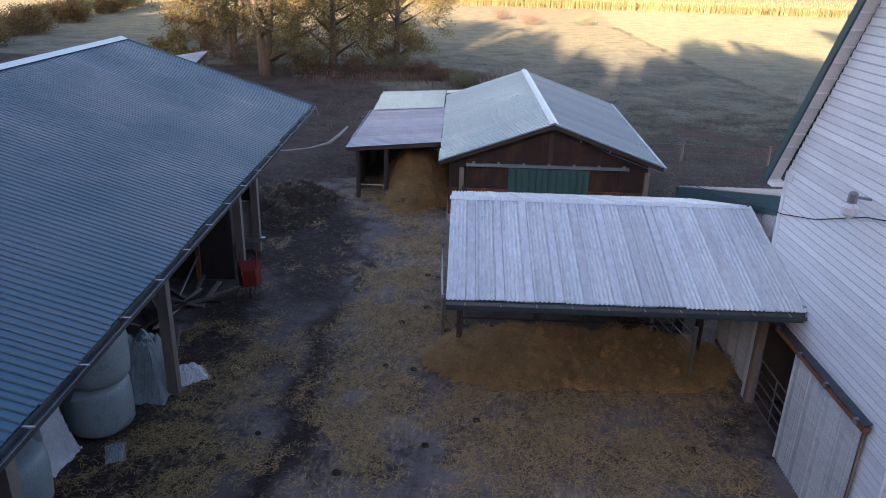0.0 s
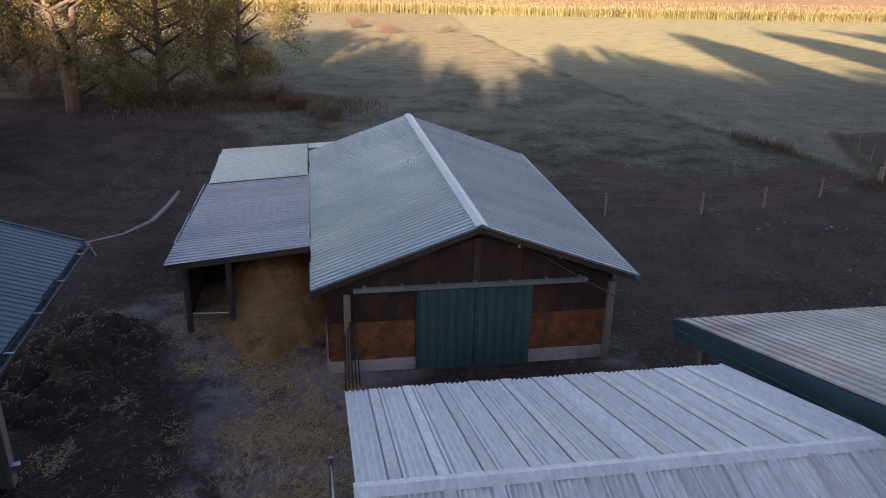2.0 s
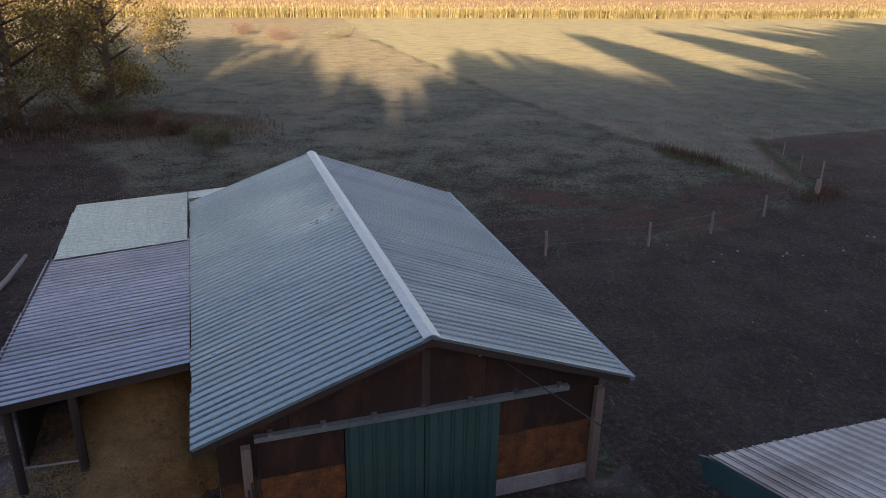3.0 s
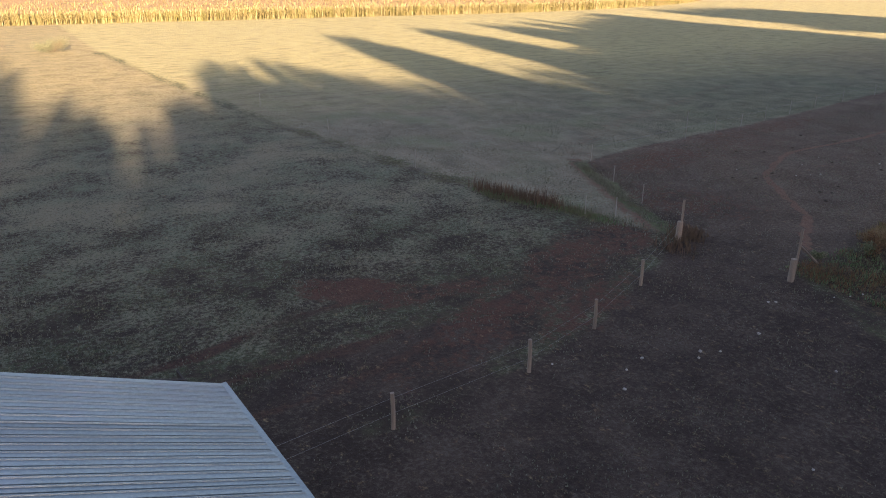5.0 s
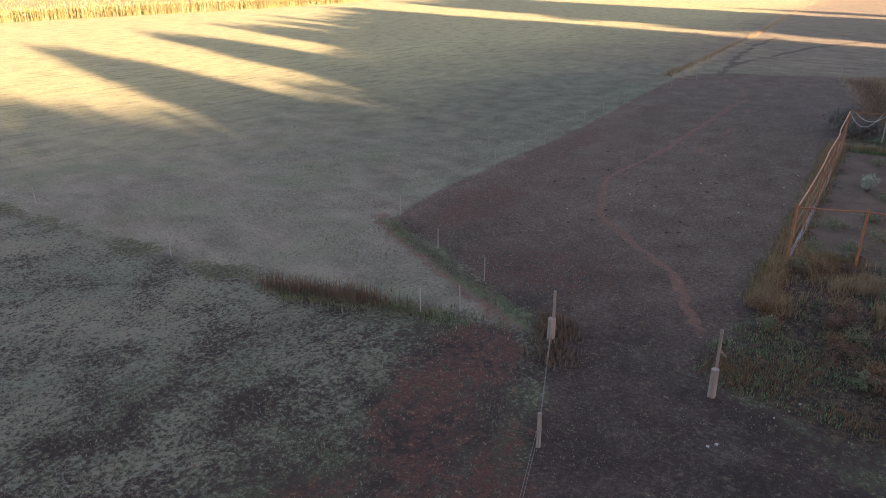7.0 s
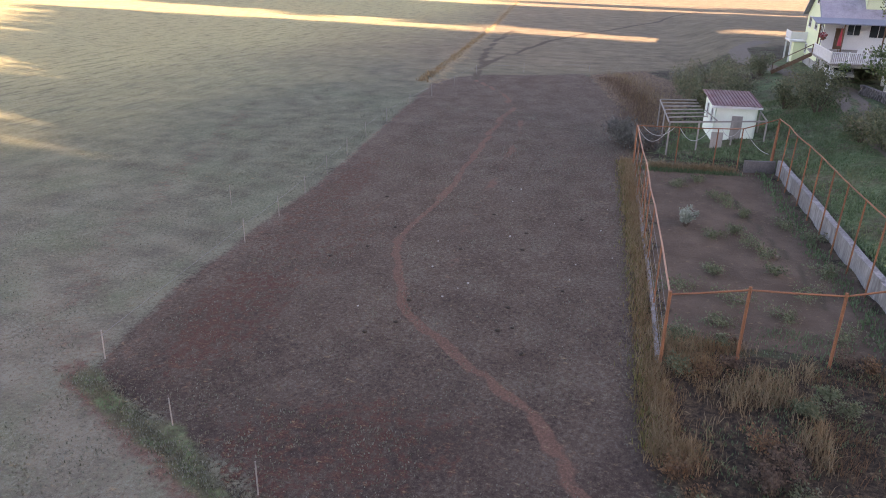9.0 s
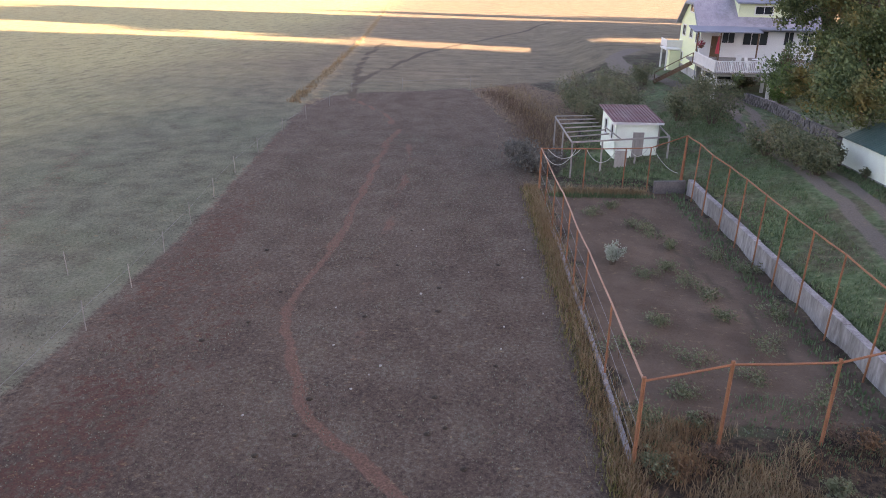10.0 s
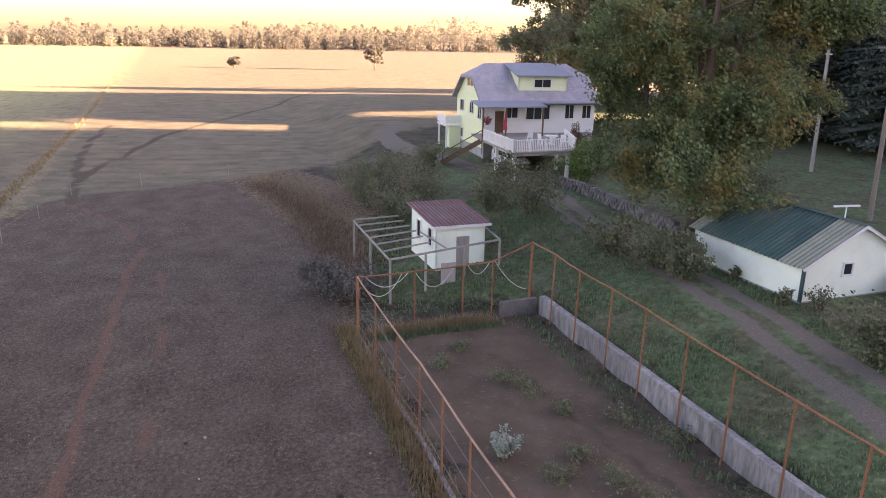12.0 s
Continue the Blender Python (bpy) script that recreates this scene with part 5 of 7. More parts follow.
def corn():
    """Ripe standing maize beyond the pasture: rows of stalks at its near edge, and a rougher mass behind."""
    rnd = random.Random(3)
    g = Geo()
    for i in range(32000):
        x = rnd.uniform(-75, 420)
        depth = rnd.random() ** 2.6 * 60
        y = (206 - 0.0 * x + 0.0021 * max(0, x - 120) ** 2 + depth)
        h = rnd.uniform(1.9, 2.7)
        a = rnd.random() * 3.14
        dx, dy = 0.05 * math.cos(a), 0.05 * math.sin(a)
        lx, ly = rnd.uniform(-0.2, 0.2), rnd.uniform(-0.2, 0.2)
        k = len(g.v)
        g.v += [(x - dx, y - dy, 0), (x + dx, y + dy, 0), (x + dx + lx, y + dy + ly, h), (x - dx + lx, y - dy + ly, h)]
        g.f.append((k, k + 1, k + 2, k + 3))
        for _ in range(2):
            z = h * rnd.uniform(0.35, 0.8)
            b = rnd.random() * 6.283
            ex, ey = 0.75 * math.cos(b), 0.75 * math.sin(b)
            k = len(g.v)
            g.v += [(x, y, z), (x + ex * 0.5 - ey * 0.12, y + ey * 0.5 + ex * 0.12, z + 0.3), (x + ex, y + ey, z - 0.1), (x + ex * 0.5 + ey * 0.12, y + ey * 0.5 - ex * 0.12, z + 0.2)]
            g.f.append((k, k + 1, k + 2, k + 3))
    solid("maize", g, leafy("ripe maize", (0.13, 0.115, 0.045), (0.23, 0.195, 0.09), (0.17, 0.165, 0.055)), "ripe yellow maize standing beyond the pasture", "crop", kind="stuff")
    top = Geo()
    xs = [-90 + 12 * i for i in range(60)]
    for (x0, x1) in zip(xs, xs[1:]):
        for d0, d1 in ((6, 40), (40, 130), (130, 420)):
            e = [206 + 0.0021 * max(0, q - 120) ** 2 for q in (x0, x1)]
            top.add([(x0, e[0] + d0, 1.9), (x1, e[1] + d0, 1.9), (x1, e[1] + d1, 1.9), (x0, e[0] + d1, 1.9)], [(0, 1, 2, 3)])
    solid("maize_tops", top, surf("maize tassels", (0.20, 0.12, 0.05), (0.34, 0.22, 0.10), 0.15, 0.95, 0.0, 1.5, 0.4), "tassels of the ripe maize field", "crop", kind="stuff")


shelter_wood()
grove()
oak()
left_trees()
far_woods()
corn()


# ---- house and outbuildings ----
M_CREAM = surf("pale cream yellow siding", (0.70, 0.78, 0.48), (0.80, 0.87, 0.57), 0.8, 0.6, 0.0, 20, 0.002, stretch=(0.5, 0.5, 3))
M_PALESIDING = surf("white lavender siding", (0.74, 0.75, 0.75), (0.84, 0.85, 0.84), 0.8, 0.6, 0.0, 20, 0.002, stretch=(0.5, 0.5, 3))
M_SHINGLE = surf("frosted mauve grey shingles", (0.26, 0.24, 0.28), (0.40, 0.38, 0.42), 1.4, 0.85, 0.0, 9, 0.02, stain=(0.20, 0.19, 0.20))
M_GREYROOF = surf("blue grey porch roofing", (0.16, 0.18, 0.22), (0.26, 0.28, 0.33), 1.0, 0.6, 0.0, 20, 0.003)
M_FRAME = surf("white window frame", (0.70, 0.70, 0.70), (0.80, 0.80, 0.79), 3.0, 0.45, 0.0, 40, 0.0)
M_STAINWOOD = surf("brown stained timber", (0.10, 0.055, 0.03), (0.17, 0.10, 0.06), 2.0, 0.8, 0.0, 30, 0.003)
M_MAROON = surf("maroon roof sheet", (0.11, 0.028, 0.035), (0.17, 0.05, 0.055), 0.8, 0.5, 0.0, 20, 0.002, stain=(0.20, 0.13, 0.14), vary=0.12)
M_WHITEWASH = surf("whitewashed wall", (0.77, 0.87, 0.73), (0.86, 0.94, 0.81), 0.9, 0.7, 0.0, 16, 0.004, stain=(0.66, 0.68, 0.61))
M_GARAGEROOF = surf("dark green worn garage roof", (0.03, 0.075, 0.07), (0.055, 0.11, 0.10), 0.5, 0.5, 0.0, 14, 0.002, stain=(0.16, 0.17, 0.15), vary=0.1)
M_LICHEN = surf("pale mossy roof sheet", (0.20, 0.22, 0.17), (0.30, 0.31, 0.25), 0.8, 0.6, 0.0, 14, 0.002)
M_POTRED = surf("red fabric", (0.30, 0.02, 0.03), (0.42, 0.05, 0.06), 3.0, 0.8, 0.0, 30, 0.004)
M_STONE = surf("grey field stone", (0.10, 0.092, 0.09), (0.20, 0.18, 0.175), 2.0, 0.9, 0.0, 16, 0.02, vary=0.3)
M_CARPAINT = surf("white car paint", (0.66, 0.67, 0.68), (0.72, 0.73, 0.74), 1.0, 0.25, 0.0, 10, 0.0)
M_ROPE = surf("pale rope", (0.42, 0.42, 0.40), (0.55, 0.55, 0.52), 8.0, 0.8, 0.0, 60, 0.0)
M_GREYWOOD = surf("silvered frame timber", (0.24, 0.22, 0.20), (0.38, 0.35, 0.32), 2.0, 0.85, 0.0, 30, 0.003, stretch=(3, 3, 0.5), vary=0.15)


def glass_material():
    m, n, l, b = nodes_of("window glass")
    b.inputs["Base Color"].default_value = (0.03, 0.035, 0.04, 1)
    b.inputs["Roughness"].default_value = 0.06
    b.inputs["Specular IOR Level"].default_value = 0.8
    return m


M_GLASS = glass_material()


def window_on(parent, origin, along, out, s0, s1, z0, z1, panes=2):
    """A window: frame, sash bars and a pane for each light."""
    o, e, n = Vector(origin), Vector(along), Vector(out)

    def P(s, z, d):
        return o + e * s + n * d + Vector((0, 0, z))
    f = Geo()
    for a, c, za, zb in ((s0 - 0.07, s1 + 0.07, z1, z1 + 0.08), (s0 - 0.07, s1 + 0.07, z0 - 0.08, z0), (s0 - 0.07, s0, z0, z1), (s1, s1 + 0.07, z0, z1)):
        f.slab([P(a, za, 0.0), P(c, za, 0.0), P(c, zb, 0.0), P(a, zb, 0.0)], n * 0.07)
    w = part("window", f, M_FRAME, parent)
    for i in range(panes):
        a, c = s0 + (s1 - s0) * i / panes + 0.03, s0 + (s1 - s0) * (i + 1) / panes - 0.03
        part("pane", Geo().slab([P(a, z0 + 0.03, 0.02), P(c, z0 + 0.03, 0.02), P(c, z1 - 0.03, 0.02), P(a, z1 - 0.03, 0.02)], n * 0.012), M_GLASS, w)
        part("sash", Geo().slab([P(a - 0.05, z0, 0.015), P(a, z0, 0.015), P(a, z1, 0.015), P(a - 0.05, z1, 0.015)], n * 0.03), M_FRAME, w)
    return w


def house():
    zg = 2.15
    h = thing("farmhouse", "two-storey cream farmhouse with shingled roof and deck", "house", pose(105.5, 34.3, zg, 0, 0, 4.5))
    L, D, ze, zr, um = -11.3, 8.8, 5.35, 8.5, 4.4
    part("basement_wall", Geo().box(0.05, L + 0.05, -0.6, D - 0.05, -0.05, 2.3), M_CONCRETE, h, "grey rendered basement wall")
    clip = 7.35
    sl = (zr - ze) / um
    uc0, uc1 = (clip - ze) / sl, D - (clip - ze) / sl
    part("front_wall", Geo().box(0, L, 2.3, 0.18, 0, ze), M_PALESIDING, h, "white lap-sided front wall")
    part("rear_wall", Geo().box(D - 0.18, L, 2.3, D, 0, ze), M_CREAM, h)
    gable = [(0.18, 0.9), (D - 0.18, 0.9), (D - 0.18, ze), (uc1, clip), (uc0, clip), (0.18, ze)]
    part("end_wall", Geo().slab([(u, -0.16, z) for u, z in gable], (0, 0.16, 0)), M_CREAM, h)
    part("end_wall", Geo().slab([(u, L, z) for u, z in gable], (0, 0.16, 0)), M_CREAM, h)
    for k in range(22):
        z = 2.4 + 0.22 * k
        run = spans(gable, z)
        if run:
            part("siding_lap", Geo().box(run[0][0] + 0.02, 0.0, z, run[0][1] - 0.02, 0.012, z + 0.03), M_CREAM, h)
    for k in range(13):
        part("siding_lap", Geo().box(-0.012, L + 0.05, 2.42 + 0.22 * k, 0.0, -0.05, 2.45 + 0.22 * k), M_PALESIDING, h)
    # roof: two slopes with clipped ends
    ov, eh = 0.45, 0.4
    v0, v1 = 0.45, L - 0.45
    vr0, vr1 = -1.35, L + 1.35
    ue0, ue1, zl = -ov, D + ov, ze - ov * sl
    k0, k1 = uc0 - 0.12, uc1 + 0.12
    part("roof_slope", Geo().slab([(ue0, v0, zl), (ue0, v1, zl), (k0, v1, clip), (um, vr1, zr), (um, vr0, zr), (k0, v0, clip)], (0, 0, 0.12)), M_SHINGLE, h, "frost-covered mauve grey shingle roof")
    part("roof_slope", Geo().slab([(ue1, v1, zl), (ue1, v0, zl), (k1, v0, clip), (um, vr0, zr), (um, vr1, zr), (k1, v1, clip)], (0, 0, 0.12)), M_SHINGLE, h)
    part("roof_hip", Geo().slab([(k0, v0, clip), (um, vr0, zr), (k1, v0, clip)], (0, 0, 0.12)), M_SHINGLE, h)
    part("roof_hip", Geo().slab([(k1, v1, clip), (um, vr1, zr), (k0, v1, clip)], (0, 0, 0.12)), M_SHINGLE, h)
    for a, c in (((ue0, v0, zl), (k0, v0, clip)), ((k1, v0, clip), (ue1, v0, zl)), ((k0, v0, clip), (k1, v0, clip))):
        part("rake_board", Geo().beam((a[0], a[1] + 0.02, a[2] - 0.02), (c[0], c[1] + 0.02, c[2] - 0.02), 0.05, 0.2), M_GREYROOF, h)
    part("gutter", Geo().box(ue0 - 0.1, v1, zl - 0.05, ue0, v0, zl + 0.07), M_GREYROOF, h)
    part("downpipe", Geo().tube([(-0.35, 0.4, zl), (0.0, 0.12, zl - 0.5), (0.0, 0.12, 0.4)], 0.05), M_GREYROOF, h)
    # shed dormer
    d0, d1, ud = -3.7, -8.7, 1.0
    zd = ze + ud * sl
    part("dormer_face", Geo().box(ud, d1, zd - 0.05, ud + 0.12, d0, 7.55), M_CREAM, h)
    for d in (d0, d1):
        part("dormer_cheek", Geo().slab([(ud, d, zd), (ud, d, 7.55), (3.6, d, zr - 0.3), (3.6, d, ze + 3.6 * sl)], (0, -0.1 if d == d0 else 0.1, 0)), M_CREAM, h)
    part("dormer_roof", Geo().slab([(ud - 0.45, d0 + 0.35, 7.52), (ud - 0.45, d1 - 0.35, 7.52), (um + 0.1, d1 - 0.35, zr + 0.05), (um + 0.1, d0 + 0.35, zr + 0.05)], (0, 0, 0.13)), M_GREYROOF, h, "pale blue grey dormer roof")
    window_on(h, (ud, 0, 0), (0, 1, 0), (-1, 0, 0), -7.0, -5.3, 6.5, 7.25, 2)
    pipe = part("chimney", Geo().tube([(3.2, -8.3, 7.2), (3.2, -8.3, 9.35)], 0.14, 10), M_STEEL, h, "galvanised stove pipe")
    part("chimney_cap", Geo().tube([(3.2, -8.3, 9.35), (3.2, -8.3, 9.55)], [0.2, 0.17], 10), M_STEEL, pipe)
    for a, c, za, zb, k in ((-3.35, -2.15, 3.75, 4.8, 2), (-6.6, -4.2, 3.6, 4.95, 3), (-9.1, -8.2, 3.65, 4.95, 2), (-10.9, -10.0, 3.65, 4.9, 2)):
        window_on(h, (0, 0, 0), (0, 1, 0), (-1, 0, 0), a, c, za, zb, k)
    for a, c, za, zb, k in ((3.4, 5.2, 6.45, 7.2, 2), (6.3, 7.5, 3.9, 4.95, 2), (3.2, 4.3, 3.9, 4.95, 2), (0.7, 1.7, 3.6, 4.9, 2), (6.4, 7.2, 1.2, 2.1, 1)):
        window_on(h, (0, 0, 0), (1, 0, 0), (0, 1, 0), a, c, za, zb, k)
    dr = part("front_door", Geo().box(-0.05, -1.95, 2.38, 0.0, -1.1, 4.4), M_STAINWOOD, h, "dark timber front door")
    part("door_knob", Geo().tube([(-0.1, -1.2, 3.35), (-0.05, -1.2, 3.35)], 0.035), M_STEEL, dr)
    # porch roof
    part("porch_roof", Geo().slab([(-2.7, 1.3, 4.95), (-2.7, -5.2, 4.95), (0.05, -5.2, 5.3), (0.05, 1.3, 5.3)], (0, 0, 0.11)), M_GREYROOF, h, "low blue grey porch roof")
    part("porch_roof", Geo().slab([(-1.0, -5.2, 5.12), (-1.0, L, 5.12), (0.05, L, 5.3), (0.05, -5.2, 5.3)], (0, 0, 0.1)), M_GREYROOF, h)
    for v in (0.9, -1.3, -4.9):
        part("porch_post", Geo().box(-2.55, v - 0.06, 2.35, -2.43, v + 0.06, 4.95), M_STAINWOOD, h)
    # deck
    deck = part("deck", Geo().slab([(-4.6, 1.55, 2.2), (-12.0, 1.6, 2.2), (-11.3, -4.1, 2.2), (-5.4, -5.9, 2.2), (-0.0, -5.9, 2.2), (-0.0, 1.2, 2.2)], (0, 0, 0.16)), M_GREYWOOD, h, "raised timber deck")
    part("deck_beam", Geo().beam((-11.5, 1.4, 2.08), (-10.9, -3.9, 2.08), 0.12, 0.22).beam((-7.2, 1.3, 2.08), (-7, -4.8, 2.08), 0.12, 0.22), M_FRAME, deck)
    for u, v in ((-11.3, 1.2), (-7.2, 1.2), (-7.0, -4.4), (-10.7, -3.7)):
        part("deck_post", Geo().box(u - 0.13, v - 0.13, -0.3, u + 0.13, v + 0.13, 2.2), M_FRAME, deck, "white deck post")
    rail = [(-4.6, 1.5), (-11.95, 1.52), (-11.25, -4.05), (-5.4, -5.82)]
    for (ua, va), (ub, vb) in zip(rail, rail[1:]):
        run = math.hypot(ub - ua, vb - va)
        r = part("railing", Geo().beam((ua, va, 3.3), (ub, vb, 3.3), 0.09, 0.05).beam((ua, va, 2.48), (ub, vb, 2.48), 0.06, 0.05), M_FRAME, h, "white picket deck railing")
        n = max(2, round(run / 0.16))
        for i in range(n + 1):
            u, v = ua + (ub - ua) * i / n, va + (vb - va) * i / n
            big = i % 9 == 0 or i == n
            part("post" if big else "baluster", Geo().box(u - (0.05 if big else 0.02), v - (0.05 if big else 0.02), 2.36, u + (0.05 if big else 0.02), v + (0.05 if big else 0.02), 3.38 if big else 3.28), M_FRAME, r)
    st = part("stairs", Geo().beam((-4.4, 1.6, 2.2), (-2.4, 4.6, 0.0), 0.08, 0.25).beam((-3.5, 1.5, 2.2), (-1.5, 4.5, 0.0), 0.08, 0.25), M_STAINWOOD, h, "brown timber stairs")
    for i in range(11):
        f = (i + 0.5) / 11
        part("tread", Geo().beam((-4.4 + 2 * f, 1.6 + 3 * f, 2.2 - 2.2 * f), (-3.5 + 2 * f, 1.5 + 3 * f, 2.2 - 2.2 * f), 0.26, 0.04), M_STAINWOOD, st)
    part("stair_rail", Geo().beam((-4.4, 1.6, 3.2), (-2.4, 4.6, 1.0), 0.06, 0.08).beam((-4.4, 1.6, 2.2), (-4.4, 1.6, 3.2), 0.08).beam((-2.4, 4.6, 0), (-2.4, 4.6, 1.0), 0.08), M_STAINWOOD, st)
    bal = part("balcony", Geo().box(D - 1.6, 0.0, 2.2, D + 1.6, 1.7, 2.36), M_FRAME, h, "small white side balcony")
    part("railing", Geo().box(D - 1.6, 1.62, 2.5, D + 1.6, 1.68, 3.3).box(D - 1.62, 0, 2.5, D - 1.56, 1.68, 3.3), M_FRAME, bal)
    for u in (D - 1.5, D + 1.4):
        part("balcony_post", Geo().box(u - 0.08, 1.45, -0.2, u + 0.08, 1.6, 2.2), M_FRAME, bal)
    part("lower_room", Geo().box(D - 1.5, 0.02, -0.2, D, 1.2, 2.15), M_CREAM, h)
    return h


def parked_car():
    c = thing("parked_van", "white van parked under the house deck", "van", pose(100.7, 33.0, 2.17, 0, 0, 188))
    body = Geo().slab([(-2.2, -0.85, 0.35), (2.2, -0.85, 0.35), (2.25, -0.85, 0.75), (1.35, -0.85, 0.95), (0.75, -0.85, 1.5), (-1.9, -0.85, 1.55), (-2.25, -0.85, 0.95)], (0, 1.7, 0))
    part("body", body, M_CARPAINT, c)
    for s in (-0.86, 0.83):
        part("side_window", Geo().slab([(-1.7, s, 1.0), (1.1, s, 1.0), (0.7, s, 1.4), (-1.6, s, 1.42)], (0, 0.03, 0)), M_GLASS, c)
        for u in (-1.4, 1.4):
            w = part("wheel", Geo().tube([(u, s - 0.02, 0.32), (u, s + 0.14 * (1 if s < 0 else -1), 0.32)], 0.32, 14), M_BLACK, c)
            part("rim", Geo().tube([(u, s - 0.03, 0.32), (u, s + 0.02, 0.32)], 0.18, 10), M_STEEL, w)
    part("windscreen", Geo().slab([(1.36, -0.75, 0.98), (1.36, 0.75, 0.98), (0.8, 0.7, 1.46), (0.8, -0.7, 1.46)], (0.03, 0, 0.02)), M_GLASS, c)
    part("bumper", Geo().box(2.15, -0.82, 0.35, 2.32, 0.82, 0.58), M_BLACK, c)


def deck_furniture():
    z = 4.52
    for x, y, a in ((97.6, 31.2, 20), (98.7, 29.9, 160), (96.3, 29.8, 250), (99.4, 31.7, 80)):
        ch = thing("garden_chair", "white plastic garden chair on the deck", "chair", pose(x, y, z, 0, 0, a), "deck chairs")
        part("seat", Geo().box(-0.24, -0.24, 0.4, 0.24, 0.24, 0.45), M_FRAME, ch)
        part("backrest", Geo().slab([(-0.24, 0.22, 0.45), (0.24, 0.22, 0.45), (0.22, 0.32, 0.95), (-0.22, 0.32, 0.95)], (0, 0.04, 0)), M_FRAME, ch)
        for u, v in ((-0.22, -0.22), (0.22, -0.22), (-0.22, 0.22), (0.22, 0.22)):
            part("leg", Geo().beam((u, v, 0), (u * 0.9, v * 0.9, 0.42), 0.045), M_FRAME, ch)
    tb = thing("garden_table", "round white table on the deck", "table", pose(97.8, 30.3, z))
    part("tabletop", Geo().tube([(0, 0, 0.7), (0, 0, 0.74)], 0.6, 18), M_FRAME, tb)
    part("stem", Geo().tube([(0, 0, 0), (0, 0, 0.7)], [0.25, 0.04], 10), M_FRAME, tb)
    um = thing("closed_umbrella", "closed red sun umbrella on the deck", "umbrella", pose(102.0, 33.2, z))
    part("pole", Geo().tube([(0, 0, 0), (0, 0, 2.4)], 0.03), M_STAINWOOD, um)
    part("canopy", Geo().tube([(0, 0, 0.7), (0.04, 0, 1.3), (0, 0, 2.3)], [0.2, 0.15, 0.03], 9), M_POTRED, um)
    bk = thing("hanging_basket", "red flower basket hanging from the porch", "basket", pose(102.9, 34.6, z + 1.35))
    g = Geo()
    leaf_quads(g, Vector((0, 0, 0.1)), 0.4, 160, 0.16, random.Random(4))
    part("flowers", g, leafy("red flowers", (0.3, 0.03, 0.05), (0.42, 0.07, 0.10), (0.08, 0.10, 0.03)), bk)
    part("bowl", Geo().tube([(0, 0, -0.25), (0, 0, 0.05)], [0.12, 0.3], 10), M_STAINWOOD, bk)
    part("hanger", Geo().tube([(0, 0, 0.0), (0, 0, 0.75)], 0.012), M_BLACK, bk)


def garage():
    g = thing("garage", "low white garage with worn dark green metal roof", "garage", pose(65.05, 30.2, 2.12, 0, 0, 8.7))
    L, W, ze, zr = 7.2, -5.9, 1.78, 3.4
    part("front_wall", Geo().box(0, -0.14, 0.1, L, 0, ze), M_WHITEWASH, g)
    part("rear_wall", Geo().box(0, W, 0.1, L, W + 0.14, ze), M_WHITEWASH, g)
    for u in (0, L - 0.14):
        part("gable_wall", Geo().slab([(u, 0, 0.1), (u, 0, ze), (u, W / 2, zr - 0.08), (u, W, ze), (u, W, 0.1)], (0.14, 0, 0)), M_WHITEWASH, g)
    part("footing", Geo().box(-0.03, W - 0.03, -0.6, L + 0.03, 0.03, 0.12), M_CONCRETE, g)
    part("corner_trim", Geo().box(-0.05, -0.06, 0.1, 0.1, 0.03, ze), M_TRIM, g)
    roof_sheets(g, (-0.25, 0.3, ze - 0.08), (1.2, 0.3, ze - 0.08), (1.2, W / 2, zr), (-0.25, W / 2, zr), 0.72, "rib", M_LICHEN)
    roof_sheets(g, (1.2, 0.3, ze - 0.08), (L - 0.6, 0.3, ze - 0.08), (L - 0.6, W / 2, zr), (1.2, W / 2, zr), 0.72, "rib", M_GARAGEROOF)
    roof_sheets(g, (L - 0.6, 0.3, ze - 0.08), (L + 0.2, 0.3, ze - 0.08), (L + 0.2, W / 2, zr), (L - 0.6, W / 2, zr), 0.8, "rib", M_LICHEN)
    roof_sheets(g, (L + 0.2, W - 0.3, ze - 0.08), (-0.25, W - 0.3, ze - 0.08), (-0.25, W / 2, zr), (L + 0.2, W / 2, zr), 0.72, "rib", M_GARAGEROOF)
    part("ridge_cap", Geo().slab([(-0.27, W / 2 - 0.15, zr), (-0.27, W / 2, zr + 0.06), (-0.27, W / 2 + 0.15, zr), (-0.27, W / 2, zr + 0.04)], (L + 0.5, 0, 0)), M_GARAGEROOF, g)
    part("rake_board", Geo().beam((-0.24, 0.3, ze - 0.14), (-0.24, W / 2, zr - 0.06), 0.04, 0.14).beam((-0.24, W - 0.3, ze - 0.14), (-0.24, W / 2, zr - 0.06), 0.04, 0.14), M_FRAME, g)
    window_on(g, (0, 0, 0), (0, -1, 0), (-1, 0, 0), 2.2, 2.7, 1.15, 1.68, 1)
    a = part("aerial", Geo().tube([(1.0, -2.95, zr), (1.0, -2.95, zr + 0.6)], 0.03), M_FRAME, g, "white T-shaped pipe")
    part("crossbar", Geo().beam((1.1, -2.3, zr + 0.6), (0.9, -3.6, zr + 0.6), 0.08), M_FRAME, a)


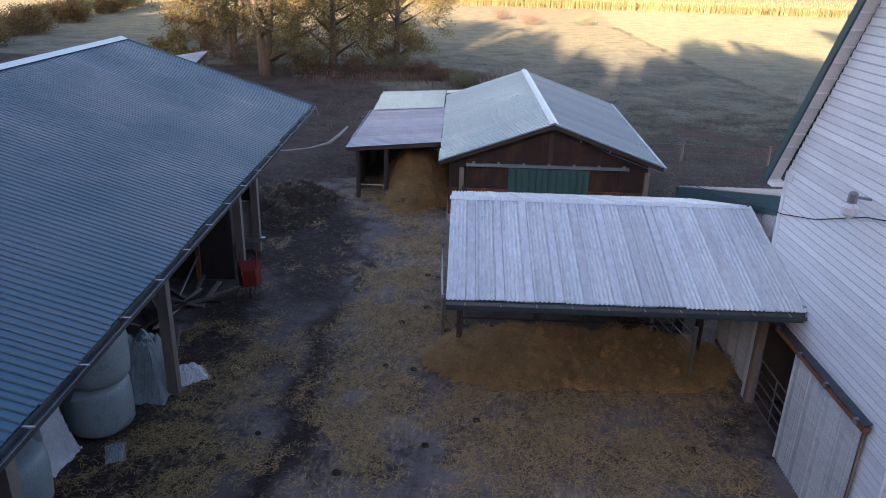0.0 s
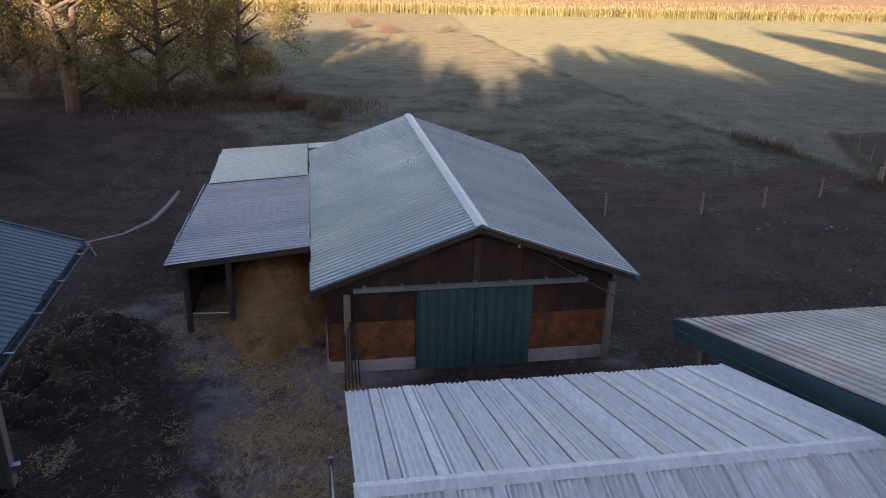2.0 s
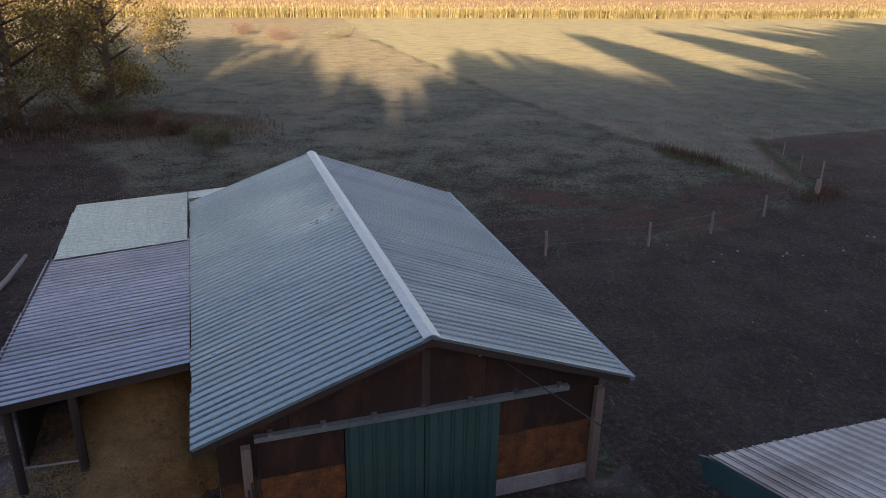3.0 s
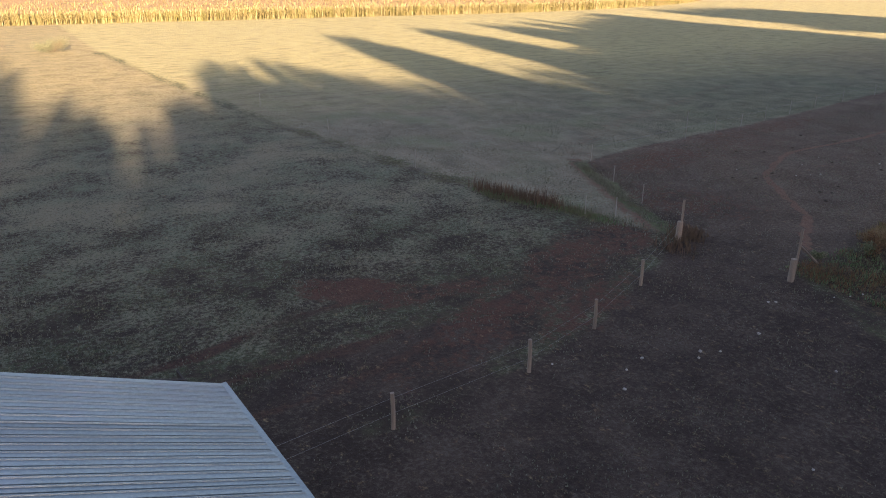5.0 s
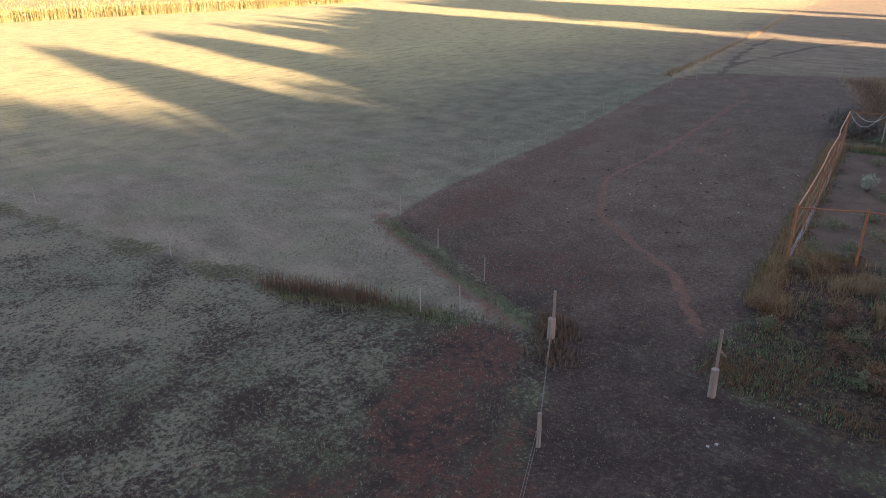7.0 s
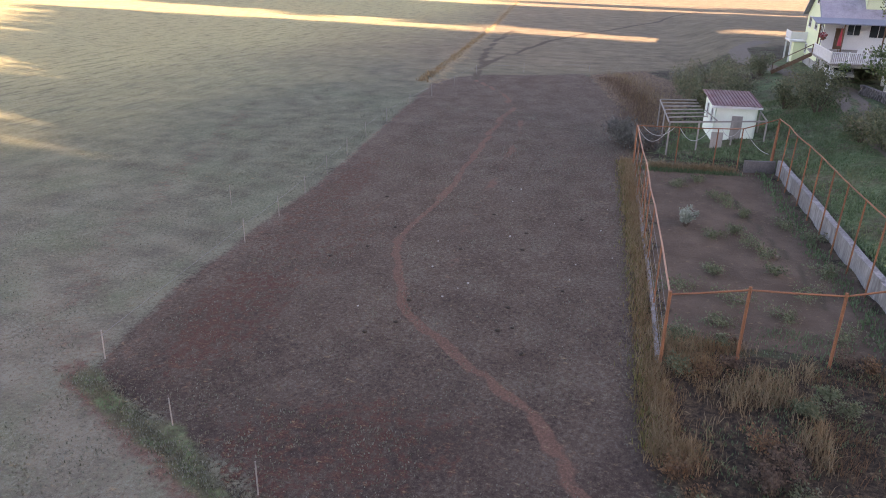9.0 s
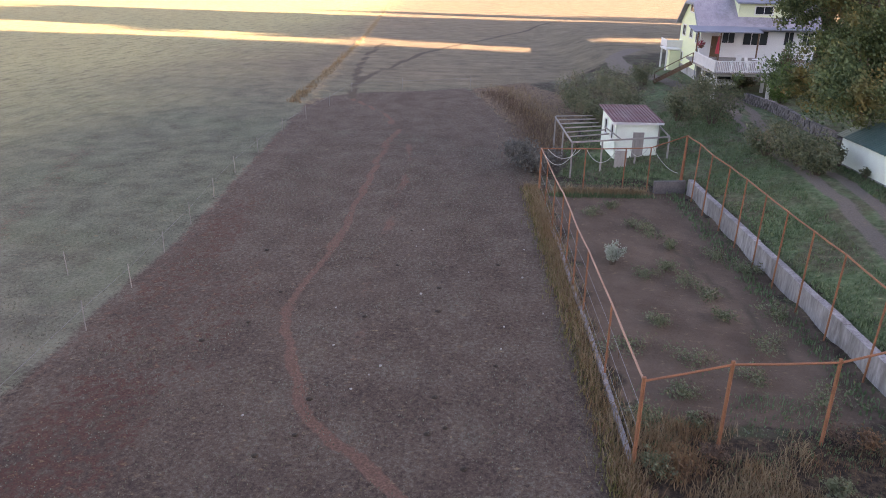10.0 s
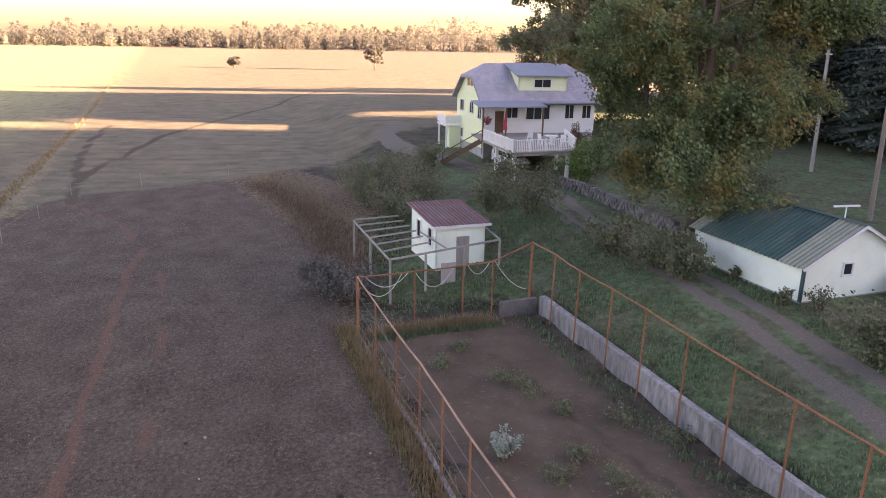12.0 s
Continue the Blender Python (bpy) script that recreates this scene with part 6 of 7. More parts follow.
def garden_shed():
    zg = 0.95
    s = thing("garden_shed", "small whitewashed garden shed with maroon metal roof", "shed", pose(77.05, 41.25, zg, 0, 0, 9))
    W, D = 2.9, 4.4
    hf, hb = 2.18, 2.5
    part("front_wall", Geo().box(0, 0, -0.4, 0.12, W, hf), M_WHITEWASH, s)
    part("rear_wall", Geo().box(D - 0.12, 0, -0.4, D, W, hb), M_WHITEWASH, s)
    for v in (0, W - 0.12):
        part("side_wall", Geo().slab([(0, v, -0.4), (D, v, -0.4), (D, v, hb), (0, v, hf)], (0, 0.12, 0)), M_WHITEWASH, s)
    roof_sheets(s, (-0.3, -0.25, hf + 0.06), (-0.3, W + 0.3, hf + 0.06), (D + 0.2, W + 0.3, hb + 0.06), (D + 0.2, -0.25, hb + 0.06), 0.7, "rib", M_MAROON)
    part("fascia", Geo().box(-0.3, -0.25, hf - 0.1, -0.26, W + 0.3, hf + 0.04), M_FRAME, s)
    for a, c in ((0.6, 1.15), (2.6, 3.2)):
        window_on(s, (0, W, 0), (1, 0, 0), (0, 1, 0), a, c, 0.85, 1.85, 1)
    part("door", Geo().box(-0.05, 0.95, -0.3, 0.0, 1.7, 1.5), M_GREYWOOD, s, "grey plank door")
    fr = thing("arbour_frame", "bare silvered timber arbour frame beside the garden shed", "arbour", pose(73.2, 47.05, 0.75, 0, 0, 8))
    hz = 1.62
    A = 8.4
    e = Vector((2.07, -6.8, hz))
    for u, v in ((0, 0), (4.2, 0), (A, 0), (2.07, -6.8), (5.0, -6.9), (0.62, -2.05), (1.35, -4.45)):
        part("post", Geo().box(u - 0.05, v - 0.05, -0.9, u + 0.05, v + 0.05, hz), M_GREYWOOD, fr)
    part("beam", Geo().beam((0, 0.05, hz), (A, 0.05, hz), 0.07, 0.1), M_GREYWOOD, fr)
    part("beam", Geo().beam((0, 0, hz), e, 0.07, 0.1), M_GREYWOOD, fr)
    part("beam", Geo().beam(e, (5.0, -6.9, hz + 0.1), 0.07, 0.1), M_GREYWOOD, fr)
    for i in range(6):
        part("rafter", Geo().beam((1.3 + i * 1.4, 0, hz + 0.07), (2.1 + i * 1.25, -2.75, hz + 0.14), 0.05, 0.08), M_GREYWOOD, fr)
    part("rafter", Geo().beam((1.0, -3.3, hz + 0.05), (4.4, -2.9, hz + 0.12), 0.05, 0.08), M_GREYWOOD, fr)
    part("gate_panel", Geo().box(0.9, -3.8, -0.7, 0.96, -3.0, 0.9), M_GREYWOOD, fr)


def garden_fence():
    f = thing("garden_fence", "tall rusty pipe fence round the kitchen garden", "fence")
    left = [(43.67, 45.5, 2.73), (48.4, 46.05, 2.7), (53.15, 46.66, 2.7), (55.62, 47.04, 2.7), (58.07, 47.33, 2.72), (60.49, 47.62, 2.7), (62.94, 48.05, 2.74), (66.3, 48.5, 2.72), (69.6, 48.95, 2.72)]
    right = [(71.4, 40.3, 3.52), (69.34, 39.87, 3.5), (66.77, 39.67, 3.5), (64.37, 39.23, 3.5), (62.06, 38.92, 3.5), (59.52, 38.64, 3.5), (57.15, 38.36, 3.5), (54.78, 38.03, 3.5), (52.38, 37.67, 3.5), (49.5, 37.3, 3.4), (46.6, 36.9, 3.3)]
    back = [(69.6, 48.95, 2.72), (70.1, 46.3, 2.72), (70.6, 43.9, 2.74), (70.9, 42.4, 2.8), (71.4, 40.3, 3.52)]
    near = [(43.67, 45.5, 2.73), (44.95, 42.97, 2.75), (45.6, 39.95, 2.75), (46.6, 36.9, 3.3)]
    for run, heavy in ((left, 0.035), (right, 0.04), (back, 0.04), (near, 0.036)):
        for a, b in zip(run, run[1:]):
            part("rail", Geo().tube([a, ((a[0] + b[0]) / 2, (a[1] + b[1]) / 2, (a[2] + b[2]) / 2 - 0.015), b], 0.036, 6), M_BLEACHED if run is left else M_RUST, f)
        for k, (x, y, z) in enumerate(run):
            foot = float(gz(x, y)) - 0.3 if run is not right else -0.1
            fat = heavy * (1.6 if k in (0, len(run) - 1) or run is near else 1.0)
            lean = random.uniform(-0.05, 0.05)
            part("post", Geo().tube([(x + lean, y + (0.1 if run is right else 0.0), foot), (x, y, z + (0.12 if run is near else 0.03))], fat, 6), M_RUST, f)
    # slack ropes along the back rail
    for a, b, sag in (((69.6, 48.95, 2.7), (70.0, 46.9, 2.7), 1.0), ((69.7, 48.6, 2.7), (70.05, 46.6, 2.72), 0.6), ((70.1, 46.3, 2.72), (70.5, 44.4, 2.72), 0.85), ((70.6, 43.7, 2.74), (70.85, 42.6, 2.78), 0.5), ((70.9, 42.3, 2.8), (71.3, 40.6, 1.2), 0.3)):
        pts = [(a[0] + (b[0] - a[0]) * t, a[1] + (b[1] - a[1]) * t, a[2] + (b[2] - a[2]) * t - sag * 4 * t * (1 - t)) for t in [i / 12 for i in range(13)]]
        solid("slack_rope", Geo().tube(pts, 0.018, 5), M_ROPE, "pale rope hanging slack along the garden fence rail", "rope", group="garden ropes")
    # wire strands on the field side
    for z in (0.5, 1.2, 1.9):
        part("wire", Geo().tube([(x, y, min(z, h)) for x, y, h in left], 0.006, 4), M_WIRE, f)
    wall = thing("retaining_wall", "stained concrete retaining wall beside the garden", "wall", kind="structure")
    xs = [45.6 + 2.1 * i for i in range(13)]
    for a, b in zip(xs, xs[1:]):
        ya, yb = wall_line(a), wall_line(b)
        dz = random.uniform(-0.02, 0.02)
        part("wall_section", Geo().add([(a, ya - 0.3, -0.4), (b - 0.012, yb - 0.3, -0.4), (b - 0.012, yb, -0.4), (a, ya, -0.4), (a, ya - 0.3, 1.0 + dz), (b - 0.012, yb - 0.3, 1.0 + dz), (b - 0.012, yb, 0.98 + dz), (a, ya, 0.98 + dz)],
                                       [(3, 2, 1, 0), (4, 5, 6, 7), (0, 1, 5, 4), (1, 2, 6, 5), (2, 3, 7, 6), (3, 0, 4, 7)]), M_WALL, wall)
    part("wall_section", Geo().beam((71.1, 40.1, 0.3), (70.8, 42.0, 0.25), 0.22, 1.0), M_STONE, wall)
    kerb = thing("garden_kerb", "low concrete kerb under the garden fence", "kerb", kind="structure")
    for a, b in zip(left, left[1:]):
        part("kerb_section", Geo().beam((a[0], a[1] + 0.05, -0.08), (b[0], b[1] + 0.05, -0.08), 0.16, 0.42), M_WALL, kerb)


M_WALL = surf("streaked pale concrete", (0.11, 0.10, 0.097), (0.33, 0.32, 0.32), 2.4, 0.85, 0.0, 9, 0.01, stretch=(1, 1, 0.22), stain=(0.07, 0.06, 0.05), vary=0.15)
M_BLEACHED = surf("bleached fence rail", (0.29, 0.155, 0.10), (0.44, 0.27, 0.19), 1.5, 0.8, 0.0, 30, 0.002, stain=(0.26, 0.12, 0.07))


def field_fences():
    label = "weathered timber post of the paddock wire fence"
    for x, y, h in ((11.7, 42.8, 1.12), (16.9, 43.6, 1.15), (20.9, 45.0, 1.15), (25.1, 46.9, 1.12), (8.0, 42.2, 1.1)):
        solid("fence_post", Geo().tube([(0, 0, -0.4), (0.02, 0.01, h * 0.5), (0.0, 0.02, h)], [0.07, 0.065, 0.06], 8), M_POST, label, "fence post", at(x, y), "paddock fence")
    c = thing("corner_post", "thick corner fence post with a tall pole beside it", "fence post", at(30.6, 49.9))
    part("stump", Geo().tube([(0, 0, -0.4), (0, 0, 0.95)], [0.15, 0.14], 9), M_POST, c)
    part("pole", Geo().tube([(0.05, -0.05, -0.3), (0.08, 0.0, 2.0)], 0.055, 7), M_POST, c)
    c = thing("corner_post", "thick corner fence post with a leaning pole", "fence post", at(30.8, 44.1))
    part("stump", Geo().tube([(0, 0, -0.4), (-0.03, 0, 1.0)], [0.13, 0.12], 9), M_POST, c)
    part("pole", Geo().tube([(0.25, 0.05, -0.3), (0.35, 0.1, 2.2)], 0.05, 7), M_POST, c)
    part("stay", Geo().tube([(2.6, 0.5, 0.1), (0.3, 0.05, 1.5)], 0.045, 7), M_POST, c)
    wires = [(8.0, 42.2), (11.7, 42.8), (16.9, 43.6), (20.9, 45.0), (25.1, 46.9), (30.6, 49.9)]
    for z in (0.5, 0.98):
        solid("fence_wire", Geo().tube([(x, y, float(gz(x, y)) + z) for x, y in wires], 0.004, 4), M_WIRE, "thin wire strand of the paddock fence", "fence wire", group="fence wires")
    label = "thin metal stake of the electric pasture fence"
    stakes = [(37.3, 63.5), (35.0, 58.9), (33.3, 54.9), (30.5, 54.0), (29.3, 55.0), (48.2, 65.1), (52.0, 65.5), (56.0, 66.2), (59.9, 66.8), (64.7, 67.8), (70.0, 68.8), (75.4, 69.4), (81.8, 69.9), (87.5, 69.9), (94.4, 69.9), (102.5, 69.9), (105.6, 65.0), (109.5, 58.0), (26.2, 67.6), (25.5, 80.1), (24.4, 93.5), (52.8, 69.0)]
    for x, y in stakes:
        solid("fence_stake", Geo().tube([(0, 0, -0.2), (random.uniform(-0.06, 0.06), random.uniform(-0.06, 0.06), random.uniform(1.0, 1.25))], 0.022, 6), M_GREYWOOD, label, "fence stake", at(x, y), "electric fence")
    line = stakes[:1] + stakes[5:18]
    solid("fence_wire", Geo().tube([(x, y, float(gz(x, y)) + 0.9) for x, y in line], 0.006, 4), M_WIRE, "single electric fence wire", "fence wire", group="fence wires")


def stone_wall():
    w = thing("stone_wall", "low dry stone wall beside the lane", "wall", kind="structure")
    rnd = random.Random(14)
    pts = [(93.0, 32.0), (89.1, 31.0), (82.0, 30.2), (76.5, 29.7)]
    for (xa, ya), (xb, yb) in zip(pts, pts[1:]):
        n = int(math.hypot(xb - xa, yb - ya) / 0.42)
        for row in range(3):
            for i in range(n):
                t = (i + 0.5 * (row % 2) + rnd.uniform(-0.1, 0.1)) / n
                x, y = xa + (xb - xa) * t, ya + (yb - ya) * t
                z = float(gz(x, y)) + 0.1 + row * 0.27
                s, d, hh = rnd.uniform(0.17, 0.24), rnd.uniform(0.16, 0.2), rnd.uniform(0.13, 0.16)
                v = [(x + a * s * rnd.uniform(0.8, 1.1), y + b * d * rnd.uniform(0.8, 1.1), z + c * hh * rnd.uniform(0.8, 1.1)) for c in (-1, 1) for a, b in ((-1, -1), (1, -1), (1, 1), (-1, 1))]
                part("stone", Geo().add(v, [(3, 2, 1, 0), (4, 5, 6, 7), (0, 1, 5, 4), (1, 2, 6, 5), (2, 3, 7, 6), (3, 0, 4, 7)]), M_STONE, w)


def poles():
    p = thing("utility_pole", "tall weathered utility pole behind the garage", "utility pole", at(78.5, 15.2))
    part("shaft", Geo().tube([(0, 0, -0.5), (1.0, -0.6, 11.5)], [0.17, 0.12], 9), M_POST, p)
    part("crossarm", Geo().beam((0.2, -1.2, 10.8), (1.7, 0.2, 10.8), 0.1, 0.12), M_POST, p)
    p = thing("utility_pole", "grey utility pole in the grove", "utility pole", at(96, 6.3))
    part("shaft", Geo().tube([(0, 0, -0.5), (0.2, 0, 10.6)], [0.18, 0.13], 9), M_GREYWOOD, p)
    part("bracket", Geo().beam((-0.3, 0, 10.2), (0.5, 0, 10.2), 0.1), M_STEEL, p)
    a, b = FARM @ Vector((-0.04, -0.24, 5.64)), BARN @ Vector((-2.4, 11.7, 4.36))
    pts = [FARM @ Vector((-0.06, -6.0, 7.3)), FARM @ Vector((-0.06, -3.6, 6.72)), FARM @ Vector((-0.06, -1.8, 6.05))]
    pts += [a.lerp(b, i / 14) - Vector((0, 0, 0.1 * 4 * (i / 14) * (1 - i / 14))) for i in range(15)]
    solid("power_cable", Geo().tube(pts, 0.012, 5), M_BLACK, "thin dark cable strung from the white barn to the cattle barn", "cable")


def block():
    solid("concrete_block", Geo().box(-0.5, -0.8, -0.3, 0.5, 0.8, 0.6), M_CONCRETE, "grey concrete block in weeds beside the garage", "block", at(61.2, 26.6, 10))


house()
parked_car()
deck_furniture()
garage()
garden_shed()
garden_fence()
field_fences()
stone_wall()
poles()
block()
tube_gate("galvanised tube gate at the end of the feeding shed", FARM @ pose(-8.0, 2.4, 0.45, 0, 0, 92), 4.2, 1.35)
tube_gate("galvanised tube gate across the barn doorway", FARM @ pose(0.12, -0.4, 0.35, 0, 0, -90), 2.0, 1.5)
tube_gate("galvanised tube gate under the feeding shed", FARM @ pose(-1.3, 0.6, 0.45, 0, 0, 100), 2.4, 1.5)


# ---- plants and loose things ----
def shrub(name, label, x, y, height, radius, leaves, size, foliage, seed, group="", stems=True):
    rnd = random.Random(seed)
    t = thing(name, label, "shrub", at(x, y), group)
    w, g = Geo(), Geo()
    for k in range(11):
        a, r = rnd.random() * 6.283, radius * rnd.uniform(0.2, 0.9)
        tip = Vector((math.cos(a) * r, math.sin(a) * r, height * rnd.uniform(0.45, 0.95) * (1 - 0.35 * (r / radius) ** 2)))
        w.tube([(0.1 * math.cos(a), 0.1 * math.sin(a), -0.1), tip * 0.5 + Vector((0, 0, 0.1 * height)), tip], [0.035, 0.02, 0.008], 5)
        for f in (0.45, 0.75, 1.0):
            leaf_quads(g, Vector((tip.x * f, tip.y * f, tip.z * f + 0.1)), radius * rnd.uniform(0.22, 0.42), leaves // 33, size, rnd)
    if stems:
        part("stemwork", w, M_BARK, t)
    part("foliage", g, foliage, t)
    return t


def shrubs():
    grey, dull = "twiggy grey-green shrub gone half bare", "dense dull green shrub beside the lane"
    for k, (x, y, h, r) in enumerate(((74.2, 49.2, 2.0, 1.9), (75.6, 50.4, 1.7, 1.5), (97.5, 42.6, 3.2, 3.4), (92.6, 41.6, 2.8, 2.8), (88.5, 44.5, 2.4, 2.4), (102.6, 39.6, 2.0, 1.8), (99.5, 46.5, 2.4, 2.6), (104.5, 44.5, 2.4, 2.6), (94.5, 46.3, 2.2, 2.2))):
        shrub("grey_shrub", grey, x, y, h, r, 2600, 0.16, LEAF_GREY if k < 2 else LEAF_BUSH, 100 + k, "grey shrubs")
    for k, (x, y, h, r) in enumerate(((83.4, 36.6, 3.4, 2.2), (86.6, 38.6, 2.6, 2.0), (70.9, 33.9, 2.3, 2.4), (73.8, 35.0, 2.0, 1.9), (68.9, 33.4, 1.6, 1.4), (59.0, 31.2, 2.2, 2.0), (57.4, 29.8, 2.4, 2.2), (66.4, 24.0, 1.5, 1.6), (64.2, 24.6, 1.2, 1.6), (91.5, 36.4, 2.6, 2.2), (96.5, 27.6, 1.6, 1.6), (99.0, 26.2, 2.2, 1.8), (101.6, 30.6, 1.6, 1.4), (88, 22.5, 1.8, 2.0), (83.5, 21.5, 2.2, 2.3), (87.6, 17.5, 2.2, 2.6))):
        shrub("lane_shrub", dull, x, y, h, r, 2600, 0.17, LEAF_BUSH, 200 + k, "lane shrubs")
    shrub("clipped_shrub", "round bright green clipped shrub above the stone wall", 92.9, 29.3, 3.2, 2.1, 9000, 0.15, LEAF_FRESH, 301)
    shrub("deck_shrub", "reddish shrub at the edge of the deck", 98.6, 27.4, 4.2, 1.4, 3000, 0.16, leafy("russet leaves", (0.10, 0.05, 0.03), (0.18, 0.09, 0.05), (0.08, 0.08, 0.04)), 302)
    shrub("flowering_sage", "pale silver-green flowering plant in the garden soil", 58.6, 45.2, 1.0, 0.6, 1500, 0.10, leafy("silver leaves", (0.22, 0.27, 0.2), (0.42, 0.46, 0.4), (0.2, 0.26, 0.18)), 303)
    rnd = random.Random(9)
    for k, (x, y) in enumerate(((64.0, 43.6), (63.0, 43.0), (65.4, 45.9), (58.2, 42.6), (56.8, 42.0), (55.4, 41.5), (60.2, 40.3), (53.4, 41.2), (52.6, 43.8), (51.3, 40.1), (49.8, 43.0), (49.0, 41.2), (47.6, 43.6), (54.2, 39.2), (67.2, 44.8), (57.3, 43.8), (50.4, 45.0), (48.0, 39.0), (61.2, 42.2), (59.0, 39.2))):
        shrub("garden_weed", "low green weed clump in bare garden soil", x, y, rnd.uniform(0.22, 0.4), rnd.uniform(0.6, 1.3), 420, 0.10, LEAF_WEED, 400 + k, "garden weeds", False)
    for k, (x, y, h, r) in enumerate(((66.2, 29.3, 1.4, 0.5), (70.9, 31.7, 1.3, 0.35), (68.6, 31.0, 0.7, 0.35), (64.2, 29.9, 1.0, 0.7), (65.0, 31.0, 0.8, 0.4))):
        shrub("wall_weed", "tall leafy weed against the garage wall", x, y, h, r, 420, 0.12, LEAF_BUSH, 450 + k, "garage weeds")


def hedge_left():
    """Rank hedge and brush on the far side of the track beyond the hay barn."""
    rnd = random.Random(61)
    for k in range(20):
        t = k / 19
        x, y = -60 - 28 * t + rnd.uniform(-2, 2), 66 + 98 * t + rnd.uniform(-3, 3)
        shrub("hedge_shrub", "rank autumn hedge bush along the farm track", x, y, rnd.uniform(3, 4.4), rnd.uniform(3.0, 4.2), 4200, 0.26, LEAF_VINE if k % 4 else LEAF_OAK, 500 + k, "track hedge")
    for k, (x, y, h, r) in enumerate(((-25, 74.5, 1.5, 2.4), (-20.5, 72.5, 1.1, 2.0), (-15.5, 74.5, 1.2, 2.2), (-12, 77.5, 1.0, 1.8), (-9, 75.5, 0.9, 1.6), (-6.5, 71.5, 0.8, 1.5), (-3.5, 68.0, 0.8, 1.4), (-29, 76, 1.8, 2.6), (-14.5, 84, 1.2, 2.2), (-21, 80, 1.4, 2.4), (2, 146, 1.5, 3.0), (-5, 158, 1.6, 3.0), (12, 150, 1.2, 2.4), (-34, 82, 2.0, 2.6))):
        shrub("bramble", "brown bramble thicket under the field trees", x, y, h * 1.7, r * 1.2, 4200, 0.12, RUSTY if k % 3 else LEAF_BUSH, 560 + k, "brambles")
    for k, (x, y) in enumerate(((-40, 100), (-46, 108), (-34, 108), (-30, 116), (-52, 128), (-43.5, 92), (-41, 84), (-35, 76))):
        shrub("track_bush", "scrubby bush beside the farm track", x, y, 2.2, 2.0, 1500, 0.25, LEAF_YELLOW, 540 + k, "track bushes")


def blades(name, label, material, count, place, height, width, seed, bend=0.35):
    """A stand of grass or weed blades, each a bent strip."""
    rnd = random.Random(seed)
    spots = [place(rnd) for _ in range(count)]
    zs = gz([p[0] for p in spots], [p[1] for p in spots])
    g = Geo()
    for (x, y, s), z in zip(spots, zs):
        h = height * s * rnd.uniform(0.6, 1.25)
        a, b = rnd.random() * 6.283, rnd.random() * 6.283
        w = width * rnd.uniform(0.7, 1.4)
        wx, wy = math.cos(a) * w, math.sin(a) * w
        lx, ly = math.cos(b) * h * bend * rnd.random(), math.sin(b) * h * bend * rnd.random()
        k = len(g.v)
        g.v += [(x - wx, y - wy, z - 0.03), (x + wx, y + wy, z - 0.03), (x + wx * 0.7 + lx * 0.35, y + wy * 0.7 + ly * 0.35, z + h * 0.6), (x - wx * 0.7 + lx * 0.35, y - wy * 0.7 + ly * 0.35, z + h * 0.6), (x + lx, y + ly, z + h)]
        g.f += [(k, k + 1, k + 2, k + 3), (k + 3, k + 2, k + 4)]
    return solid(name, g, material, label, "grass", kind="stuff")


def along(pts, side):
    def place(rnd):
        i = rnd.randrange(len(pts) - 1)
        t = rnd.random()
        (x0, y0), (x1, y1) = pts[i], pts[i + 1]
        return x0 + (x1 - x0) * t + rnd.gauss(0, side * 0.3), y0 + (y1 - y0) * t + rnd.gauss(0, side), rnd.uniform(0.6, 1.2)
    return place


def clumped(x0, y0, x1, y1, scale, keep, test=None, thin=None):
    def place(rnd):
        for _ in range(150):
            x, y = rnd.uniform(x0, x1), rnd.uniform(y0, y1)
            d = noise.noise(Vector((x * scale, y * scale, 3.3))) + 0.5 * noise.noise(Vector((x * scale * 3, y * scale * 3, 8.3)))
            if d > keep + rnd.gauss(0, 0.22) and (test is None or test(x, y)) and (thin is None or rnd.random() < thin(x, y)):
                break
        return x, y, 0.7 + 0.6 * max(0, d)
    return place


DRY = leafy("dry grass", (0.17, 0.125, 0.07), (0.34, 0.265, 0.165), (0.24, 0.16, 0.085), 0.9)
RUSTY = leafy("rust brown dead weeds", (0.09, 0.06, 0.045), (0.19, 0.13, 0.09), (0.13, 0.095, 0.065), 0.9)
RUSSET = leafy("russet dead weeds", (0.10, 0.065, 0.042), (0.25, 0.145, 0.075), (0.17, 0.105, 0.06), 0.9)
FROSTED = leafy("frosted grass", (0.08, 0.08, 0.05), (0.23, 0.24, 0.195), (0.15, 0.14, 0.09), 0.9)
YELLOWGREEN = leafy("yellow green weeds", (0.09, 0.10, 0.03), (0.22, 0.20, 0.07), (0.17, 0.13, 0.06), 0.8)
GREENGRASS = leafy("lawn grass", (0.065, 0.115, 0.05), (0.17, 0.235, 0.125), (0.14, 0.16, 0.085), 0.8)


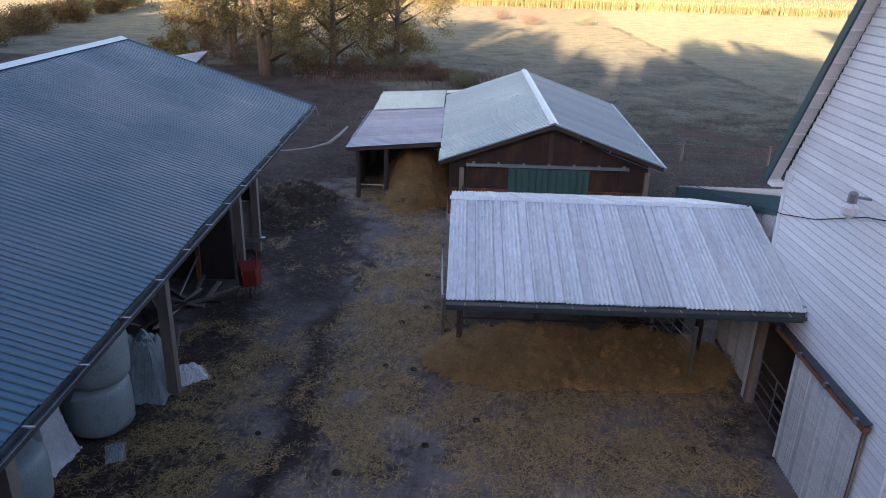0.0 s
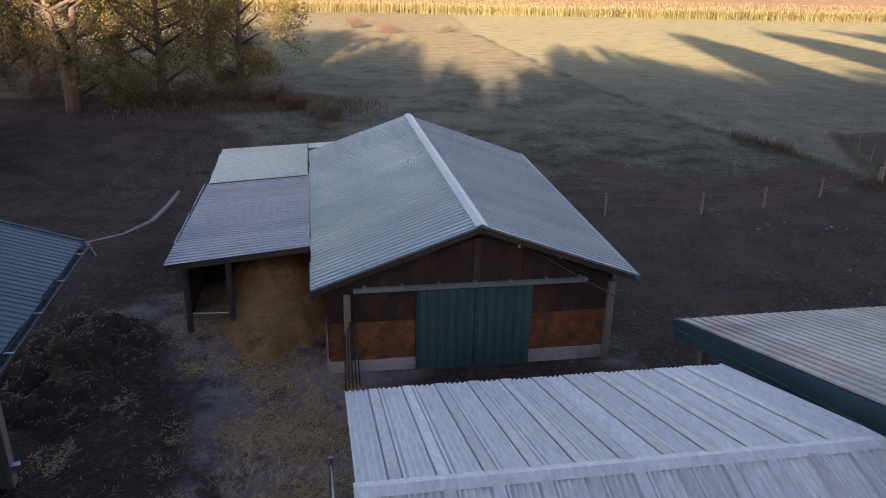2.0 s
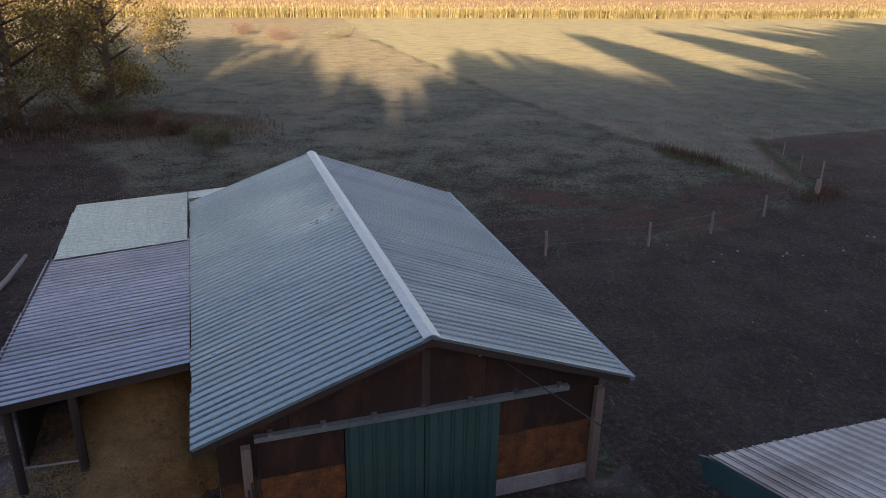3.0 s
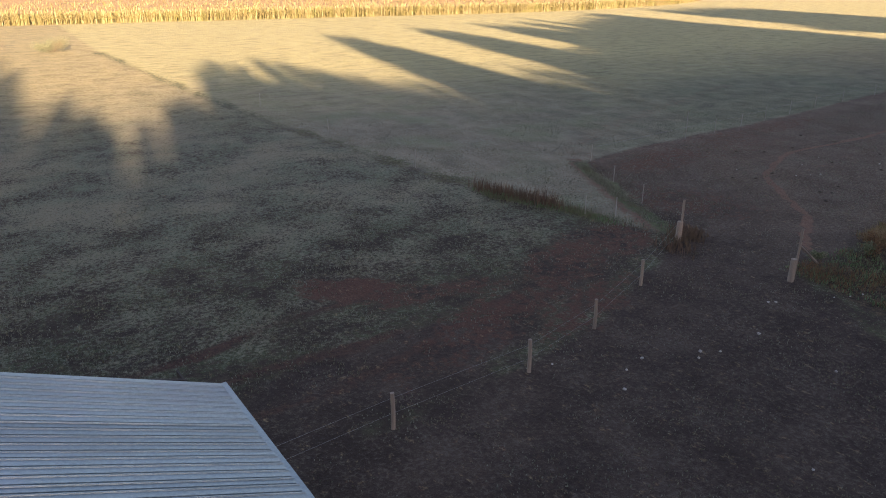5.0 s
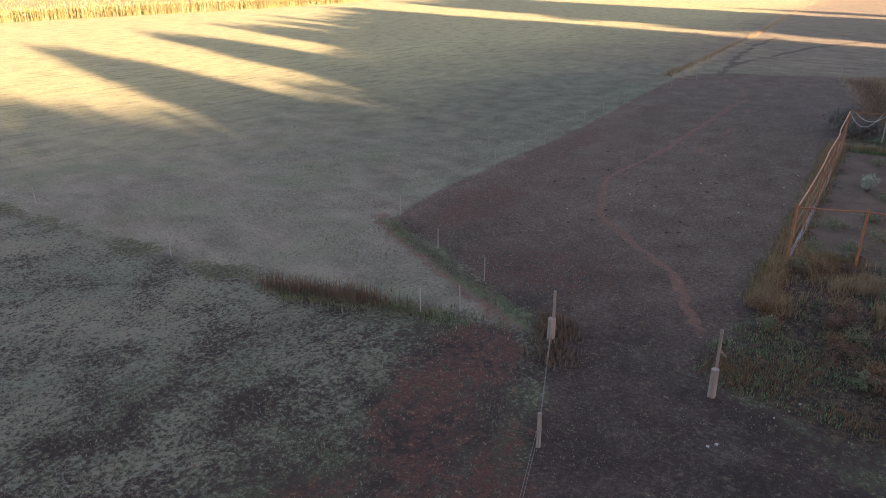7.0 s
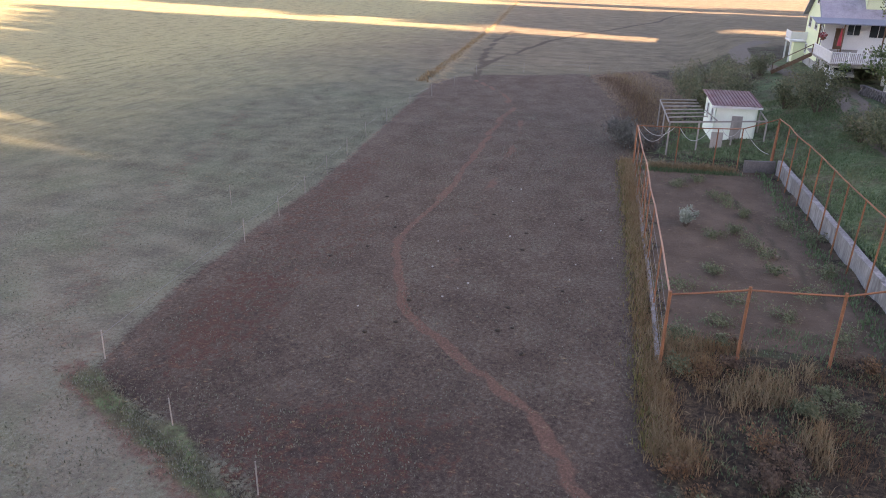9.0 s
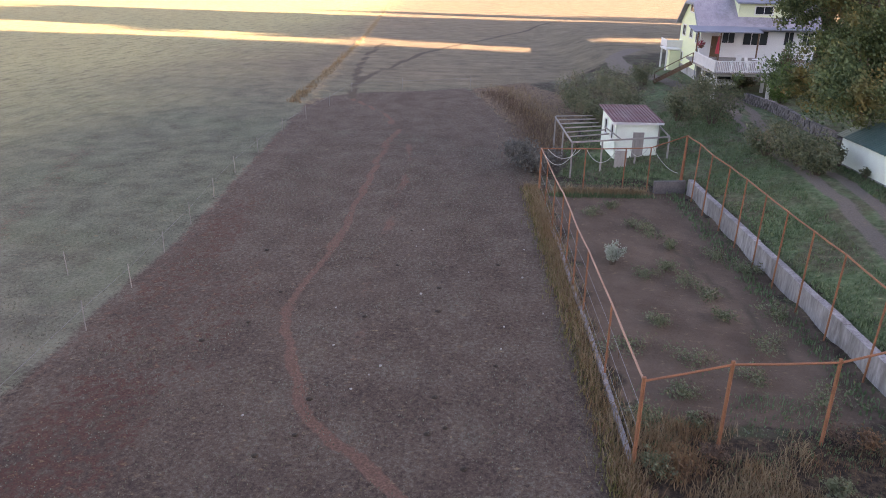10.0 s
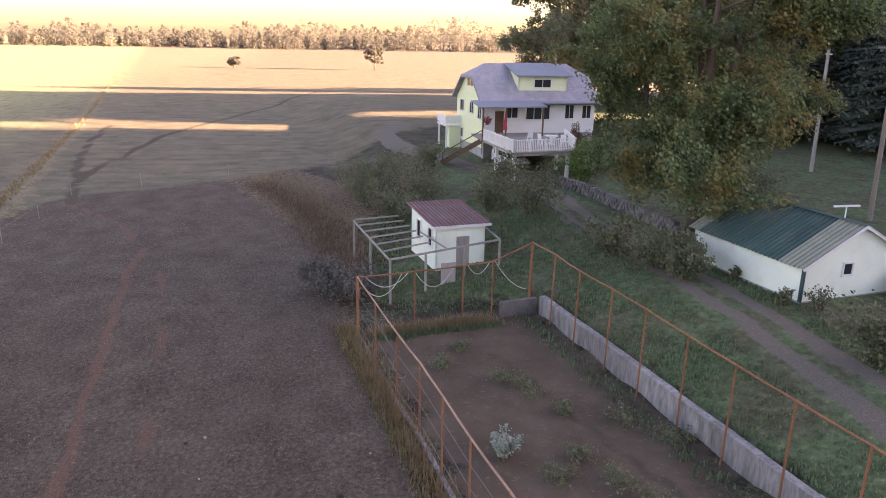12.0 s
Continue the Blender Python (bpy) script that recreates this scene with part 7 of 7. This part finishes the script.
def grasses():
    edge = [(38.5, 45.0), (43.5, 45.75), (54.4, 47.2), (63.1, 48.4), (70.5, 49.4)]
    blades("fence_grass", "tall dry grass along the garden fence", DRY, 6500, along(edge, 0.27), 0.42, 0.012, 21, 0.9)
    blades("fence_weeds", "russet weeds along the garden fence", RUSSET, 3200, along(edge, 0.3), 0.34, 0.012, 20, 0.9)
    blades("fence_green_weeds", "yellow green weeds along the garden fence", YELLOWGREEN, 5200, along([(x, y + 0.2) for x, y in edge], 0.28), 0.22, 0.016, 19, 0.9)
    blades("garden_end_grass", "tan grass at the far end of the garden", DRY, 2200, along([(69.2, 48.0), (69.7, 45.5), (70.1, 42.9)], 0.45), 0.55, 0.014, 22, 0.8)
    blades("garden_end_weeds", "green weeds at the far end of the garden", GREENGRASS, 1500, along([(68.8, 48.0), (69.4, 45.5), (69.8, 42.6)], 0.5), 0.25, 0.02, 18, 0.8)
    blades("near_weeds", "rank dead weeds at the near end of the garden", RUSSET, 7000, clumped(31.5, 34, 46, 45.0, 0.5, 0.18), 0.3, 0.009, 23, 0.9)
    blades("near_dry_grass", "pale dry grass among the weeds by the garden", DRY, 3600, clumped(38, 40.5, 46.0, 45.6, 0.5, 0.22), 0.55, 0.011, 24, 0.9)
    blades("near_green_weeds", "green weeds at the near end of the garden", GREENGRASS, 9000, clumped(31.5, 33, 48, 45.2, 0.45, 0.1), 0.16, 0.018, 25, 0.9)
    rnd = random.Random(88)
    kinds = ((LEAF_WEED, "grey green weed clump in rank ground by the garden"), (RUSSET, "russet dead weed clump in rank ground by the garden"), (LEAF_BUSH, "dark green weed clump in rank ground by the garden"), (RUSTY, "brown seeded weed clump in rank ground by the garden"))
    for k in range(44):
        x, y = rnd.uniform(31.8, 47), rnd.uniform(36.5, 45)
        shrub("weed_clump", kinds[k % 4][1], x, y, rnd.uniform(0.3, 0.75), rnd.uniform(0.4, 0.95), 520, 0.09, kinds[k % 4][0], 600 + k, "rank weeds", False)
    blades("dock_stand", "stand of dead brown docks in the pasture", RUSTY, 620, along([(26.8, 61.4), (27.8, 59.0), (28.9, 56.6)], 0.5), 0.75, 0.018, 26, 0.4)
    blades("dock_greens", "green weeds round the docks", GREENGRASS, 900, along([(26.6, 61.0), (27.6, 58.6), (28.9, 56.2), (29.6, 53.6)], 0.6), 0.2, 0.025, 17, 0.8)
    blades("dock_stand_low", "low green and brown weeds by the pasture fence", FROSTED, 600, along([(26.6, 59.6), (28.6, 57.4), (29.6, 55.2), (30.6, 52.5)], 0.9), 0.2, 0.025, 27)
    blades("far_brush", "rusty brush beyond the paddock", RUSTY, 5000, along([(76, 49.0), (84, 49.2), (90, 50.0), (97, 51.8), (106, 55.0)], 1.0), 0.36, 0.016, 28, 1.0)
    blades("far_brush_grass", "tall dry grass beyond the paddock", DRY, 3600, along([(80, 48.2), (90, 48.8), (99, 50.6), (110, 54.5)], 1.4), 0.34, 0.014, 29, 1.0)
    blades("corner_weeds", "dark weeds round the corner fence post", RUSTY, 700, along([(29.0, 49.0), (31.2, 50.1), (32.4, 50.6)], 0.5), 0.3, 0.03, 30)
    blades("field_weeds", "dark dead weeds below the field trees", RUSTY, 1500, along([(-20, 71), (-12, 74), (-5, 71.5), (0, 73)], 2.6), 0.42, 0.035, 31)
    blades("diagonal_grass", "dry grass ridge across the far field", DRY, 1800, along([(95, 73.9), (102, 74.9), (118.8, 77.3), (136, 80), (162, 84.1), (207.8, 92.4), (287, 107)], 0.35), 0.25, 0.05, 32)
    blades("frosty_grass", "frosted tufts of pasture grass", FROSTED, 50000, clumped(-14, 46, 92, 112, 0.5, -0.05, lambda x, y: y > 44.6 + 0.28 * max(0, x - 12) and (x < 37 or y > 65 + 0.12 * (x - 40)), lambda x, y: max(0.0, min(1.0, (96 - y - 0.1 * x) / 42)) * (0.35 if ((x - 21) / 9) ** 2 + ((y - 48 - 0.35 * (x - 21)) / 3.2) ** 2 < 1 else 1.0)), 0.085, 0.02, 33, 0.9)
    blades("paddock_tufts", "sparse frosted tufts in the bare paddock", FROSTED, 22000, clumped(9, 30, 84, 68, 0.35, 0.0, lambda x, y: (y < 44 + 0.25 * max(0, x - 12) if x < 33 else y > 46.3 + 0.1 * (x - 44) and y < 63.5 + 0.1 * (x - 40))), 0.06, 0.02, 34, 0.8)
    blades("lawn_grass", "green lawn grass behind the retaining wall", GREENGRASS, 26000, clumped(46, 30, 90, 47.5, 0.5, -0.25, lambda x, y: (y < 37.1 + 0.137 * (x - 52) if x < 72 else y > 33.8) and abs(y - 33.3) > 1.4), 0.16, 0.035, 35, 0.6)
    blades("ditch_grass", "short rimed grass along the ditch", FROSTED, 2600, along(DITCH, 0.55), 0.09, 0.02, 36, 0.6)
    blades("wall_foot_weeds", "weeds at the foot of the retaining wall", GREENGRASS, 1100, along([(47, 37.6), (58, 39.2), (71, 40.9)], 0.3), 0.2, 0.035, 37)


def mound(name, label, category, material, x0, y0, x1, y1, top, seed, m, freq=0.9, cells=70, kind="", ragged=0.5, power=2, slump=0.8, lump=0.1):
    """A heap: a domed sheet over a rectangle, lumpy, thinning to nothing at its edge."""
    g = Geo()
    n = cells
    for j in range(n + 1):
        for i in range(n + 1):
            u, v = i / n, j / n
            x, y = x0 + (x1 - x0) * u, y0 + (y1 - y0) * v
            q = noise.noise(Vector((x * freq, y * freq, seed)))
            f = noise.noise(Vector((x * freq * 4, y * freq * 4, seed + 5)))
            r = (abs(2 * u - 1) ** power + abs(2 * v - 1) ** 2) ** 0.5 + 0.25 * q
            e = max(0.0, 1 - r * r)
            g.v.append((x, y, top * e ** slump * (1 + ragged * q) + lump * (f + 0.5 * noise.noise(Vector((x * 9, y * 9, seed)))) * min(1, e * 4) - 0.12))
    g.f = [(j * (n + 1) + i, j * (n + 1) + i + 1, (j + 1) * (n + 1) + i + 1, (j + 1) * (n + 1) + i) for j in range(n) for i in range(n)]
    return solid(name, g, material, label, category, m, kind=kind, smooth=True)


def loose_straw(name, label, count, place, seed, size=0.16, lift=0.02):
    rnd = random.Random(seed)
    spots = [place(rnd) for _ in range(count)]
    zs = gz([p[0] for p in spots], [p[1] for p in spots])
    g = Geo()
    for (x, y, dz), z in zip(spots, zs):
        a = rnd.random() * 6.283
        l2, w = size * rnd.uniform(0.5, 1.4) / 2, 0.006
        dx, dy = math.cos(a), math.sin(a)
        t0, t1 = rnd.uniform(0.0, 0.3 * size), rnd.uniform(0.0, 0.3 * size)
        z0 = z + dz + lift
        k = len(g.v)
        g.v += [(x - dx * l2 - dy * w, y - dy * l2 + dx * w, z0 + t0), (x - dx * l2 + dy * w, y - dy * l2 - dx * w, z0 + t0), (x + dx * l2 + dy * w, y + dy * l2 - dx * w, z0 + t1), (x + dx * l2 - dy * w, y + dy * l2 + dx * w, z0 + t1)]
        g.f.append((k, k + 1, k + 2, k + 3))
    solid(name, g, M_STRAW, label, "straw", kind="stuff")


def straw_and_muck():
    heap = mound("straw_bank", "long bank of golden straw spilling out of the feeding shed", "straw bank", M_STRAWHEAP, -8.5, -0.2, 0.3, 2.9, 0.7, 3.0, FARM @ pose(0, 0, 0.53), 1.15, cells=120, kind="stuff", ragged=1.0, power=4, slump=0.8, lump=0.36)
    pile = mound("straw_pile", "tall loose straw pile under the cattle lean-to", "straw pile", M_STRAWHEAP, -11.4, 12.4, -7.4, 20.5, 2.2, 9.0, BARN @ pose(0, 0, 0.83), 0.55, cells=110, kind="stuff", ragged=0.45, slump=1.5, lump=0.3)
    muck = mound("manure_heap", "dark manure heap with rotting straw", "manure heap", M_MANURE, -10.2, 24.2, -5.0, 32.0, 0.8, 17.0, pose(0, 0, 0.74), 1.3, ragged=1.5, cells=90, kind="stuff", lump=0.2)

    def on(ob, thr, inv):
        vs = [ob.matrix_world @ v.co for v in ob.data.vertices]
        vs = [p for p in vs if p.z - float(gz(p.x, p.y)) > thr]

        def place(rnd):
            p = rnd.choice(vs)
            return p.x + rnd.uniform(-0.1, 0.1), p.y + rnd.uniform(-0.1, 0.1), p.z - float(gz(p.x, p.y))
        return place
    bpy.context.view_layer.update()
    for k, (ob, n) in enumerate(((heap, 30000), (pile, 24000), (muck, 900))):
        loose_straw("straw_stalks", ("golden stalks on the straw bank", "golden stalks on the straw pile", "old stalks on the manure heap")[k], n, on(ob, 0.05, 0), 70 + k, (0.3, 0.26, 0.14)[k], 0.02)

    def yard(rnd):
        for _ in range(60):
            x, y = rnd.uniform(-7, 8.5), rnd.uniform(5, 33)
            d = noise.noise(Vector((x * 0.7, y * 0.7, 1.0))) + 0.5 * noise.noise(Vector((x * 2, y * 2, 4.0)))
            near = max(blob(x, y, 4.4, 14.0, 6.5, 4.5), 0.8 * blob(x, y, -1.0, 20, 2.6, 13), 0.6 * blob(x, y, -4.5, 13.5, 2.4, 7), blob(x, y, -2.8, 31, 3.5, 4.5))
            by_barn = x > 0.4 and y > 22.5
            if d + 0.75 * float(near) - 0.9 * by_barn > 0.45 + rnd.gauss(0, 0.2):
                break
        return x, y, 0.0
    loose_straw("scattered_straw", "straw scattered over the muddy yard", 60000, yard, 75, 0.12)
    # dung pats and stones that can be told apart
    rnd = random.Random(33)
    for k in range(34):
        x, y = (rnd.uniform(-4.5, 2.5), rnd.uniform(11, 29)) if k < 16 else (rnd.uniform(42, 62), rnd.uniform(49, 62))
        r = rnd.uniform(0.08, 0.15)
        g = Geo().tube([(0, 0, -0.02), (0, 0, 0.03), (0.01, 0, 0.06)], [r, r * 0.85, r * 0.35], 9)
        solid("dung_pat", g, M_MANURE, "dark cow pat on bare ground", "dung", at(x, y), "cow pats", smooth=True)
    M_PALE = surf("pale field stone", (0.3, 0.29, 0.27), (0.45, 0.43, 0.40), 5.0, 0.9, 0.0, 20, 0.01)
    for k in range(40):
        x, y = rnd.uniform(15, 33), rnd.uniform(33, 44)
        if k > 22:
            x, y = rnd.uniform(44, 62), rnd.uniform(48, 58)
        r = rnd.uniform(0.02, 0.045)
        g = Geo()
        g.add([(r * a * rnd.uniform(0.7, 1.2), r * b * rnd.uniform(0.7, 1.2), r * c * rnd.uniform(0.4, 0.8)) for c in (-1, 1) for a, b in ((-1, -1), (1, -1), (1, 1), (-1, 1))], [(3, 2, 1, 0), (4, 5, 6, 7), (0, 1, 5, 4), (1, 2, 6, 5), (2, 3, 7, 6), (3, 0, 4, 7)])
        solid("field_stone", g, M_PALE, "small pale stone lying in the paddock", "stone", at(x, y, 0, 0.03), "paddock stones")


def bale(m, label):
    b = thing("wrapped_bale", label, "bale", m, "wrapped bales")
    prof = [(0.0, 0.0), (0.5, 0.0), (0.66, 0.05), (0.73, 0.16), (0.755, 0.4), (0.76, 0.65), (0.75, 0.95), (0.72, 1.14), (0.64, 1.24), (0.45, 1.28), (0.0, 1.28)]
    n = 28
    g = Geo()
    for r, z in prof:
        for k in range(n):
            a = 2 * math.pi * k / n
            w = 1 + 0.018 * math.sin(5 * a + z * 4) + 0.012 * math.sin(11 * a)
            g.v.append((r * w * math.cos(a), r * w * math.sin(a), z))
    g.f = [(i * n + k, i * n + (k + 1) % n, (i + 1) * n + (k + 1) % n, (i + 1) * n + k) for i in range(len(prof) - 1) for k in range(n)]
    part("wrap", g, M_WRAP, b, smooth=True)
    part("wrap_tail", Geo().slab([(0.7, 0.1, 0.02), (0.95, 0.2, 0.0), (1.05, -0.15, 0.0), (0.72, -0.2, 0.03)], (0, 0, 0.015)), M_WRAP, b)
    return b


def draped(name, label, material, m, w, d, h, seed, category="tarpaulin"):
    """A crumpled sheet thrown over something."""
    g, n = Geo(), 34
    for j in range(n + 1):
        for i in range(n + 1):
            u, v = 2 * i / n - 1, 2 * j / n - 1
            q = noise.noise(Vector((u * 2.2, v * 2.2, seed))) + 0.6 * abs(noise.noise(Vector((u * 5, v * 5, seed + 2))))
            r = max(abs(u), abs(v)) + 0.15 * q
            z = h * (1 - step(0.45, 0.98, r)) * (1 + 0.3 * q) + 0.09 * abs(noise.noise(Vector((u * 9, v * 9, seed))))
            g.v.append((w * u * (1 + 0.12 * q), d * v * (1 + 0.12 * q), float(z)))
    g.f = [(j * (n + 1) + i, j * (n + 1) + i + 1, (j + 1) * (n + 1) + i + 1, (j + 1) * (n + 1) + i) for j in range(n) for i in range(n)]
    ob = solid(name, g, material, label, category, m)
    return ob


def barn_clutter():
    two = "pale green plastic-wrapped round bale in the hay barn"
    for x, y in ((-6.95, 12.75), (-7.15, 9.9), (-8.6, 12.4), (-8.8, 10.0), (-7.0, 7.9)):
        z = float(gz(x, y)) - 0.02
        bale(pose(x, y, z, 0, 0, 30 * x), two)
        if y != 9.9 and y != 7.9:
            bale(pose(x + 0.05, y + 0.03, z + 1.29, 0, 0, 50 * y), "pale green wrapped round bale stacked on another")
    draped("tarpaulin", "crumpled grey-green tarpaulin over stacked feed", M_TARP, at(-6.75, 14.35, 10), 0.75, 0.75, 1.35, 3.0)
    draped("plastic_sheet", "crumpled white plastic sheet beside a barn post", M_PLASTIC, at(-5.95, 15.0, 40), 0.55, 0.4, 0.28, 8.0, "plastic sheet")
    draped("plastic_sheet", "white plastic sheet hanging over bales", M_PLASTIC, at(-7.5, 11.3, 0), 0.6, 0.55, 1.5, 6.0, "plastic sheet")
    draped("plastic_scrap", "scrap of pale bale wrap on the ground", M_WRAP, at(-6.05, 11.75, 30), 0.22, 0.36, 0.05, 12.0, "plastic scrap")
    r = thing("wheelbarrow", "faded red wheelbarrow stood on its nose by a barn post", "wheelbarrow", at(-6.0, 19.9, 200))
    outer = [(-0.36, -0.14, 0.3), (0.36, -0.14, 0.3), (0.36, -0.02, 1.22), (-0.36, -0.02, 1.22), (-0.2, 0.26, 0.42), (0.2, 0.26, 0.42), (0.24, 0.32, 0.98), (-0.24, 0.32, 0.98)]
    inner = [(-0.33, -0.14, 0.33), (0.33, -0.14, 0.33), (0.33, -0.02, 1.19), (-0.33, -0.02, 1.19), (-0.18, 0.23, 0.44), (0.18, 0.23, 0.44), (0.22, 0.29, 0.96), (-0.22, 0.29, 0.96)]
    sides = [(0, 1, 5, 4), (1, 2, 6, 5), (2, 3, 7, 6), (3, 0, 4, 7), (4, 5, 6, 7)]
    part("tub", Geo().add(outer + inner, sides + [tuple(8 + i for i in reversed(f)) for f in sides] + [(i, (i + 1) % 4, 8 + (i + 1) % 4, 8 + i) for i in range(4)]), M_RED, r, smooth=False)
    for sx in (-0.2, 0.2):
        part("handle", Geo().tube([(sx * 0.4, 0.3, 0.12), (sx, 0.34, 0.5), (sx * 1.15, 0.3, 1.1), (sx * 1.3, 0.16, 1.62)], 0.02), M_RED, r)
        part("leg", Geo().tube([(sx, 0.34, 0.95), (sx * 1.1, 0.62, 0.98), (sx, 0.36, 1.12)], 0.014), M_RUST, r)
    wheel = part("wheel", Geo().tube([(0.0, 0.24 + 0.15 * math.cos(a), 0.18 + 0.15 * math.sin(a)) for a in [2 * math.pi * i / 14 for i in range(15)]], 0.035, 7), M_BLACK, r)
    part("rim", Geo().tube([(-0.03, 0.24, 0.18), (0.03, 0.24, 0.18)], 0.1, 10), M_STEEL, wheel)
    o = thing("log_splitter", "orange and grey machine parked in the barn bay", "machine", at(-8.2, 22.7, 20))
    part("engine_cover", Geo().box(-0.4, -0.3, 0.55, 0.4, 0.3, 1.05), M_ORANGE, o)
    part("beam", Geo().beam((0.3, 0, 0.5), (1.6, 0.1, 0.45), 0.16), M_STEEL, o)
    for s in (-0.42, 0.36):
        part("wheel", Geo().tube([(-0.1, s, 0.3), (-0.1, s + 0.08, 0.3)], 0.3, 14), M_BLACK, o)
    rnd = random.Random(19)
    for k in range(16):
        x, y, a = rnd.uniform(-9.2, -6.3), rnd.uniform(15.8, 20.6), rnd.uniform(0, 3.14)
        l2 = rnd.uniform(0.4, 1.3)
        z = 0.05 + 0.06 * (k % 3)
        solid("scrap_timber", Geo().beam((-l2 * math.cos(a), -l2 * math.sin(a), z), (l2 * math.cos(a), l2 * math.sin(a), z + rnd.uniform(0, 0.25)), rnd.uniform(0.06, 0.14), 0.06), rnd.choice([M_DARKWOOD, M_POST, M_GREYWOOD]), "scrap timber piled under the hay barn", "timber", at(x, y), "scrap timber")
    part_rail = thing("rack_rail", "long steel rail leaning in the hay barn", "rail", at(-7.6, 19.3, 100))
    part("bar", Geo().tube([(-1.6, 0, 0.9), (1.4, 0.2, 1.0)], 0.04), M_STEEL, part_rail)
    part("stand", Geo().beam((1.2, 0.2, 0), (1.3, 0.2, 1.4), 0.14), M_RUST, part_rail)
    g = Geo().tube([(-8.9, 45.9, 0.55), (-8.95, 43.8, 0.42), (-9.05, 41.8, 0.38), (-9.6, 39.7, 0.5), (-10.6, 38.4, 0.62), (-12.2, 37.6, 0.75), (-14, 37.2, 0.8)], [0.07, 0.1, 0.11, 0.1, 0.09, 0.07, 0.05], 8)
    solid("fallen_trunk", g, M_GREYWOOD, "bare silvered fallen trunk curving over the mud", "log", pose(-0.4, 0, 0.05), smooth=True)
    tr = thing("lean_poles", "bundle of poles leaning at the cattle barn corner", "poles", BARN @ pose(-7.55, 11.2, 0.8))
    for k in range(5):
        part("pole", Geo().tube([(0.1 * k, -0.5 + 0.05 * k, 0), (0.05 + 0.07 * k, 0.25, 1.5 + 0.15 * k)], 0.02, 6), M_DARKWOOD, tr)


shrubs()
hedge_left()
grasses()
straw_and_muck()
barn_clutter()
